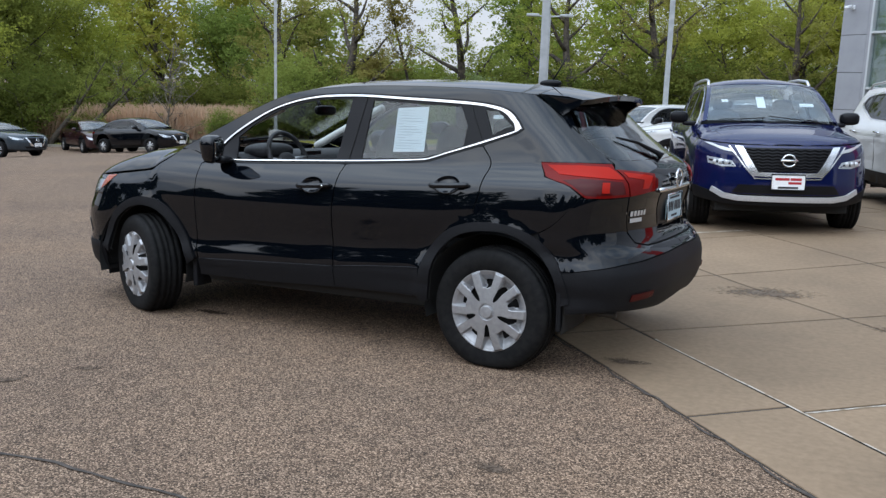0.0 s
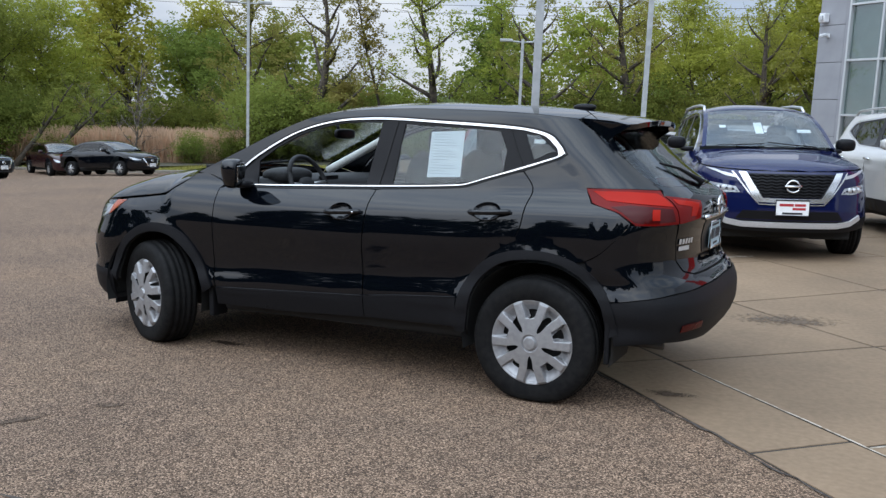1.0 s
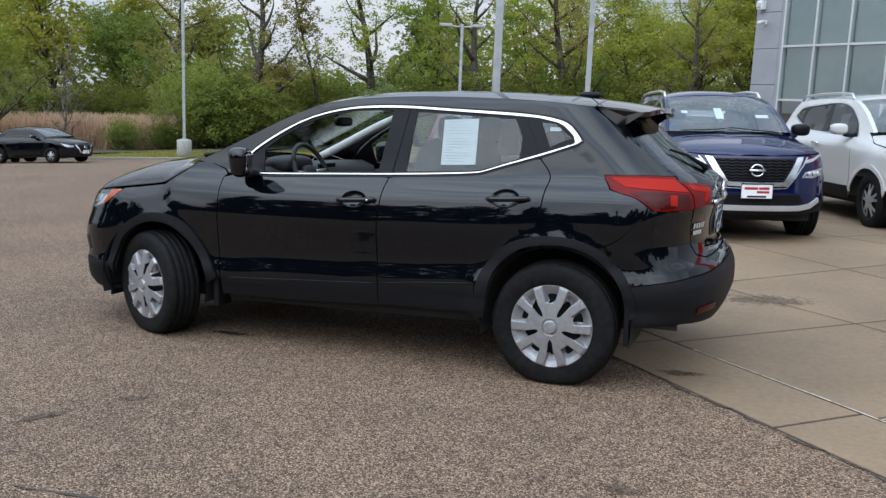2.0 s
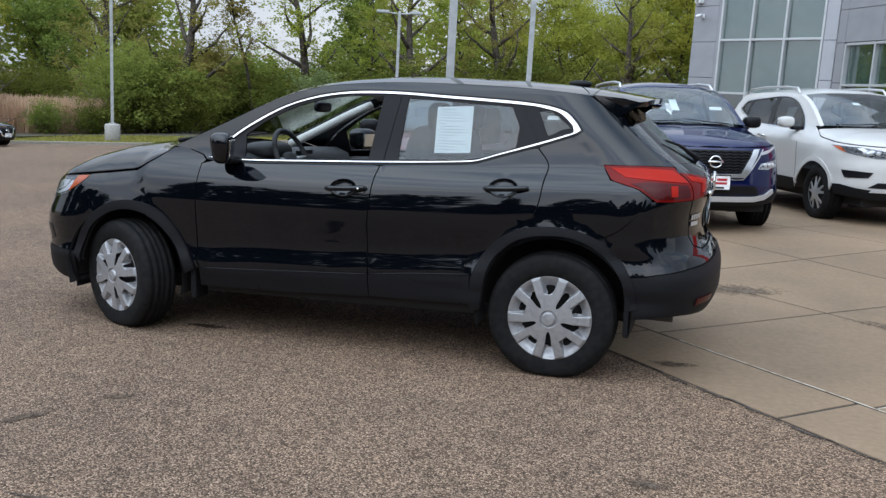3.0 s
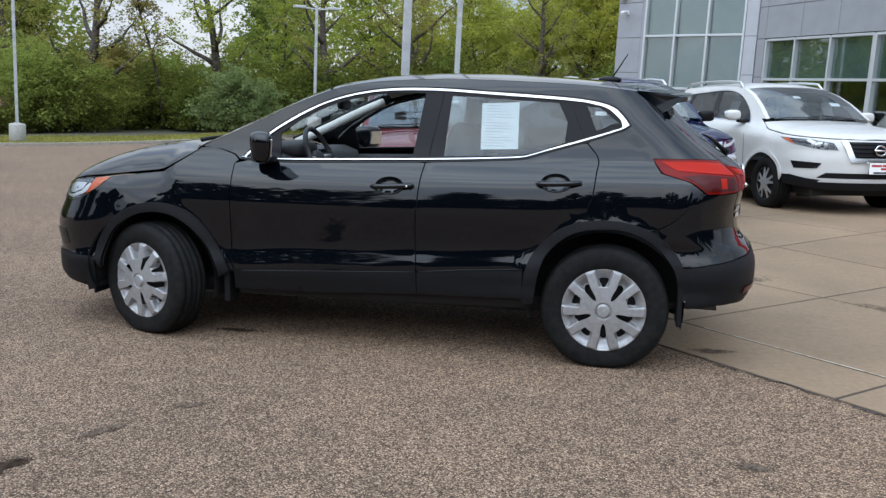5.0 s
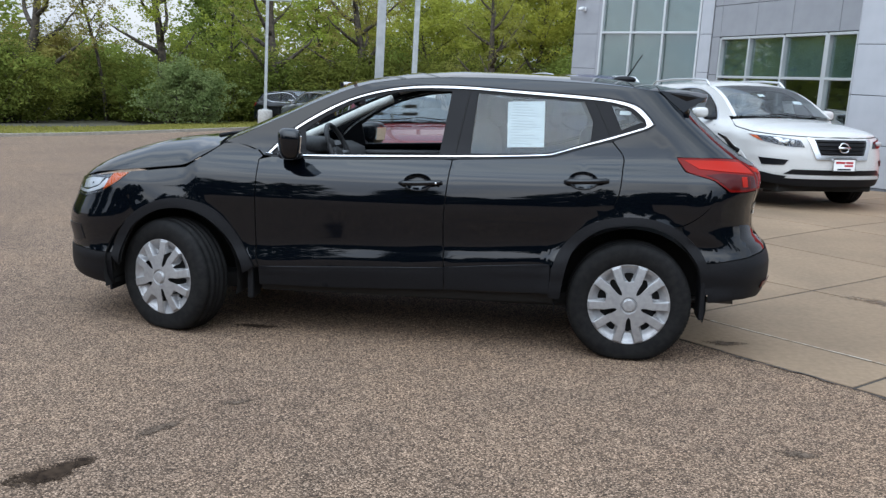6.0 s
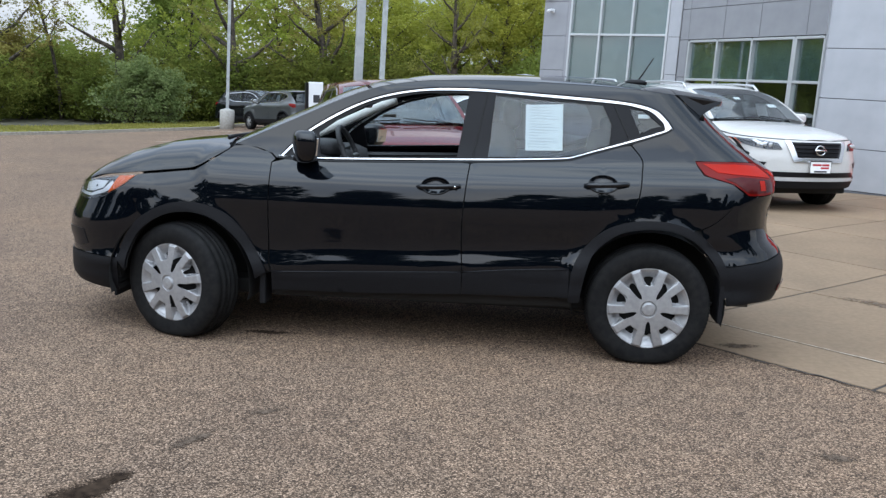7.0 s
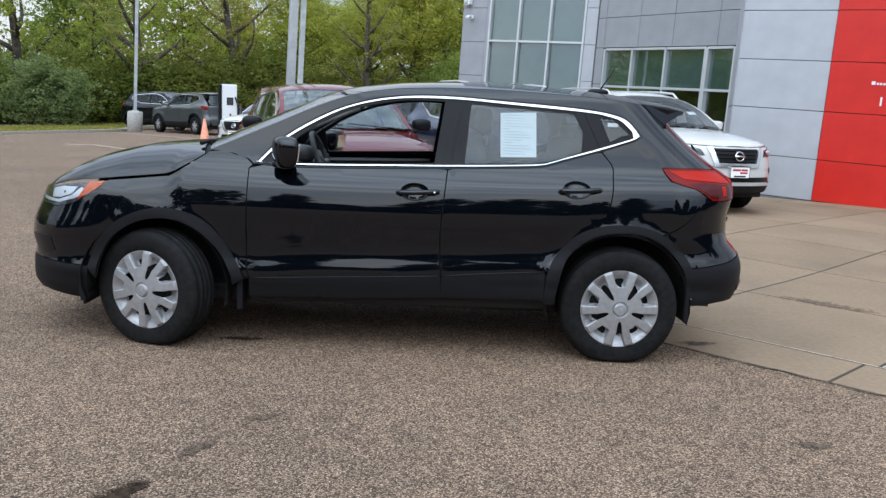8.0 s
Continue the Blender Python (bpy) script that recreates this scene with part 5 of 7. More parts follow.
M["kerb"] = grain(material("kerb_concrete", (0.4, 0.37, 0.32), 0.85), 12.0, (0.22, 0.195, 0.16), (0.31, 0.28, 0.235))
kb = band("kerb", 0, .15, M["kerb"], .11, .12, 1)
so = kb.modifiers.new("thickness", "SOLIDIFY")
so.thickness, so.offset = .45, 1
tagged(kb, "pale concrete kerb along the edge of the lot", "kerb", kind="structure")
tagged(band("verge", .15, 5.6, M["grass"], .12, .17, 4), "strip of rough yellow-green grass", "grass", kind="structure")
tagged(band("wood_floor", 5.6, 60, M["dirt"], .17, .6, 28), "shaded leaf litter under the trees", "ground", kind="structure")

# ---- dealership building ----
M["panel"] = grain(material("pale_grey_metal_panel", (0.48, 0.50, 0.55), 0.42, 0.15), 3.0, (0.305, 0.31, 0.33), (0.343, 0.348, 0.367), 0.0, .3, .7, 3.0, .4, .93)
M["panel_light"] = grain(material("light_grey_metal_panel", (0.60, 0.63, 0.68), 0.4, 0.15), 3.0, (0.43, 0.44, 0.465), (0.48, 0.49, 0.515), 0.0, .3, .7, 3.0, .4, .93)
M["panel_red"] = grain(material("red_metal_panel", (0.60, 0.02, 0.012), 0.35), 3.0, (0.57, 0.016, 0.010), (0.64, 0.022, 0.014), 0.0, .3, .7, 3.0, .4, .92)
M["plinth"] = grain(material("grey_plinth", (0.12, 0.13, 0.15), 0.8), 20.0, (0.10, 0.11, 0.13), (0.15, 0.16, 0.18))
M["backing"] = material("dark_wall_backing", (0.03, 0.03, 0.035), 0.9)
M["alu"] = material("silver_window_frame", (0.62, 0.64, 0.65), 0.35, 0.5)
M["shade"] = grain(material("pale_roller_shade", (0.7, 0.75, 0.74), 0.9), 6.0, (0.155, 0.195, 0.195), (0.205, 0.245, 0.245))
M["shade_dim"] = grain(material("grey_green_roller_shade", (0.2, 0.26, 0.24), 0.9), 6.0, (0.115, 0.158, 0.145), (0.165, 0.208, 0.195))
# near black: the unlit depth of the room is painted into this colour
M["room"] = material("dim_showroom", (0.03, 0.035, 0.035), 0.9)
M["building_glass"] = glass_pane("building_glass", (0.80, 0.88, 0.86), 0.18)
M["white_plastic"] = material("white_plastic", (0.75, 0.76, 0.77), 0.4)


def facade(name, p, q, z0, z1, label, thick=.22):
    """A wall from p to q in plan; its outer face is on the right hand going from p to q. Returns it with its own axes: x along, -y outwards."""
    d = Vector((q[0] - p[0], q[1] - p[1], 0))
    m = Matrix.Translation((p[0], p[1], 0)) @ Matrix.Rotation(math.atan2(d.y, d.x), 4, "Z")
    w_ = empty(name, m)
    tagged(w_, label, "wall", kind="structure")
    w_["length"] = d.length
    return w_


def backing(wall, x0, x1, z0, z1, thick=.2, back=.03):
    box("wall_core", (x0, back, z0), (x1, back + thick, z1), M["backing"], wall, .0)


PANELS = {}


def panel(wall, x0, x1, z0, z1, mat, gap=.012, out=.0):
    key = (round(x1 - x0, 3), round(z1 - z0, 3), mat.name)
    if key not in PANELS:
        bm = bmesh.new()
        box_bm(bm, (gap / 2, -.02, gap / 2), (x1 - x0 - gap / 2, .028, z1 - z0 - gap / 2), .004)
        PANELS[key] = from_bm("panel", bm, mat)
    return put("panel", PANELS[key], wall, Matrix.Translation((x0, -out, z0)))


def glazing(wall, name, xs, zs, shaded, label, depth=.05, wide=(), tones=()):
    """A curtain wall: frame bars, a pane in every cell, shades or a dark room behind."""
    g = empty(name)
    g.parent = wall
    tagged(g, label)
    for i, x in enumerate(xs):
        h = .06 if i in wide else .028
        box("mullion", (x - h, -.035, zs[0]), (x + h, .09, zs[-1]), M["alu"], g, .004)
    for z in zs:
        for a, b in zip(xs, xs[1:]):
            box("transom", (a + .029, -.03, z - .026), (b - .029, .085, z + .026), M["alu"], g, .004)
    for i, (a, b) in enumerate(zip(xs, xs[1:])):
        for k, (c, d) in enumerate(zip(zs, zs[1:])):
            pn = box("pane", (a + .02, depth, c + .02), (b - .02, depth + .012, d - .02), M["building_glass"], g, .0)
            if k in shaded:
                box("roller_shade", (a + .03, depth + .04, c + .0), (b - .03, depth + .05, d - .02), M[tones[i] if tones else "shade"], g, .0)
    # one dark sheet stands in for the dim interior
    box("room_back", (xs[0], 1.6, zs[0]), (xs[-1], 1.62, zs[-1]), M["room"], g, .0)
    return g


TOP = 7.4
tower = facade("wall_tower", (.93, 19.45), (4.19, 16.81), 0, TOP, "glazed corner tower clad in pale grey metal panels")
TL = tower["length"]
joints = [-.5, .35, 1.25, 2.15, 3.05, 3.95, 4.85, 5.75, 6.65, TOP]
for a, b in zip(joints, joints[1:]):
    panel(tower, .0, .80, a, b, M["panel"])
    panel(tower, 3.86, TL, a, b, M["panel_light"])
backing(tower, 0, .80, -.5, TOP)
backing(tower, 3.86, TL, -.5, TOP)
box("reveal", (.80, -.02, -.5), (.90, .10, TOP), M["panel"], tower, .004)
glazing(tower, "tower_window", [.92, 1.86, 2.82, 3.83], [.15, 1.78, 3.09, 4.40, 5.71, 7.02], (1, 2, 3, 4), "tall silver-framed glazing with pale shades behind it")
side_t = facade("wall_tower_side", (4.4, 25.2), (.93, 19.45), 0, TOP, "side wall of the tower in grey metal panels")
for a, b in zip(joints, joints[1:]):
    for k in range(4):
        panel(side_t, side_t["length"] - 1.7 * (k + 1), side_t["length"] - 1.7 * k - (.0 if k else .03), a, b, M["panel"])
backing(side_t, 0, side_t["length"] - .25, -.5, TOP)

store = facade("wall_storefront", (4.19, 16.66), (6.32, 12.55), 0, TOP, "storefront wall with a window band below grey metal panels")
SL = store["length"]
glazing(store, "storefront_window", [.36, 1.38, 2.52, 3.78, SL - .06], [.02, 2.05, 2.93], (1,), "silver-framed storefront window, shades above and a dark room below", wide=(3,), tones=("shade_dim", "shade_dim", "shade", "shade_dim"))
for x0, x1 in ((.30, 1.55), (1.55, 2.70), (2.70, 4.05), (4.05, SL)):
    for a, b in ((2.97, 3.68), (3.68, 4.8), (4.8, 6.0), (6.0, TOP)):
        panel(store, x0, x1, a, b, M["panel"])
for a, b in ((.0, 1.1), (1.1, 2.1), (2.1, 2.97), (2.97, 3.68), (3.68, 4.8), (4.8, 6.0), (6.0, TOP)):
    panel(store, .0, .30, a, b, M["panel"])
backing(store, .0, .30, -.3, TOP)
backing(store, .30, SL, 2.98, TOP)

front = facade("wall_front", (5.66, 10.47), (15.2, 2.42), 0, TOP, "front wall of large pale metal panels with a red entrance field")
FL = front["length"]
rows_f = [.20, .91, 1.73, 2.57, 3.41, 4.25, 5.09, 5.93, TOP]
for a, b in zip(rows_f, rows_f[1:]):
    panel(front, .0, 1.60, a, b, M["panel_light"])
    panel(front, 1.60, 3.15, a, b, M["panel_red"], out=.02)
    panel(front, 3.15, 3.6, a, b, M["panel_light"])
    for x0 in (3.6, 5.4, 7.2, 9.0, 10.8):
        panel(front, x0, min(x0 + 1.8, FL), a, b, M["panel_light"])
backing(front, 0, FL, -.3, TOP)
box("plinth", (0, -.012, -.3), (FL, .03, .195), M["plinth"], front, .004)
sign = [(2.36, 2.42, 2.215, 2.27), (2.44, 2.475, 2.215, 2.25), (2.49, 2.525, 2.215, 2.25), (2.54, 2.575, 2.215, 2.25), (2.60, 2.655, 2.215, 2.27), (2.67, 2.71, 2.215, 2.25), (2.72, 2.75, 2.215, 2.25), (2.53, 2.56, 1.88, 2.02)]
bars("sign_mark", sign, lambda a, b: (a - .07, -.046, b), M["white_plastic"], front)
ret = facade("wall_return", (6.30, 12.60), (5.66, 10.47), 0, TOP, "short return wall of pale metal panels")
for a, b in zip(rows_f, rows_f[1:]):
    panel(ret, 0, ret["length"] - .03, a, b, M["panel_light"])
backing(ret, 0.02, ret["length"] - .06, -.3, TOP)
roof_b = bmesh.new()
ring_ = [roof_b.verts.new((x, y, TOP - .12)) for x, y in ((1.04, 19.43), (4.3, 16.95), (6.40, 12.65), (5.8, 10.55), (15.1, 2.7), (26, 14), (10, 30), (4.1, 25.2))]
roof_b.faces.new(ring_[::-1])
rb = put("roof", from_bm("roof", roof_b, M["plinth"]))
so = rb.modifiers.new("thickness", "SOLIDIFY")
so.thickness = .1
tagged(rb, "flat roof of the building", "roof", kind="structure")
# security camera and wall lamp on the tower
wl_ = box("wall_lamp", (-.09, -.16, -.10), (.09, 0, .12), M["white_plastic"], None, .02, m=tower.matrix_world @ Matrix.Translation((.20, -.022, 4.12)))
tagged(wl_, "small white wall lamp on the grey panels", "lamp")
box("lamp_hood", (-.05, -.22, -.05), (.05, -.16, .06), M["alu"], wl_, .01)
sc = box("security_camera", (-.05, -.05, -.05), (.05, 0, .05), M["white_plastic"], None, .015, m=tower.matrix_world @ Matrix.Translation((.32, -.022, 3.70)))
tagged(sc, "white bullet security camera on a bracket", "camera")
tube("camera_body", [(-.02, -.06, .02), (.03, -.22, -.01), (.06, -.32, -.03)], .045, M["white_plastic"], sc, 12)

# ---- other vehicles ----
def suv_body(low=1.0):
    base = smooth_curve([(0, .78), (.20, .80), (.30, .86), (.42, .888), (.55, .88), (.72, .885), (.85, .892), (.94, .888), (.98, .87), (1.02, .82), (1.05, .775), (1.15, .725), (1.35, .655), (1.47, .615), (1.53, .57), (1.7, .42)], .015)
    he = smooth_curve([(-2.3, .89), (-2.1, .925), (-1.83, .945), (-1.55, .965), (-1.24, 1.005), (-1.12, 1.05), (-1.0, 1.10), (-.8, 1.12)], .04)

    def width(x, z):
        pl = 1 - .05 * ease(1.0, 2.0, x) - .05 * (np.clip(-.6 - x, 0, 2) / 1.3) ** 2
        z2 = z - .06 * ease(.7, 1.6, x) * ease(.6, .95, z) + np.clip(1.02 - he(np.minimum(x, -.85)), 0, .2) * ease(.8, .93, z) * ease(-.8, -1.15, x)
        flare = .02 * (ease(.52, .40, np.hypot(x + 1.3235, z - .33)) + ease(.52, .40, np.hypot(x - 1.3235, z - .33)))
        return base(z2) * pl + flare
    xf = smooth_curve([(0, -2.10), (.25, -2.17), (.35, -2.21), (.5, -2.225), (.7, -2.215), (.85, -2.19), (.95, -2.13), (1.1, -2.0)], .02)
    xr = smooth_curve([(0, 2.0), (.35, 2.12), (.55, 2.14), (.7, 2.08), (1.05, 2.05), (1.12, 2.0), (1.45, 1.80), (1.6, 1.72)], .02)
    ze = smooth_curve([(-1.3, 1.0), (-1.05, 1.12), (-.83, 1.235), (-.665, 1.315), (-.5, 1.390), (-.334, 1.447), (-.2, 1.480), (0, 1.502), (.5, 1.517), (1.0, 1.512), (1.43, 1.49), (1.9, 1.44)], .05)
    hm = smooth_curve([(-2.3, .89), (-2.16, .918), (-2.10, .955), (-2.05, .985), (-1.85, 1.03), (-1.54, 1.085), (-1.22, 1.12), (-.9, 1.14)], .03)
    return Body(width, xf, xr, he, hm, ze, .065, (.68, 2.35), (.40, 3.2)).ready((-1.2, 1.75), (-2.145, -.85))


def sedan_body():
    base = smooth_curve([(0, .76), (.20, .80), (.35, .86), (.6, .88), (.8, .885), (.88, .87), (.93, .83), (.98, .79), (1.1, .74), (1.3, .67), (1.36, .62), (1.5, .5)], .015)
    he = smooth_curve([(-2.4, .66), (-2.1, .70), (-1.83, .78), (-1.4, .86), (-1.0, .94), (-.8, .96)], .04)

    def width(x, z):
        pl = 1 - .07 * ease(.9, 2.1, x) - .08 * (np.clip(-.6 - x, 0, 2) / 1.3) ** 2
        return base(z + np.clip(.93 - he(np.minimum(x, -.85)), 0, .3) * ease(.6, .85, z) * ease(-.8, -1.15, x)) * pl
    xf = smooth_curve([(0, -2.15), (.25, -2.22), (.5, -2.25), (.65, -2.22), (.78, -2.12), (1.0, -1.9)], .02)
    xr = smooth_curve([(0, 2.05), (.3, 2.18), (.6, 2.2), (.8, 2.17), (.95, 2.15), (1.1, 2.1)], .02)
    ze = smooth_curve([(-1.4, .86), (-1.1, .97), (-.8, 1.12), (-.5, 1.25), (-.2, 1.335), (.1, 1.37), (.5, 1.37), (.85, 1.325), (1.2, 1.21), (1.5, 1.07), (1.75, .985), (2.0, .965), (2.2, .95)], .06)
    hm = smooth_curve([(-2.4, .66), (-2.2, .72), (-2.0, .80), (-1.7, .88), (-1.3, .955), (-1.0, 1.0)], .03)
    return Body(width, xf, xr, he, hm, ze, .06, (.65, 2.5), (.45, 3.0)).ready((-1.3, 2.0), (-2.15, -.85))


SUV_BODY, SEDAN_BODY = suv_body(), sedan_body()
SUV_BODY.drop = .05
HL = hero_lines()
WHEEL_MESHES = {}


def wheel_set(r, drop, mat, sides=5):
    key = (r, mat.name, sides)
    if key not in WHEEL_MESHES:
        WHEEL_MESHES[key] = (tyre_mesh(r, .225, drop, M["rubber"]), alloy_mesh(r * .70, mat, sides), lathe("wheel_disc", [(0, 0), (r * .66, 0), (r * .69, -.01), (r * .69, .12)], M["dark"], 32))
    return WHEEL_MESHES[key]


def well_mesh(r):
    """An arched inner wheel house, open below and towards -y."""
    arc_ = [(r * math.cos(a), r * math.sin(a)) for a in np.linspace(-.12 * math.pi, 1.12 * math.pi, 17)]
    v = [(x, -.05, z) for x, z in arc_] + [(x, .26, z) for x, z in arc_]
    f = [(i, i + 1, i + 18, i + 17) for i in range(16)] + [tuple(range(17, 34))]
    return mesh_of("wheel_well", v, f, M["dark"])


def vehicle(name, label, place, size, paint, kind="suv", face="plain", glass="privacy_glass", wheel="alloy", rails=False, steer=0.0, shell_step=.06):
    """A parked car or SUV; size: its length, width and height in metres."""
    sedan = kind == "sedan"
    B = SEDAN_BODY if sedan else SUV_BODY
    base_size = (4.45, 1.77, 1.43) if sedan else (4.365, 1.784, 1.582)
    k = tuple(a / b for a, b in zip(size, base_size))
    B.k = np.array(k)
    P, st = M[paint], shell_step
    car = empty(name, place)
    tagged(car, label, "car")
    skin = lambda nm, pts, mat, step=st, thick=.004, lift=0.0, holes=(), both=False: shell(nm, [B.on(pts)] + [B.on(h) for h in holes], B.chart, mat, step, thick, lift, False, both)

    def pair(nm, me, parent=car, lab=""):
        put(nm, me, parent, None, lab)
        put(nm, mirrored(me), parent, None, lab)

    def on_face(y, z, out=0.0):
        p = B.chart(B.at(("f", abs(y), z))[0], z)
        return (float(p[0]) - out, float(p[1]) * (1 if y < 0 else -1), float(p[2]))

    af, ar = HL["arch_f"], HL["arch_r"]
    if sedan:
        dlo = rounded([(-.80, .965), (-.55, 1.12), (-.28, 1.225), (.0, 1.285), (.45, 1.29), (.85, 1.235), (1.12, 1.12), (1.28, 1.01)], 4) + [(1.22, .985), (.3, .975)]
        tail = [(x, float(B.ze(x)) - .002) for x in np.linspace(-1.05, 2.0, 44)] + [("r", .66, .95), ("r", .66, .36)]
        panes = [dlo]
    else:
        dlo = HL["in"]
        tail = [(x, float(B.ze(x)) - .002) for x in np.linspace(-1.02, 1.43, 36)] + rounded([(1.47, 1.455), (1.60, 1.36), (1.78, 1.22), (1.90, 1.10)], 3) + [("r", .68, 1.05), ("r", .68, .36)]
        panes = [[(-.60, 1.06), (-.60, 1.16)] + rounded([(-.434, 1.277), (-.246, 1.368), (-.023, 1.424), (.138, 1.438), (.287, 1.438)], 3) + [(.238, 1.090), (-.2, 1.070)],
                 [(.40, 1.437), (1.028, 1.402), (1.10, 1.296), (1.10, 1.19), (.985, 1.157), (.906, 1.130), (.795, 1.109), (.6, 1.102), (.37, 1.096)],
                 [(1.14, 1.390), (1.251, 1.380), (1.353, 1.298), (1.17, 1.225)]]
    he0 = [(x, float(B.he(x)) - .004) for x in np.linspace(-1.74, -1.05, 16)]
    loop = he0 + [(-.93, float(B.he(-.93)) + .02)] + tail + [(1.80, .36)] + ar[::-1] + [(.86, .33), (-.80, .33)] + af + [(-1.72, .55)]
    body = put("body_side", skin("body_side", loop, P, st, .004, 0, [dlo]), car)
    put("body_side", mirrored(body.data), car)
    pair("window_frame", skin("window_frame", dlo, M["trim_black"], st, .006, -.004, [shrink(p, .006) for p in panes] if sedan else panes))
    for p in panes:
        pair("side_window", skin("side_window", shrink(p, .004) if sedan else p, M[glass], .08, .003, -.006))
    if not sedan:
        pair("window_trim", skin("window_trim", HL["out_top"] + HL["out_low"][:-1], M["chrome"], .03, .008, .006, [dlo]))
    for x0, x1, z1 in (((.30, .27, 1.05), (1.2, 1.2, 1.0), (-.80, -.80, 1.0)) if not sedan else ((.30, .28, .96), (-.80, -.80, .93))):
        pair("door_seam", skin("door_seam", [(x0 - .003, z1), (x0 + .003, z1), (x1 + .003, .46), (x1 - .003, .46)], M["dark"], .1, .002, .002))
    zb = .93 if not sedan else .82
    for x0 in ((.07, .95) if not sedan else (.05, .92)):
        for sgn in (1, -1):
            g = [(float(q[0]), (float(q[1]) - .03 * k[1]) * sgn, float(q[2])) for q in (B.chart(x0 + .18 * t, zb + .01 * t) for t in (0, .5, 1))]
            tube("door_handle", g, .014, M["chrome"] if face == "wide" else P, car)
    # front end
    hz = lambda x: float(B.he(x)) - .006
    fr_top = [(-1.74, hz(-1.74)), (-1.90, hz(-1.90)), ("f", .45, hz(-2.08)), ("f", 0, hz(-2.12))]
    zb0 = .30 if not sedan else .24
    fascia = fr_top + [("f", 0, zb0), ("f", .55, zb0), (-1.95, zb0 + .02), (-1.70, zb0 + .05), (-1.688, .42), (-1.72, .56)]
    put("front_bumper", skin("front_bumper", fascia, P, st, .004, 0, (), True), car)
    hx = np.linspace(-2.14 if not sedan else -2.14, -1.06, 26)
    rx = -1.06 if sedan else -1.03
    rear_e = [(rx - (.10 if sedan else .115) * (1 - t * t), t * (float(B.yh(rx)) - .01)) for t in np.linspace(1, -1, 13)]
    put("hood", shell("hood", [[(x, float(B.yh(x)) - .003) for x in hx[:-1]] + rear_e + [(x, -float(B.yh(x)) + .003) for x in hx[-2::-1]]], B.hood, P, st, .006), car)
    g_top, g_bot, g_w, g_b = {"v": (.893, .665, .44, .28), "wide": (.895, .715, .37, .29), "plain": (.88, .64, .42, .26)}[face] if not sedan else (.66, .42, .40, .22)
    grille = [("f", 0, g_top), ("f", g_w, g_top), ("f", (g_w + g_b) / 2 + .02, (g_top + g_bot) / 2), ("f", g_b, g_bot), ("f", 0, g_bot)]
    gr = put("grille", skin("grille", grille, M["trim_black"], .05, .004, .006, (), True), car)
    n = 8 if face == "v" else 4
    for i in range(n):
        z = g_bot + (g_top - g_bot) * (i + .5) / n
        w_ = g_b + (g_w - g_b) * (i + .5) / n - .02
        tube("grille_bar", [on_face(y, z + (.006 * math.sin(y * 70) if face == "v" else 0), .014) for y in np.linspace(-w_, w_, 41)], .009, M["plastic"], gr, 6)
    c1 = .062 if face == "v" else .055 if face == "wide" else .05
    vee = [("f", g_w + c1, g_top + .01), ("f", g_b + c1 * .9, g_bot - .055), ("f", 0, g_bot - .065), ("f", 0, g_bot - .012), ("f", g_b, g_bot - .005), ("f", g_w - .01, g_top + .005)]
    put("grille_surround", skin("grille_surround", vee, M["satin_chrome"], .04, .02, .022, (), True), car, None, "chrome grille surround")
    if face == "v":
        thin = [("f", .565, g_top + .012), ("f", .315, g_bot - .088), ("f", 0, g_bot - .094), ("f", 0, g_bot - .082), ("f", .308, g_bot - .076), ("f", .548, g_top + .012)]
        put("grille_line", skin("grille_line", thin, M["satin_chrome"], .04, .01, .012, (), True), car, None, "thin chrome line round the grille")
    zc = (g_top + g_bot) / 2 + (.0 if not sedan else .03)
    lo = tube("badge", [(on_face(.064 * math.cos(a), zc + .055 * math.sin(a), .035)) for a in np.linspace(0, 2 * math.pi, 20, endpoint=False)], .011, M["chrome"], gr, 6, True)
    tube("badge_bar", [on_face(-.082, zc, .04), on_face(.082, zc, .04)], .014, M["chrome"], lo, 6)
    zp = {"v": .545, "wide": .585, "plain": .5}[face] if not sedan else .40
    pc = on_face(.0, zp, .03)
    pl = box("dealer_plate", (pc[0] - .012, -.165, pc[2] - .08), (pc[0], .165, pc[2] + .08), M["paper"], car, .004, "white dealer plate with dark frame and grey bars")
    bars("plate_mark", [(-.13, -.02, pc[2] + .018, pc[2] + .045), (-.01, .13, pc[2] + .018, pc[2] + .045), (-.13, .0, pc[2] - .02, pc[2] + .005)], lambda a, b: (pc[0] - .0135, a, b), M["ink"] if sedan else M["badge_red"], pl)
    bars("plate_foot", [(-.10, .10, pc[2] - .066, pc[2] - .045)], lambda a, b: (pc[0] - .0135, a, b), M["ink_dark"], pl)
    tube("plate_frame", [(pc[0] - .012, y, pc[2] + z) for y, z in ((-.165, -.08), (.165, -.08), (.165, .08), (-.165, .08))], .008, M["trim_black"], pl, 6, True)
    if sedan:
        intake = [("f", 0, .36), ("f", .5, .36), ("f", .42, .28), ("f", 0, .28)]
        lamps = [[(-1.78, .74), (-1.95, .70), ("f", .62, .66), ("f", .50, .64), ("f", .52, .60), ("f", .66, .60), (-1.92, .63)]]
        drl = []
    elif face == "v":
        intake = [("f", 0, .50), ("f", .46, .50), ("f", .52, .41), ("f", 0, .41)]
        lamps = [[("f", .76, .80), ("f", .53, .765), ("f", .49, .71), ("f", .62, .705), ("f", .75, .735)]]
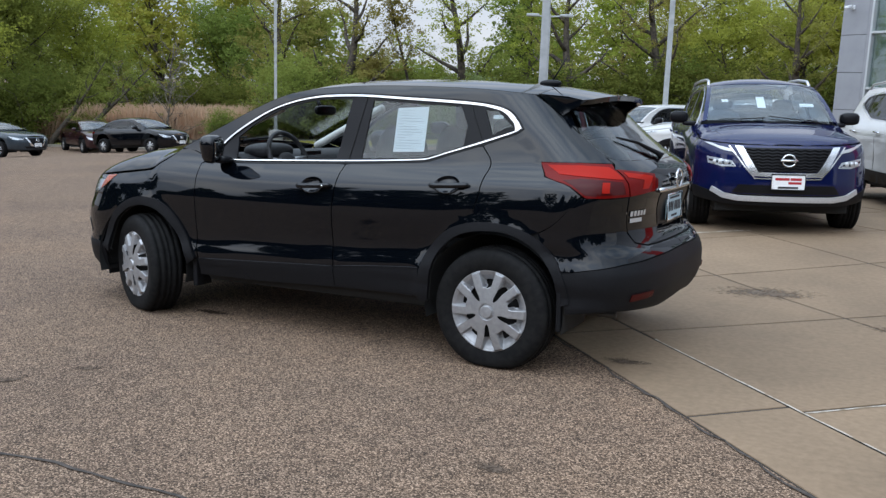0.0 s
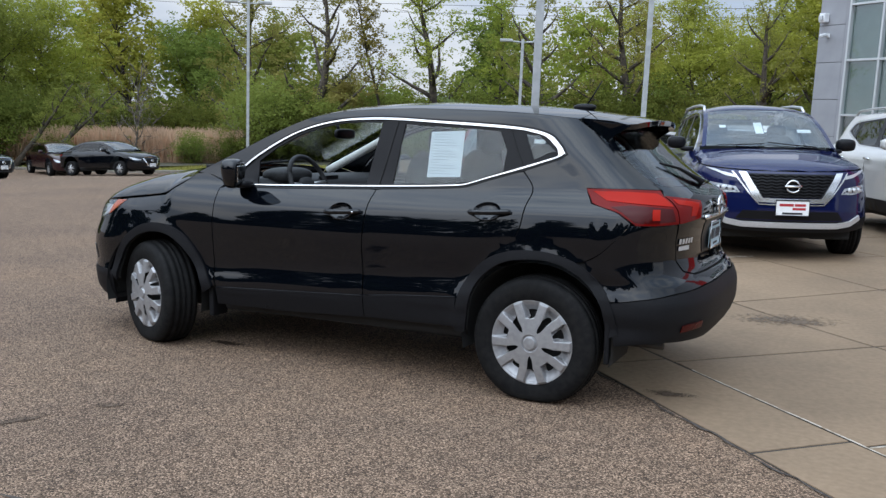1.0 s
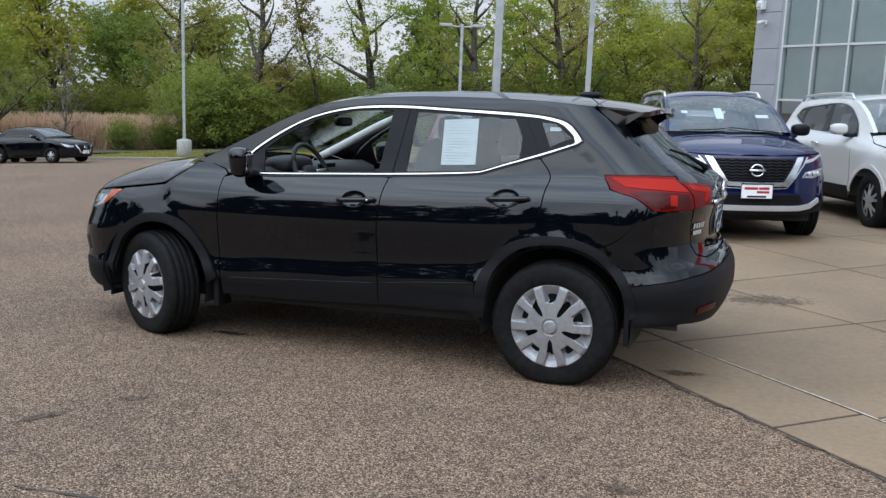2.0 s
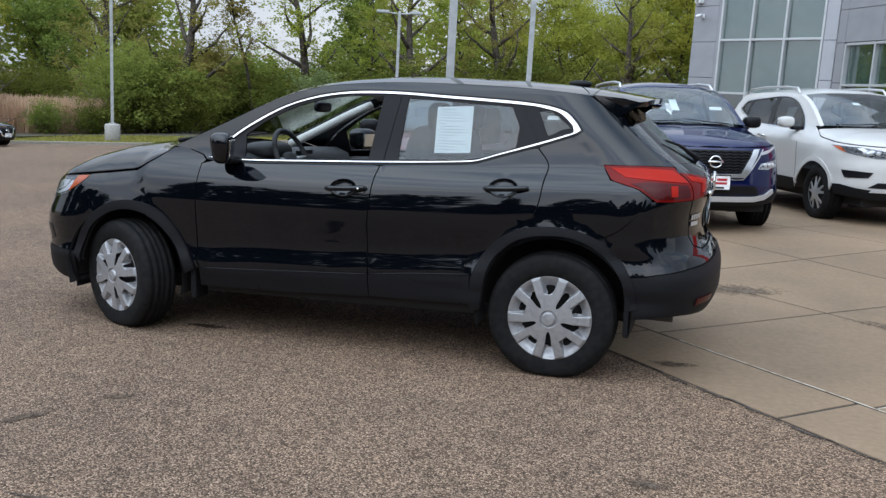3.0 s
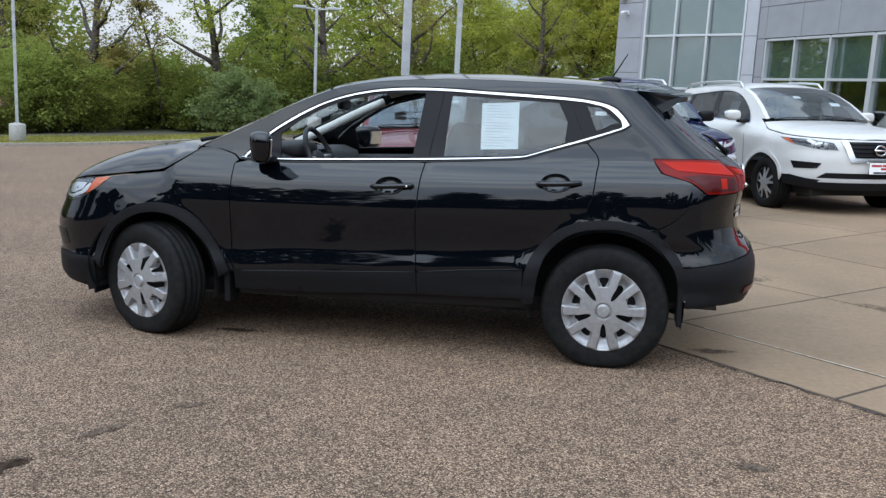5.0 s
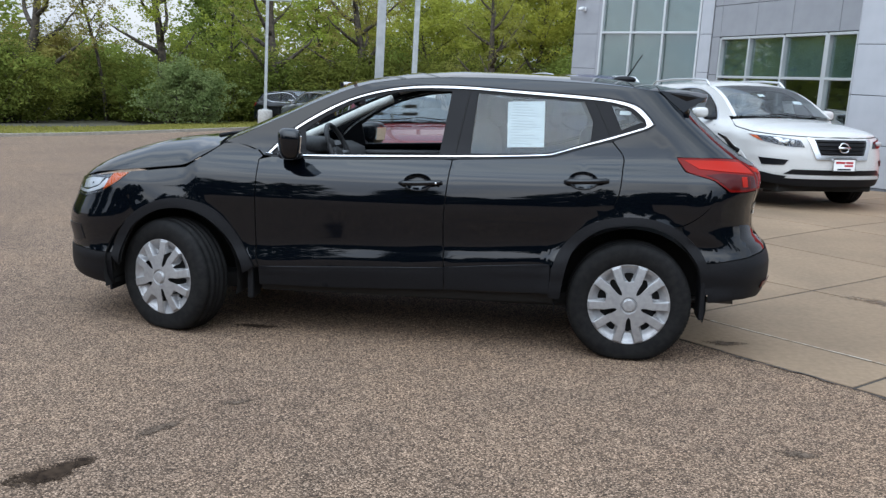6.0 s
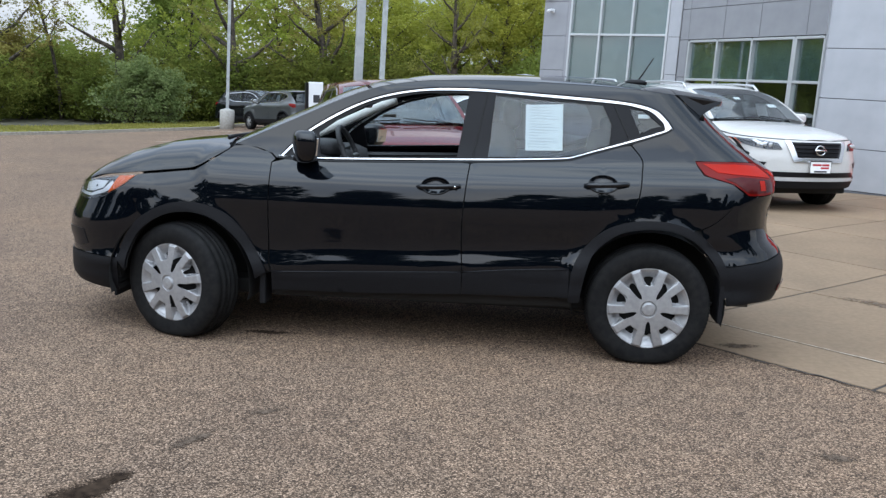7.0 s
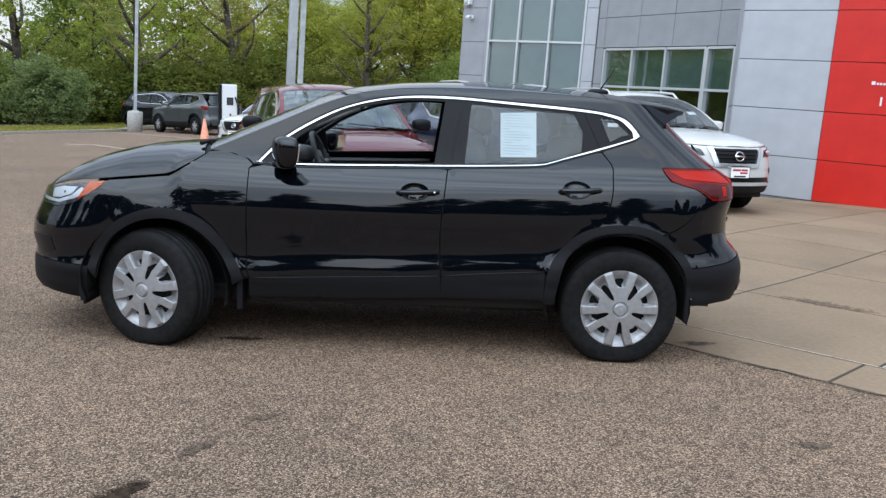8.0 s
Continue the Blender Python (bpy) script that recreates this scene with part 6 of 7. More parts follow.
        drl = [[(-1.78, .935), (-1.90, .925), ("f", .66, .905), ("f", .53, .875), ("f", .51, .845), ("f", .62, .865), (-1.95, .895)]]
    else:
        intake = [("f", 0, .50), ("f", .58, .50), ("f", .66, .43), ("f", 0, .43)]
        lamps = [[(-1.56, .93), (-1.78, .922), (-1.93, .915), ("f", .62, .90), ("f", .50, .88), ("f", .46, .80), ("f", .60, .80), (-1.95, .825), (-1.80, .86)]]
        drl = [[("f", .84, .66), ("f", .62, .64), ("f", .66, .56), ("f", .82, .55)]]
    put("intake", skin("intake", intake, M["trim_black"], .05, .004, .006, (), True), car)
    for pts in lamps:
        for sgn in (1, -1):
            h = empty("headlight")
            h.parent = car
            for nm, mt, lift in (("reflector", M["lamp_dark"] if face == "wide" else M["lamp_silver"], .004), ("lens", M["lens_clear"], .012)):
                me = skin(nm, pts, mt, .04, .003, lift)
                put(nm, me if sgn > 0 else mirrored(me), h)
            if not sedan:
                inner = shrink(B.on(pts), .022)
                me = shell("lamp_bezel", [inner], B.chart, M["trim_black"], .04, .002, .008)
                put("lamp_bezel", me if sgn > 0 else mirrored(me), h)
                ctr = np.mean(inner, axis=0)
                if face == "wide":
                    for nm, pts_, mt in (("amber_lens", [(-1.60, .922), (-1.72, .915), (-1.82, .855), (-1.76, .872)], M["lens_orange"]),
                                         ("light_strip", [(-1.90, .90), (-1.97, .865), ("f", .66, .845), ("f", .60, .875), ("f", .62, .89), ("f", .70, .862), (-1.99, .885), (-1.93, .91)], M["lamp_silver"])):
                        me = skin(nm, pts_, mt, .03, .002, .010)
                        put(nm, me if sgn > 0 else mirrored(me), h)
                for d in (-.07, .0, .07):
                    q = B.chart(ctr[0] + d, ctr[1])
                    ellipsoid("lamp_cell", (float(q[0]) - .008, float(q[1]) * sgn, float(q[2])), (.016, .026, .026), M["lamp_silver"], h, 2.6, 12, 8)
    for pts in drl:
        pair("fog_light" if face != "v" else "day_light", skin("fog_light", pts, M["lamp_silver"] if face == "v" else M["trim_black"], .03, .003, .008))
    if not sedan:
        lip = [("f", 0, .40), ("f", .55, .40), (-1.97, .42), (-1.80, .455), (-1.69, .45), (-1.70, .34), (-1.95, .315), ("f", .55, .295), ("f", 0, .295)]
        put("front_lip", skin("front_lip", lip, M["plastic"], .05, .006, .008, (), True), car)
        zz = .385
        skid = [("f", 0, zz), ("f", .46, zz), ("f", .60, zz + .02), ("f", .70, zz + .075), ("f", .715, zz + .03), ("f", .60, zz - .03), ("f", .46, zz - .05), ("f", 0, zz - .05)] if face == "v" else [("f", 0, zz + .03), ("f", .62, zz + .03), ("f", .64, zz), ("f", 0, zz)]
        put("skid_trim", skin("skid_trim", skid, M["skid_silver"] if face != "plain" else P, .04, .02, .02, (), True), car)
        pair("arch_trim", skin("arch_trim", HL["arch_f"] + HL["arch_f_in"][::-1], M["plastic"] if face != "wide" else P, .04, .015, .012))
        pair("arch_trim", skin("arch_trim", HL["arch_r"] + HL["arch_r_in"][::-1], M["plastic"] if face != "wide" else P, .04, .015, .012))
        pair("sill_trim", skin("sill_trim", [(-.79, .44), (.30, .45), (.89, .47), (.89, .31), (-.79, .29)], M["plastic"], .08, .012, .008))
        tl = [(1.66, 1.04), (1.80, 1.06), (1.95, 1.04), ("r", .70, 1.02), ("r", .70, .92), (1.93, .90), (1.80, .96)]
    else:
        tl = [(1.75, .86), (1.95, .88), ("r", .74, .90), ("r", .55, .90), ("r", .56, .78), ("r", .74, .74), (1.98, .76)]
    pair("tail_light", skin("tail_light", tl, M["lens_red"], .05, .004, .006))
    # rear end
    if sedan:
        put("rear_end", skin("rear_end", [("r", 0, .955), ("r", .655, .95), ("r", .655, .36), ("r", .5, .30), ("r", 0, .30)], P, st, .004, 0, (), True), car)
    else:
        put("tailgate", skin("tailgate", [("r", 0, 1.09), ("r", .66, 1.06), ("r", .675, .5), ("r", .6, .36), ("r", 0, .34)], P, st, .004, 0, (), True), car)
        put("rear_window", skin("rear_window", [("r", 0, 1.10), ("r", .62, 1.10), ("r", .58, 1.25), ("r", .50, 1.42), ("r", 0, 1.44)], M[glass], st, .004, 0, (), True), car)
    # roof and glass
    r1 = 1.44 if not sedan else .82
    xs = np.linspace(-.26, r1, 30)
    front_e = [(-.26 - .10 * (1 - t * t), t * float(B.ye(-.26))) for t in np.linspace(-1, 1, 13)]
    rl = front_e + [(x, float(B.ye(x))) for x in xs[1:]] + [(x, -float(B.ye(x))) for x in xs[:0:-1]]
    if not sedan:
        sp = [(1.60, .50), (1.72, .42), (1.80, .2), (1.82, 0), (1.80, -.2), (1.72, -.42), (1.60, -.50)]
        rl = front_e + [(x, float(B.ye(x))) for x in xs[1:]] + sp + [(x, -float(B.ye(x))) for x in xs[:0:-1]]
    put("roof", shell("roof", [rl], B.roof, P, st * 1.3, .01), car)
    cl = [(-1.02 - .11 * (1 - t * t), t * .62) for t in np.linspace(-1, 1, 13)] + [(-1.12 - .08 * (1 - t * t), t * .62) for t in np.linspace(1, -1, 13)]
    put("cowl", shell("cowl", [cl], lambda a, b: B.hood(a, b) - np.array([0, 0, .016]), M["plastic"], .06, .01), car)
    for y0, y1 in ((-.50, .02), (.06, .56)):
        wp = [B.roof(np.array(x), np.array(y)) + np.array([-.012, 0, .012]) for x, y in ((-1.10, y0), (-1.11, (y0 + y1) / 2), (-1.07, y1))]
        tube("wiper", wp, [.007, .007, .005], M["trim_black"], car, 6)
    wx = np.linspace(-1.03, -.30, 18)
    cowl = [(-1.03 - .11 * (1 - t * t), t * (float(B.ye(-1.03)) - .045)) for t in np.linspace(-1, 1, 13)]
    head = [(-.285 - .10 * (1 - t * t), t * (float(B.ye(-.30)) - .045)) for t in np.linspace(1, -1, 13)]
    put("windscreen", shell("windscreen", [cowl + [(x, float(B.ye(x)) - .045) for x in wx[1:-1]] + head + [(x, -float(B.ye(x)) + .045) for x in wx[-2:0:-1]]], B.roof, M["windscreen_glass"], .08, .004), car)
    for sgn in (1, -1):
        pil = [(x, float(B.ye(x)) * sgn) for x in wx] + [(-.26, float(B.ye(-.26)) * sgn), (-.285, (float(B.ye(-.285)) - .048) * sgn)] + [(x, (float(B.ye(x)) - .048) * sgn) for x in wx[-2::-1]]
        put("front_pillar", shell("front_pillar", [pil], B.roof, P, .05, .01), car)
        if sedan:
            x2 = np.linspace(.84, 1.66, 14)
            put("rear_pillar", shell("rear_pillar", [[(x, float(B.ye(x)) * sgn) for x in x2] + [(x, (float(B.ye(x)) - .07) * sgn) for x in x2[::-1]]], B.roof, P, .06, .01), car)
    if sedan:
        x2 = np.linspace(.86, 1.58, 12)
        put("rear_window", shell("rear_window", [[(x, float(B.ye(x)) - .075) for x in x2] + [(x, -float(B.ye(x)) + .075) for x in x2[::-1]]], B.roof, M["privacy_glass"], .08, .004), car)
        x3 = np.linspace(1.60, 2.08, 10)
        put("boot_lid", shell("boot_lid", [[(x, float(B.ye(x)) - .004) for x in x3] + [(x, -float(B.ye(x)) + .004) for x in x3[::-1]]], B.roof, P, .06, .01), car)
    K = Vector(k)
    S = lambda *p: tuple(a * b for a, b in zip(p, K))
    zm = 1.10 if not sedan else 1.0
    for sgn in (1, -1):
        mi = empty("wing_mirror")
        mi.parent = car
        ellipsoid("housing", S(-.62, -.96 * sgn, zm + .02), (.08, .11, .075), M["trim_black"] if face == "v" else P, mi, 3.0)
        ellipsoid("mirror_glass", S(-.56, -.96 * sgn, zm + .02), (.02, .10, .065), M["chrome"], mi, 3.5)
        ellipsoid("mirror_foot", S(-.64, -.83 * sgn, zm - .05), (.06, .09, .03), M["trim_black"], mi, 3.0)
    if rails:
        for sgn in (1, -1):
            pts = [(x, (float(B.ye(x)) - .02) * sgn, float(B.ze(x)) + dz + (.022 if face == "wide" and dz else 0)) for x, dz in ((-.18, .0), (-.08, .045), (.3, .05), (.9, .05), (1.32, .045), (1.45, .0))]
            tube("roof_rail", [S(*p) for p in pts], .018, M["alu_rail"], car, 8)
    # cabin and underbody
    zf = .55
    box("cabin_floor", S(-.95, -.66, .28), S(1.5, .66, zf), M["interior_dark"], car, .02)
    ellipsoid("dashboard", S(-.80, 0, .94 if not sedan else .90), S(.22, .66, .10), M["interior_dark"], car, 4.0)
    for y in (-.36, .36):
        se = empty("front_seat")
        se.parent = car
        ellipsoid("backrest", S(.12, y, .92 if not sedan else .80), S(.10, .24, .30), M["interior_dark"], se, 3.0)
        ellipsoid("headrest", S(.17, y, 1.26 if not sedan else 1.12), S(.05, .12, .075), M["interior_dark"], se, 3.0)
    ellipsoid("rear_seat", S(.98, 0, .92 if not sedan else .80), S(.12, .6, .28), M["interior_dark"], car, 4.0)
    box("underbody", S(-1.95, -.66, .21), S(1.95, .66, .32), M["dark"], car, .02)
    rw = .36 if not sedan else .31
    ty, rim, disc = wheel_set(rw, rw * .94, M[wheel])
    for x in (-1.3235, 1.3235):
        for sgn in (1, -1):
            put("wheel_well", well_mesh(rw * 1.15), car, Matrix.Translation((x * k[0], -.60 * k[1] * sgn - (.1 if sgn < 0 else -.1) * 0, rw * .96)) @ pose(0, 0, 0, 0, 0, 0 if sgn > 0 else 180))
            hub = empty("wheel")
            hub.parent = car
            hub.matrix_basis = pose(x * k[0], -.775 * k[1] * sgn, rw * .94, 0, 0, (steer if x < 0 else 0) + (0 if sgn > 0 else 180))
            put("tyre", ty, hub)
            put("rim", rim, hub, Matrix.Translation((0, -.085, 0)))
            put("wheel_disc", disc, hub, Matrix.Translation((0, -.045, 0)))
    B.k = np.array((1.0, 1.0, 1.0))
    return car


M["alu_rail"] = material("satin_roof_rail", (0.6, 0.61, 0.62), 0.3, 0.8)
blue = vehicle("car", "dark blue SUV with chrome V grille and silver lower trim", standing(1.25, 6.96, 109), (4.65, 1.84, 1.72), "blue_paint", face="v", rails=True)
white = vehicle("car", "white three-row SUV with chrome grille and roof rails", standing(3.59, 8.90, 111.5), (5.04, 1.96, 1.74), "white_paint", face="wide", rails=True)
red = vehicle("car", "dark red SUV parked beyond the black crossover", standing(-.98, 4.92, 108), (4.35, 1.80, 1.55), "red_paint", face="v", shell_step=.08)
silver = vehicle("car", "white hatchback parked by the charging post", standing(-3.9, 20.2, 62), (4.45, 1.80, 1.55), "white_paint", face="v", shell_step=.08)
white2 = vehicle("car", "white hatchback parked in the row behind the blue SUV", standing(-.6, 15.2, 12), (4.4, 1.80, 1.56), "white_paint", face="plain", shell_step=.08)
grey = vehicle("car", "dark grey crossover parked at the far kerb", standing(-9.3, 31.2, -46), (4.9, 1.91, 1.69), "grey_paint", face="plain", shell_step=.08)
black2 = vehicle("car", "black SUV parked at the far kerb", standing(-11.6, 35.4, 150), (4.8, 1.9, 1.75), "black_paint", face="plain", shell_step=.08)
sed1 = vehicle("car", "black sedan with light alloy wheels at the edge of the lot", standing(-26.2, 21.9, 182), (4.5, 1.74, 1.455), "black_paint", "sedan", shell_step=.07)
sed2 = vehicle("car", "dark maroon sedan at the edge of the lot", standing(-31.1, 23.4, 158), (4.64, 1.80, 1.45), "maroon_paint", "sedan", shell_step=.07)
sed3 = vehicle("car", "slate grey sedan at the edge of the lot", standing(-28.6, 16.6, 186), (4.9, 1.83, 1.45), "slate_paint", "sedan", shell_step=.07)
# stickers in the two nearest windscreens
for car, rowset in ((blue, ((-.52, -.36, 1.255, 1.29), (.02, .11, 1.24, 1.36), (.42, .49, 1.30, 1.33))), (white, ((-.45, -.30, 1.27, 1.31), (.05, .14, 1.36, 1.39)))):
    kx = Vector((4.65 / 4.365, 1.84 / 1.784, 1.72 / 1.582)) if car is blue else Vector((5.04 / 4.365, 1.96 / 1.784, 1.74 / 1.582))

    def on_screen(y, z):
        x = -.9
        for _ in range(30):
            x += (z - float(SUV_BODY.roof(x, y)[2])) * .8
        return (x * kx[0] + .02, y * kx[1], z * kx[2] - .01)
    bars("windscreen_sticker", [(a, b, c, d) for a, b, c, d in rowset], on_screen, M["paper"], car)

# sheets taped in side windows
for car, kx, span in ((white, Vector((5.04 / 4.365, 1.96 / 1.784, 1.74 / 1.582)), (-.28, -.05, 1.13, 1.31)), (grey, Vector((4.9 / 4.365, 1.91 / 1.784, 1.69 / 1.582)), (.55, .80, 1.15, 1.36))):
    for sgn in (1, -1):
        def in_side(a, b):
            p = SUV_BODY.chart(a, b)
            return (float(p[0]) * kx[0], -float(p[1]) * sgn * kx[1] - .012 * sgn, float(p[2]) * kx[2])
        bars("window_sheet", [span], in_side, M["paper"], car)

# ---- lamp posts, charging post, cone ----
M["galv"] = grain(material("painted_steel_post", (0.45, 0.47, 0.47), 0.5, 0.3), 8.0, (0.40, 0.42, 0.42), (0.50, 0.52, 0.52), 0.0, big=1.5, big_dark=.85)
M["footing"] = grain(material("concrete_footing", (0.55, 0.53, 0.49), 0.9), 14.0, (0.30, 0.285, 0.26), (0.40, 0.385, 0.355), .1)


def lamp_post(x, y, height, width, foot, heads, turn=0.0):
    z = float(level(x, y))
    lp = empty("lamp_post", Matrix.Translation((x, y, z)) @ pose(0, 0, 0, 0, 0, turn))
    tagged(lp, "tall square steel lamp post on a concrete footing", "lamp post", group="lot lamp posts")
    if foot:
        put("footing", lathe("footing", [(0, -.3), (foot / 2, -.3), (foot / 2, .80), (foot / 2 - .03, .84), (foot * .25, .86), (0, .86)], M["footing"], 24, "z"), lp)
    h = width / 2
    b = .86 if foot else 0
    bm = bmesh.new()
    box_bm(bm, (-h, -h, b), (h, h, height), .01)
    put("post", from_bm("post", bm, M["galv"]), lp)
    bm = bmesh.new()
    box_bm(bm, (-h * 1.9, -h * 1.9, b), (h * 1.9, h * 1.9, b + .03), .006)
    put("base_plate", from_bm("base_plate", bm, M["galv"]), lp)
    for s in heads:
        ar_ = tube("arm", [(0, 0, height - .12), (s * .75, 0, height - .08)], .035, M["galv"], lp)
        bm = bmesh.new()
        box_bm(bm, (s * .45 if s > 0 else s * 1.0, -.17, height - .12), (s * 1.0 if s > 0 else s * .45, .17, height + .0), .03)
        put("lamp_head", from_bm("lamp_head", bm, M["galv"]), ar_)
    return lp


lamp_post(-22.5, 26.2, 7.4, .12, .62, (1, -1), 35)
lamp_post(-12.1, 32.05, 5.6, .12, .62, (1, -1), 25)
lamp_post(-3.64, 20.6, 9.0, .14, .60, (1, -1), 20)
lamp_post(-1.86, 7.26, 9.0, .115, .60, (1, -1), 20)
ch = empty("charging_post", standing(-7.15, 27.4, 20))
tagged(ch, "white electric car charging post with black cable", "charger")
box("cabinet", (-.27, -.25, 0), (.27, .25, 1.95), M["white_plastic"], ch, .03)
box("side_panel", (-.36, -.26, .05), (-.271, .26, 1.93), M["trim_black"], ch, .01)
box("screen", (-.10, -.262, 1.20), (.14, -.251, 1.48), M["ink_dark"], ch, .004)
tube("cable", [(.20, -.27, 1.5), (.33, -.30, 1.1), (.30, -.32, .5), (.10, -.30, .35), (.02, -.27, .9)], .03, M["trim_black"], ch)
M["cone"] = grain(material("faded_orange_rubber", (0.72, 0.25, 0.13), 0.6), 10.0, (0.62, 0.2, 0.10), (0.78, 0.32, 0.2))
co_ = empty("traffic_cone", standing(-7.15, 23.85))
tagged(co_, "faded orange traffic cone", "cone")
put("cone_body", lathe("cone_body", [(.17, .035), (.15, .06), (.035, .74), (.0, .75)], M["cone"], 24, "z"), co_)
box("cone_base", (-.20, -.20, 0), (.20, .20, .035), M["cone"], co_, .01)

# ---- trees, shrubs, reeds ----
def leaf_material(name, dark, light):
    m = bpy.data.materials.new(name)
    m.use_nodes = True
    t = m.node_tree
    t.nodes.clear()
    gi = t.nodes.new("ShaderNodeNewGeometry")
    oi = t.nodes.new("ShaderNodeObjectInfo")
    r = t.nodes.new("ShaderNodeValToRGB")
    r.color_ramp.elements[0].color, r.color_ramp.elements[1].color = (*dark, 1), (*light, 1)
    tc = t.nodes.new("ShaderNodeTexCoord")
    clump = t.nodes.new("ShaderNodeTexNoise")
    clump.inputs["Scale"].default_value, clump.inputs["Detail"].default_value = .8, 2.0
    t.links.new(tc.outputs["Object"], clump.inputs["Vector"])
    mixed = t.nodes.new("ShaderNodeMath")
    mixed.operation = "MULTIPLY_ADD"
    mixed.inputs[1].default_value = .45
    spread = t.nodes.new("ShaderNodeMapRange")
    spread.inputs["From Min"].default_value, spread.inputs["From Max"].default_value = .3, .7
    spread.inputs["To Max"].default_value = .55
    t.links.new(clump.outputs["Fac"], spread.inputs["Value"])
    t.links.new(gi.outputs["Random Per Island"], mixed.inputs[0])
    t.links.new(spread.outputs["Result"], mixed.inputs[2])
    t.links.new(mixed.outputs[0], r.inputs["Fac"])
    hue = t.nodes.new("ShaderNodeHueSaturation")
    mr = t.nodes.new("ShaderNodeMapRange")
    mr.inputs["To Min"].default_value, mr.inputs["To Max"].default_value = .478, .515
    t.links.new(oi.outputs["Random"], mr.inputs["Value"])
    t.links.new(mr.outputs["Result"], hue.inputs["Hue"])
    t.links.new(r.outputs["Color"], hue.inputs["Color"])
    d = t.nodes.new("ShaderNodeBsdfDiffuse")
    tl = t.nodes.new("ShaderNodeBsdfTranslucent")
    mx = t.nodes.new("ShaderNodeMixShader")
    mx.inputs["Fac"].default_value = .5
    for n_ in (d, tl):
        t.links.new(hue.outputs["Color"], n_.inputs["Color"])
    t.links.new(d.outputs["BSDF"], mx.inputs[1])
    t.links.new(tl.outputs["BSDF"], mx.inputs[2])
    out = t.nodes.new("ShaderNodeOutputMaterial")
    t.links.new(mx.outputs["Shader"], out.inputs["Surface"])
    return m


M["leaf_fresh"] = leaf_material("fresh_green_leaves", (0.235, 0.275, 0.042), (0.45, 0.47, 0.098))
M["leaf_deep"] = leaf_material("deep_green_leaves", (0.145, 0.19, 0.043), (0.31, 0.355, 0.088))
M["leaf_olive"] = leaf_material("olive_green_leaves", (0.20, 0.195, 0.046), (0.375, 0.335, 0.105))
M["leaf_bright"] = leaf_material("bright_spring_leaves", (0.28, 0.312, 0.049), (0.475, 0.495, 0.112))
# darkened below natural leaf colour so that car paint mirrors a dark band
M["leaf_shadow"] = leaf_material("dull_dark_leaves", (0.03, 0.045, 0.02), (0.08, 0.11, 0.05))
# darker green, with the shade under the trees put into the leaf colour
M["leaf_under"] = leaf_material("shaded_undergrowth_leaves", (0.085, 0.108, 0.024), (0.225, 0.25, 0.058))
M["leaf_pale"] = leaf_material("pale_shrub_leaves", (0.08, 0.12, 0.035), (0.34, 0.39, 0.17))
M["bark"] = grain(material("grey_brown_bark", (0.08, 0.065, 0.05), 0.95), 6.0, (0.035, 0.028, 0.022), (0.10, 0.08, 0.06), .4, dist=.02)
M["twig_grey"] = grain(material("grey_twigs", (0.16, 0.14, 0.11), 0.95), 6.0, (0.10, 0.085, 0.07), (0.22, 0.19, 0.16))
M["reed"] = leaf_material("dry_tan_reeds", (0.46, 0.345, 0.215), (0.80, 0.63, 0.42))


def leaves(centres, size, seed, flat=.5):
    """Many small bent leaves, two triangles each, about the given points."""
    rng = np.random.default_rng(seed)
    c = np.asarray(centres, float)
    n = len(c)
    a = rng.normal(size=(n, 3))
    a[:, 2] *= flat
    a /= np.linalg.norm(a, axis=1)[:, None]
    b = np.cross(a, rng.normal(size=(n, 3)))
    b /= np.linalg.norm(b, axis=1)[:, None]
    s = size * rng.uniform(.6, 1.35, n)[:, None]
    lift = np.cross(a, b) * s * .18
    v = np.stack([c - a * s, c + b * s * .55 + lift, c + a * s, c - b * s * .55 + lift], 1).reshape(-1, 3)
    i = np.arange(n) * 4
    f = np.stack([np.stack([i, i + 1, i + 2], 1), np.stack([i, i + 2, i + 3], 1)], 1).reshape(-1, 3)
    return v, f


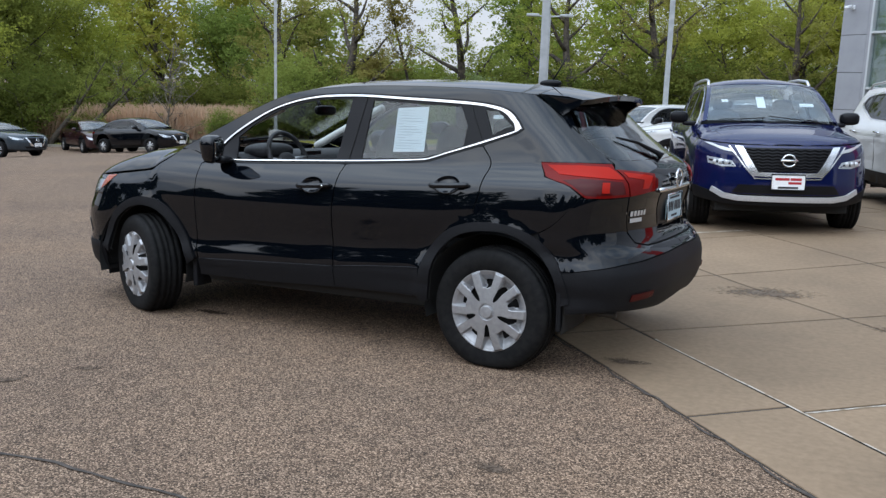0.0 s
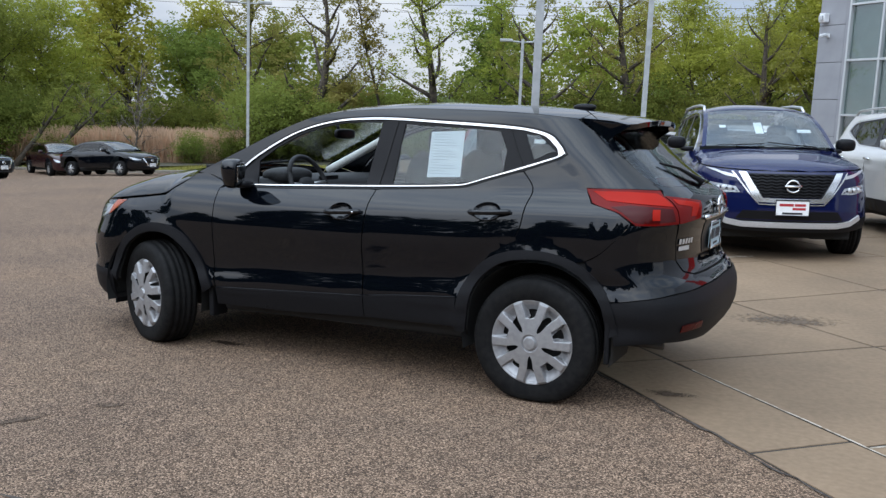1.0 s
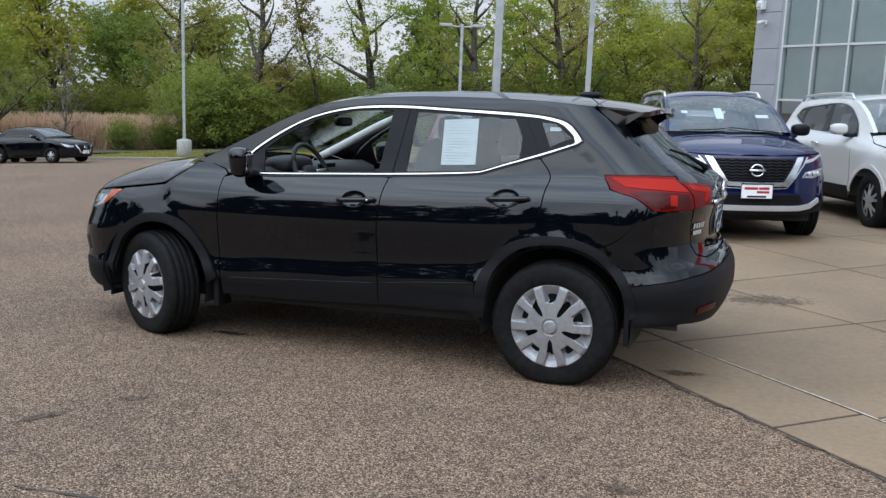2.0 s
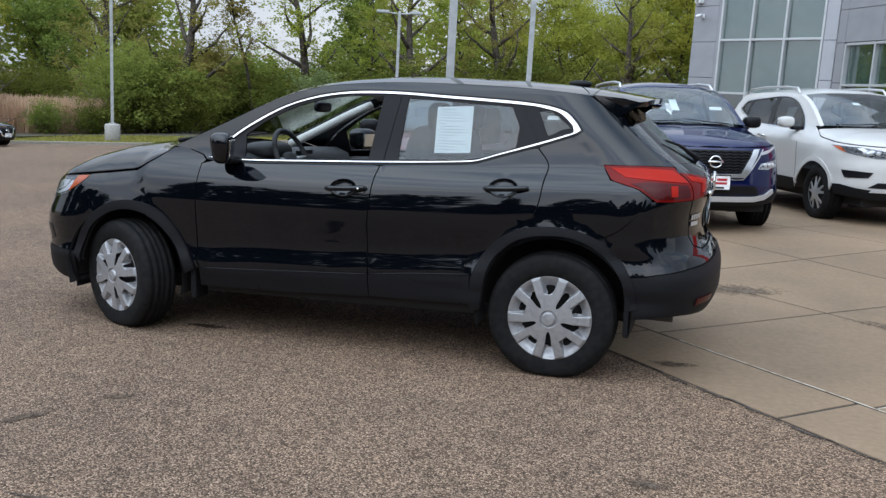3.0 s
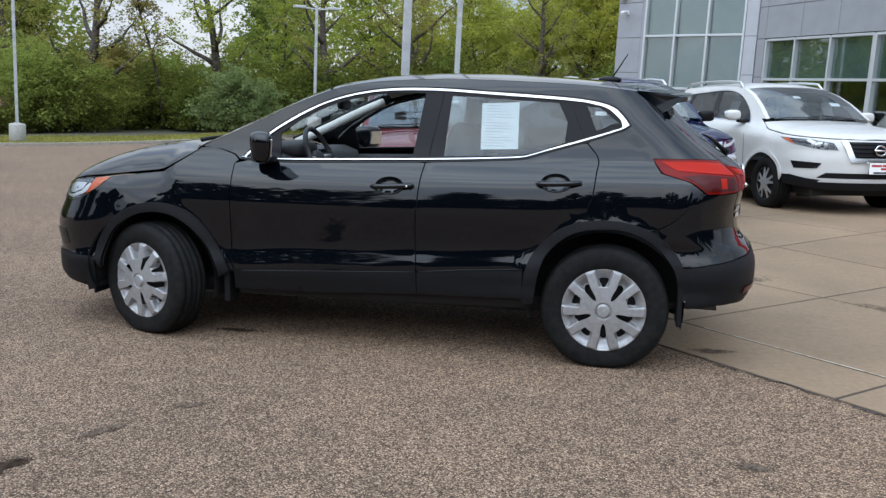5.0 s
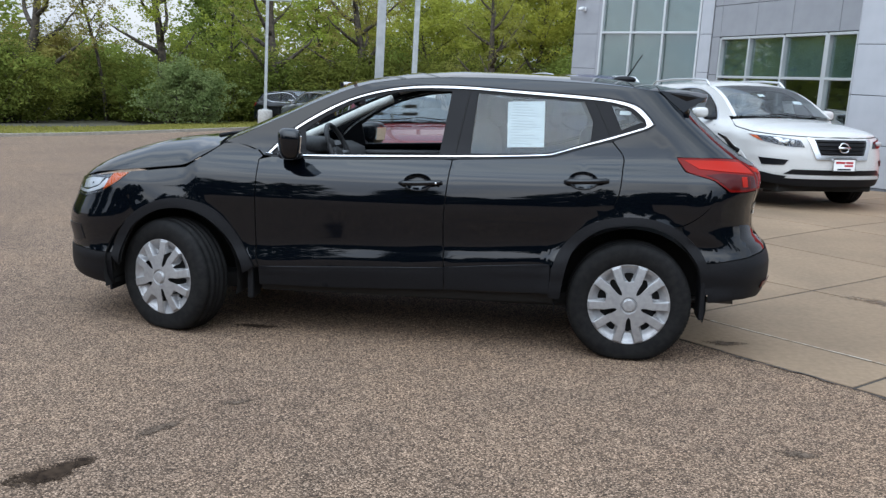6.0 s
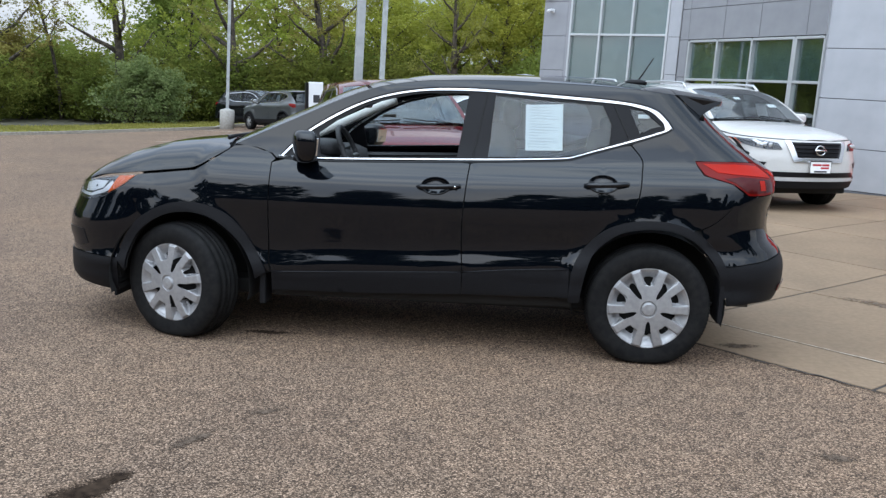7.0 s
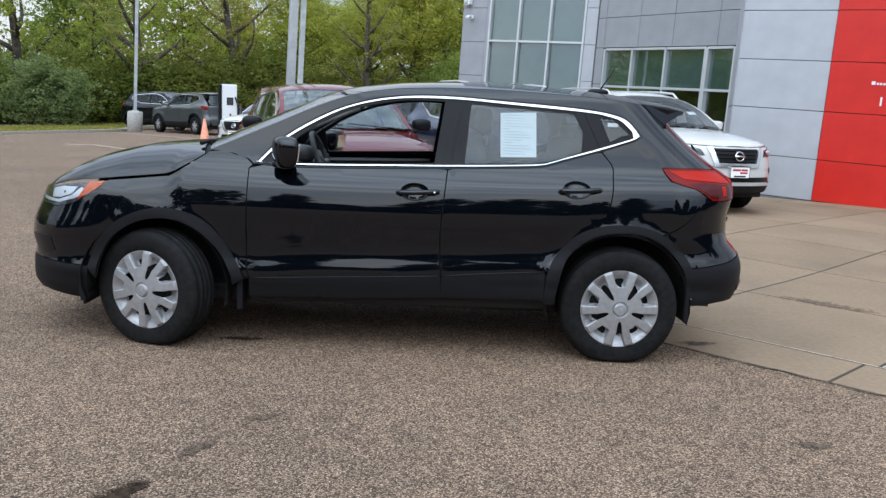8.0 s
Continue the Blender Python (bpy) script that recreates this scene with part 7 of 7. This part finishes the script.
def grow(seed, height, spread, trunk_r, limbs, lean=0.0, low=.28, twigs=4, thick=.48):
    """Trunk, limbs and the points where leaves sit."""
    rng = random.Random(seed)
    verts, faces, tips = [], [], []

    def add(path, radii, sides):
        v, f = sweep(path, radii, sides)
        o = len(verts)
        verts.extend(v)
        faces.extend(tuple(i + o for i in q) for q in f)
    path, p, d = [], Vector((0, 0, -.3)), Vector((lean, rng.uniform(-.1, .1), 1)).normalized()
    n = 9
    for i in range(n):
        path.append(p.copy())
        p = p + d * (height * .92 / (n - 1))
        d = (d + Vector((rng.uniform(-.14, .14), rng.uniform(-.14, .14), .10))).normalized()
    add(path, [trunk_r * (1 - .88 * i / (n - 1)) + .01 for i in range(n)], 7)
    tips.append(path[-1])
    for k in range(limbs):
        f = low + (1 - low) * (k + rng.random() * .8) / limbs * .95
        j = min(n - 2, int(f * (n - 1)))
        s = path[j].lerp(path[j + 1], f * (n - 1) - j)
        ang = k * 2.4 + rng.uniform(-.5, .5)
        ln = spread * (1.15 - .75 * f) * rng.uniform(.7, 1.15)
        up = rng.uniform(.35, 1.0)
        d = Vector((math.cos(ang), math.sin(ang), up)).normalized()
        lp, q = [], s.copy()
        m_ = 6
        for i in range(m_):
            lp.append(q.copy())
            q = q + d * (ln / (m_ - 1))
            d = (d + Vector((rng.uniform(-.3, .3), rng.uniform(-.3, .3), rng.uniform(-.05, .28)))).normalized()
        r0 = trunk_r * (1 - .8 * f) * thick + .008
        add(lp, [r0 * (1 - .85 * i / (m_ - 1)) + .006 for i in range(m_)], 5)
        tips += lp[2:]
        for t in range(twigs):
            b = lp[rng.randrange(1, m_)]
            d2 = Vector((rng.uniform(-1, 1), rng.uniform(-1, 1), rng.uniform(-.1, 1))).normalized()
            tl = ln * rng.uniform(.25, .5)
            tp = [b, b + d2 * tl * .5 + Vector((0, 0, .05)), b + d2 * tl + Vector((0, 0, rng.uniform(-.1, .25)))]
            add(tp, [.016, .010, .004], 4)
            tips += tp[1:]
    return verts, faces, tips


def tree_kind(seed, height, spread, trunk_r, limbs, leaf, count, size, puff, lean=0.0, low=.28, bark="bark", twigs=4, thick=.48):
    v, f, tips = grow(seed, height, spread, trunk_r, limbs, lean, low, twigs, thick)
    trunk = mesh_of("trunk", v, f, M[bark])
    crown = None
    if count:
        rng = np.random.default_rng(seed)
        t = np.array([tuple(p) for p in tips])
        tufts = t[rng.integers(0, len(t), count // 22)] + rng.normal(size=(count // 22, 3)) * np.array([puff, puff, puff * .75])
        sub = tufts[rng.integers(0, len(tufts), count)] + rng.normal(size=(count, 3)) * np.array([puff, puff, puff * .6]) * .38
        sub = sub[sub[:, 2] > .25]
        crown = mesh_of("crown", *leaves(sub, size, seed + 1), M[leaf], False)
    return trunk, crown


KINDS = {
    "broad": [tree_kind(11, 10.5, 4.2, .22, 15, "leaf_fresh", 19000, .085, .62), tree_kind(12, 9.2, 4.6, .20, 15, "leaf_deep", 19000, .085, .66), tree_kind(13, 11.5, 4.4, .24, 16, "leaf_fresh", 19500, .085, .62, .12),
              tree_kind(14, 9.6, 4.4, .20, 15, "leaf_olive", 19000, .080, .66)],
    "bright": [tree_kind(15, 10.8, 4.2, .20, 16, "leaf_bright", 15500, .082, .60), tree_kind(16, 11.6, 4.0, .20, 15, "leaf_bright", 12800, .082, .56, .1)],
    "back": [tree_kind(17, 10.5, 4.2, .22, 14, "leaf_deep", 7600, .13, .6), tree_kind(18, 11.2, 4.4, .22, 14, "leaf_fresh", 7600, .13, .6)],
    "open": [tree_kind(21, 12.0, 4.2, .33, 12, "leaf_olive", 5200, .075, .46, .1, .22, "bark", 4, .62), tree_kind(22, 12.5, 3.8, .32, 12, "leaf_fresh", 5600, .075, .46, -.12, .25, "bark", 4, .62),
             tree_kind(23, 11.2, 4.6, .34, 11, "leaf_olive", 4400, .075, .46, .25, .20, "bark", 4, .66)],
    "leaning": [tree_kind(25, 11.0, 3.4, .30, 8, "leaf_deep", 3000, .075, .5)],
    "slim": [tree_kind(31, 11.5, 1.7, .11, 13, "leaf_olive", 4200, .072, .32, .08, .40), tree_kind(32, 10.5, 1.9, .11, 12, "leaf_fresh", 4600, .072, .34, -.08, .38)],
    "bare": [tree_kind(41, 6.0, 2.8, .10, 16, "leaf_olive", 220, .07, .3, .1, .12, "twig_grey", 6), tree_kind(42, 4.6, 2.4, .07, 16, "leaf_olive", 500, .07, .3, -.1, .08, "twig_grey", 7)],
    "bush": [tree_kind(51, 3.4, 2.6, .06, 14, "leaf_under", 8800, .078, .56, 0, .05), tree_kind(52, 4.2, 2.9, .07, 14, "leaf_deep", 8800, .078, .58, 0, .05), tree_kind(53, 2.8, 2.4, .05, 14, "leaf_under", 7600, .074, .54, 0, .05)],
    "pale": [tree_kind(61, 3.6, 2.4, .06, 15, "leaf_pale", 9000, .085, .46, 0, .05)],
}
WORDS = {"leaning": ("dark leaning tree with sparse leaves over the reeds", "tree"), "back": ("tall leafy tree deep in the woods", "tree"), "bright": ("tall leafy tree with bright yellow-green crown", "tree"), "broad": ("tall leafy tree with dense spring-green crown", "tree"), "open": ("tall open tree with dark limbs and sparse leaves", "tree"), "slim": ("slim young tree with sparse light leaves", "tree"),
         "bare": ("grey bare-branched small tree", "tree"), "bush": ("dense green roadside bush", "bush"), "pale": ("bush with pale green leaves", "bush")}


def plant(kind, i, x, y, scale=1.0, turn=0.0, dz=.1):
    m = Matrix.Translation((x, y, float(level(x, y)) + dz)) @ pose(0, 0, 0, 0, 0, turn) @ Matrix.Diagonal((scale, scale, scale, 1))
    trunk, crown = KINDS[kind][i % len(KINDS[kind])]
    label, cat = WORDS[kind]
    t = empty("tree" if cat == "tree" else "bush", m)
    tagged(t, label, cat, group="trees at the edge of the lot" if cat == "tree" else "bushes at the edge of the lot")
    put("trunk" if cat == "tree" else "stem", trunk, t)
    if crown:
        put("crown", crown, t)
    return t


def from_eye(deg, dist):
    """A spot by its bearing from the middle of the walk, 0 straight across the car, positive to the right."""
    a = radians(deg)
    return 1.7 + dist * math.sin(a), -5.4 + dist * math.cos(a)


rt = random.Random(5)
# tall trees in front
for deg, dist, kind, i, s in ((-66, 50, "broad", 1, 1.0), (-61, 54, "broad", 2, 1.05), (-56.5, 52, "broad", 0, .95), (-53, 60, "broad", 1, 1.05), (-49, 63, "broad", 2, .95), (-44.5, 60, "bare", 0, 1.15), (-41, 66, "broad", 1, .98),
                              (-37.5, 56, "open", 0, 1.0), (-34.6, 51.5, "open", 2, 1.05), (-31.3, 55, "broad", 3, .55), (-29.2, 54, "slim", 0, 1.02), (-25.6, 51.5, "open", 1, 1.0), (-22.6, 55, "slim", 1, 1.05), (-19.3, 51.5, "open", 2, 1.02),
                              (-13.5, 53, "open", 0, 1.0), (-5.2, 50.5, "open", 2, .8), (-9.5, 53, "bright", 0, .94), (-6, 55, "bright", 1, 1.0), (-3, 52, "broad", 2, .90), (0, 54, "bright", 0, .98), (3.5, 56, "bright", 1, .95), (6.5, 54, "bright", 0, .95), (10, 58, "broad", 2, .9),
                              (-58.5, 47, "broad", 3, .80), (-39, 56, "bare", 1, 1.0), (-46.5, 58, "bare", 1, 1.1), (14, 60, "broad", 0, 1.0), (-70, 55, "broad", 0, 1.0)):
    x, y = from_eye(deg, dist)
    plant(kind, i, x, y, s, rt.uniform(0, 360))
# two dark trunks that lean out over the reeds
for x, y, lean, s in ((-35.7, 25.8, 42, .58), (-36.5, 25.3, 30, .52)):
    t = plant("leaning", 0, x, y, s)
    t.matrix_world = Matrix.Translation((x, y, float(level(x, y)) + .1)) @ Matrix.Rotation(radians(lean), 4, (-.763, .646, 0)) @ Matrix.Diagonal((s, s, s, 1))
# second rank
for j in range(26):
    deg = -72 + j * 3.5 + rt.uniform(-1, 1)
    gap = -34 < deg < -26
    x, y = from_eye(deg, rt.uniform(66, 78))
    plant("bush" if gap else "bright" if deg > -14 else "back", rt.randrange(4), x, y, rt.uniform(.92, 1.18) if not gap else rt.uniform(1.2, 1.6), rt.uniform(0, 360))
# understory
for j in range(58):
    deg = -68 + j * 1.42 + rt.uniform(-.6, .6)
    reeds = -50 < deg < -37
    dist = rt.uniform(49.5, 55) if not reeds else rt.uniform(60, 66)
    x, y = from_eye(deg, dist)
    plant("bush", rt.randrange(3), x, y, rt.uniform(.75, 1.25), rt.uniform(0, 360))
for deg, dist, s in ((-25.4, 46.6, .82), (-23.8, 46.4, .66), (-39.5, 52, .6), (-47.0, 54, .5)):
    x, y = from_eye(deg, dist)
    plant("pale" if deg > -30 else "bush", 0 if deg > -30 else 2, x, y, s, rt.uniform(0, 360))

# low scrub among the reeds
for deg, dist, kind, i, s in ((-41.2, 50.2, "bush", 1, .42), (-38.6, 50.0, "bush", 2, .50), (-36.9, 49.6, "bush", 0, .55), (-35.6, 50.5, "bush", 1, .55), (-37.6, 50.6, "bare", 1, .8), (-44.6, 50.4, "bare", 0, .7), (-49.5, 51.0, "bush", 2, .55)):
    x, y = from_eye(deg, dist)
    plant(kind, i, x, y, s, rt.uniform(0, 360))

# far woods and the woods that stand behind the walk, as one mass each
def wood_mass(name, spots, leaf, size, count, seed, label):
    rng = np.random.default_rng(seed)
    pts = []
    for x, y, r, h in spots:
        n = int(count)
        a = rng.uniform(0, 2 * math.pi, n)
        u = rng.uniform(0, 1, n) ** .5
        zz = rng.uniform(0, 1, n)
        rr = r * u * np.sqrt(np.clip(1.08 - (zz * 1.05 - .25) ** 2 * 1.35, .05, 1)) * (1 + .25 * np.sin(3 * a + x))
        pts.append(np.c_[x + rr * np.cos(a), y + rr * np.sin(a), float(level(x, y)) + zz * h * (1 + .12 * np.sin(2 * a + y))])
    ob = put(name, mesh_of(name, *leaves(np.concatenate(pts), size, seed), M[leaf], False))
    return tagged(ob, label, "woods", kind="stuff")


far = []
for j in range(34):
    deg = -76 + j * 2.75
    x, y = from_eye(deg, 84 + 8 * rt.random())
    far.append((x, y, 3.6, rt.uniform(4.6, 6.2) if -34 < deg < -26 else rt.uniform(7.5, 10.5)))
wood_mass("far_woods", far, "leaf_deep", .34, 1150, 71, "dense green woods in the distance")
scrub = []
for j in range(60):
    deg = -70 + j * 1.45
    if -50 < deg < -37:
        continue
    x, y = from_eye(deg, 56 + 5 * rt.random())
    scrub.append((x, y, 2.2, rt.uniform(2.4, 4.0)))
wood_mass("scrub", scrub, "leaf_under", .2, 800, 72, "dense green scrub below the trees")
# out of view: trees inferred from reflections, only there to be mirrored
behind = []
for j in range(40):
    a = radians(96 + j * 4.3 + rt.uniform(-1.6, 1.6))
    d = rt.uniform(33, 44)
    behind.append((1.7 + d * math.sin(a), -5.4 + d * math.cos(a), rt.uniform(1.6, 3.8), rt.choice((2.5, 4, 6, 9, 12, 14))))
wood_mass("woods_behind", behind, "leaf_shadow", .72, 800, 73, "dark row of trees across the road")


def reed_bed():
    rng = np.random.default_rng(81)
    n = 42000
    deg = rng.uniform(-52, -35, n)
    dist = rng.uniform(50.5, 58, n)
    x, y = 1.7 + dist * np.sin(np.radians(deg)), -5.4 + dist * np.cos(np.radians(deg))
    h = rng.uniform(1.2, 2.4, n) * (.90 + .10 * np.sin(deg * 1.7) * np.sin(deg * 3.9 + dist))
    z = level(x, y)
    w_ = rng.uniform(.010, .028, n)
    a = rng.uniform(0, math.pi, n)
    lx, ly = rng.normal(0, .22, n), rng.normal(0, .22, n)
    dx, dy = np.cos(a) * w_, np.sin(a) * w_
    v = np.stack([np.c_[x - dx, y - dy, z], np.c_[x + dx, y + dy, z], np.c_[x + lx + dx * 1.6, y + ly + dy * 1.6, z + h * .85], np.c_[x + lx * 1.3, y + ly * 1.3, z + h], np.c_[x + lx - dx * 1.6, y + ly - dy * 1.6, z + h * .85]], 1).reshape(-1, 3)
    i = np.arange(n) * 5
    f = np.stack([i, i + 1, i + 2, i + 3, i + 4], 1)
    ob = put("reeds", mesh_of("reeds", v, f, M["reed"], False))
    tagged(ob, "bed of dry tan reeds beyond the lot", "reeds", kind="stuff")


reed_bed()


def verge_grass():
    rng = np.random.default_rng(82)
    n = 26000
    k = rng.uniform(0, len(EDGE) - 1.001, n)
    i0 = k.astype(int)
    E = np.array(EDGE)
    p = E[i0] + (E[i0 + 1] - E[i0]) * (k - i0)[:, None]
    t = E[i0 + 1] - E[i0]
    t /= np.linalg.norm(t, axis=1)[:, None]
    d = rng.uniform(.2, 5.5, n)
    x, y = p[:, 0] - t[:, 1] * d, p[:, 1] + t[:, 0] * d
    z = level(x, y) + .12 + .05 * np.clip((d - .15) / 5.45, 0, 1)
    h = rng.uniform(.03, .09, n) * (1 + .6 * (d > 2.6))
    a = rng.uniform(0, math.pi, n)
    dx, dy = np.cos(a) * .05, np.sin(a) * .05
    v = np.stack([np.c_[x - dx, y - dy, z], np.c_[x + dx, y + dy, z], np.c_[x + rng.normal(0, .05, n), y + rng.normal(0, .05, n), z + h]], 1).reshape(-1, 3)
    f = np.arange(3 * n).reshape(-1, 3)
    tagged(put("grass", mesh_of("grass", v, f, M["leaf_olive"], False)), "rough grass on the verge", "grass", kind="stuff")


verge_grass()

# power lines far off, hung between two lattice masts
M["wire"] = material("dark_cable", (0.12, 0.12, 0.13), 0.6)
ENDS = ((-116, 92), (116, 106))


def lattice_mast(x, y):
    z = float(level(x, y))
    mast = empty("power_mast", Matrix.Translation((x, y, z)))
    tagged(mast, "grey steel lattice mast of a power line", "mast", group="power masts")
    H_ = 19.6 - z
    leg = lambda sx, sy, f: (sx * (1.5 - 1.25 * f), sy * (1.5 - 1.25 * f), H_ * f)
    for sx, sy in ((1, 1), (1, -1), (-1, -1), (-1, 1)):
        tube("leg", [leg(sx, sy, 0), leg(sx, sy, 1)], .06, M["galv"], mast, 5)
    for i in range(8):
        for (ax, ay), (bx, by) in (((1, 1), (1, -1)), ((1, -1), (-1, -1)), ((-1, -1), (-1, 1)), ((-1, 1), (1, 1))):
            tube("brace", [leg(ax, ay, i / 8), leg(bx, by, (i + 1) / 8)], .035, M["galv"], mast, 4)
    for dz in (0, 1.3, 2.6):
        tube("cross_arm", [(-.2, -3.2, H_ - dz - .2), (.2, 3.2, H_ - dz - .2)], .08, M["galv"], mast, 5)


for p in ENDS:
    lattice_mast(*p)
for dz, dy in ((0, 0), (1.3, 3), (2.6, 0)):
    pts = [(ENDS[0][0] + 232 * t, ENDS[0][1] + dy + 14 * t, 19.4 - dz - 4.2 * (1 - (2 * t - 1) ** 2)) for t in np.linspace(0, 1, 41)]
    c = tube("power_line", pts, .03, M["wire"], None, 4)
    tagged(c, "thin dark overhead power line", "cable", group="power lines")
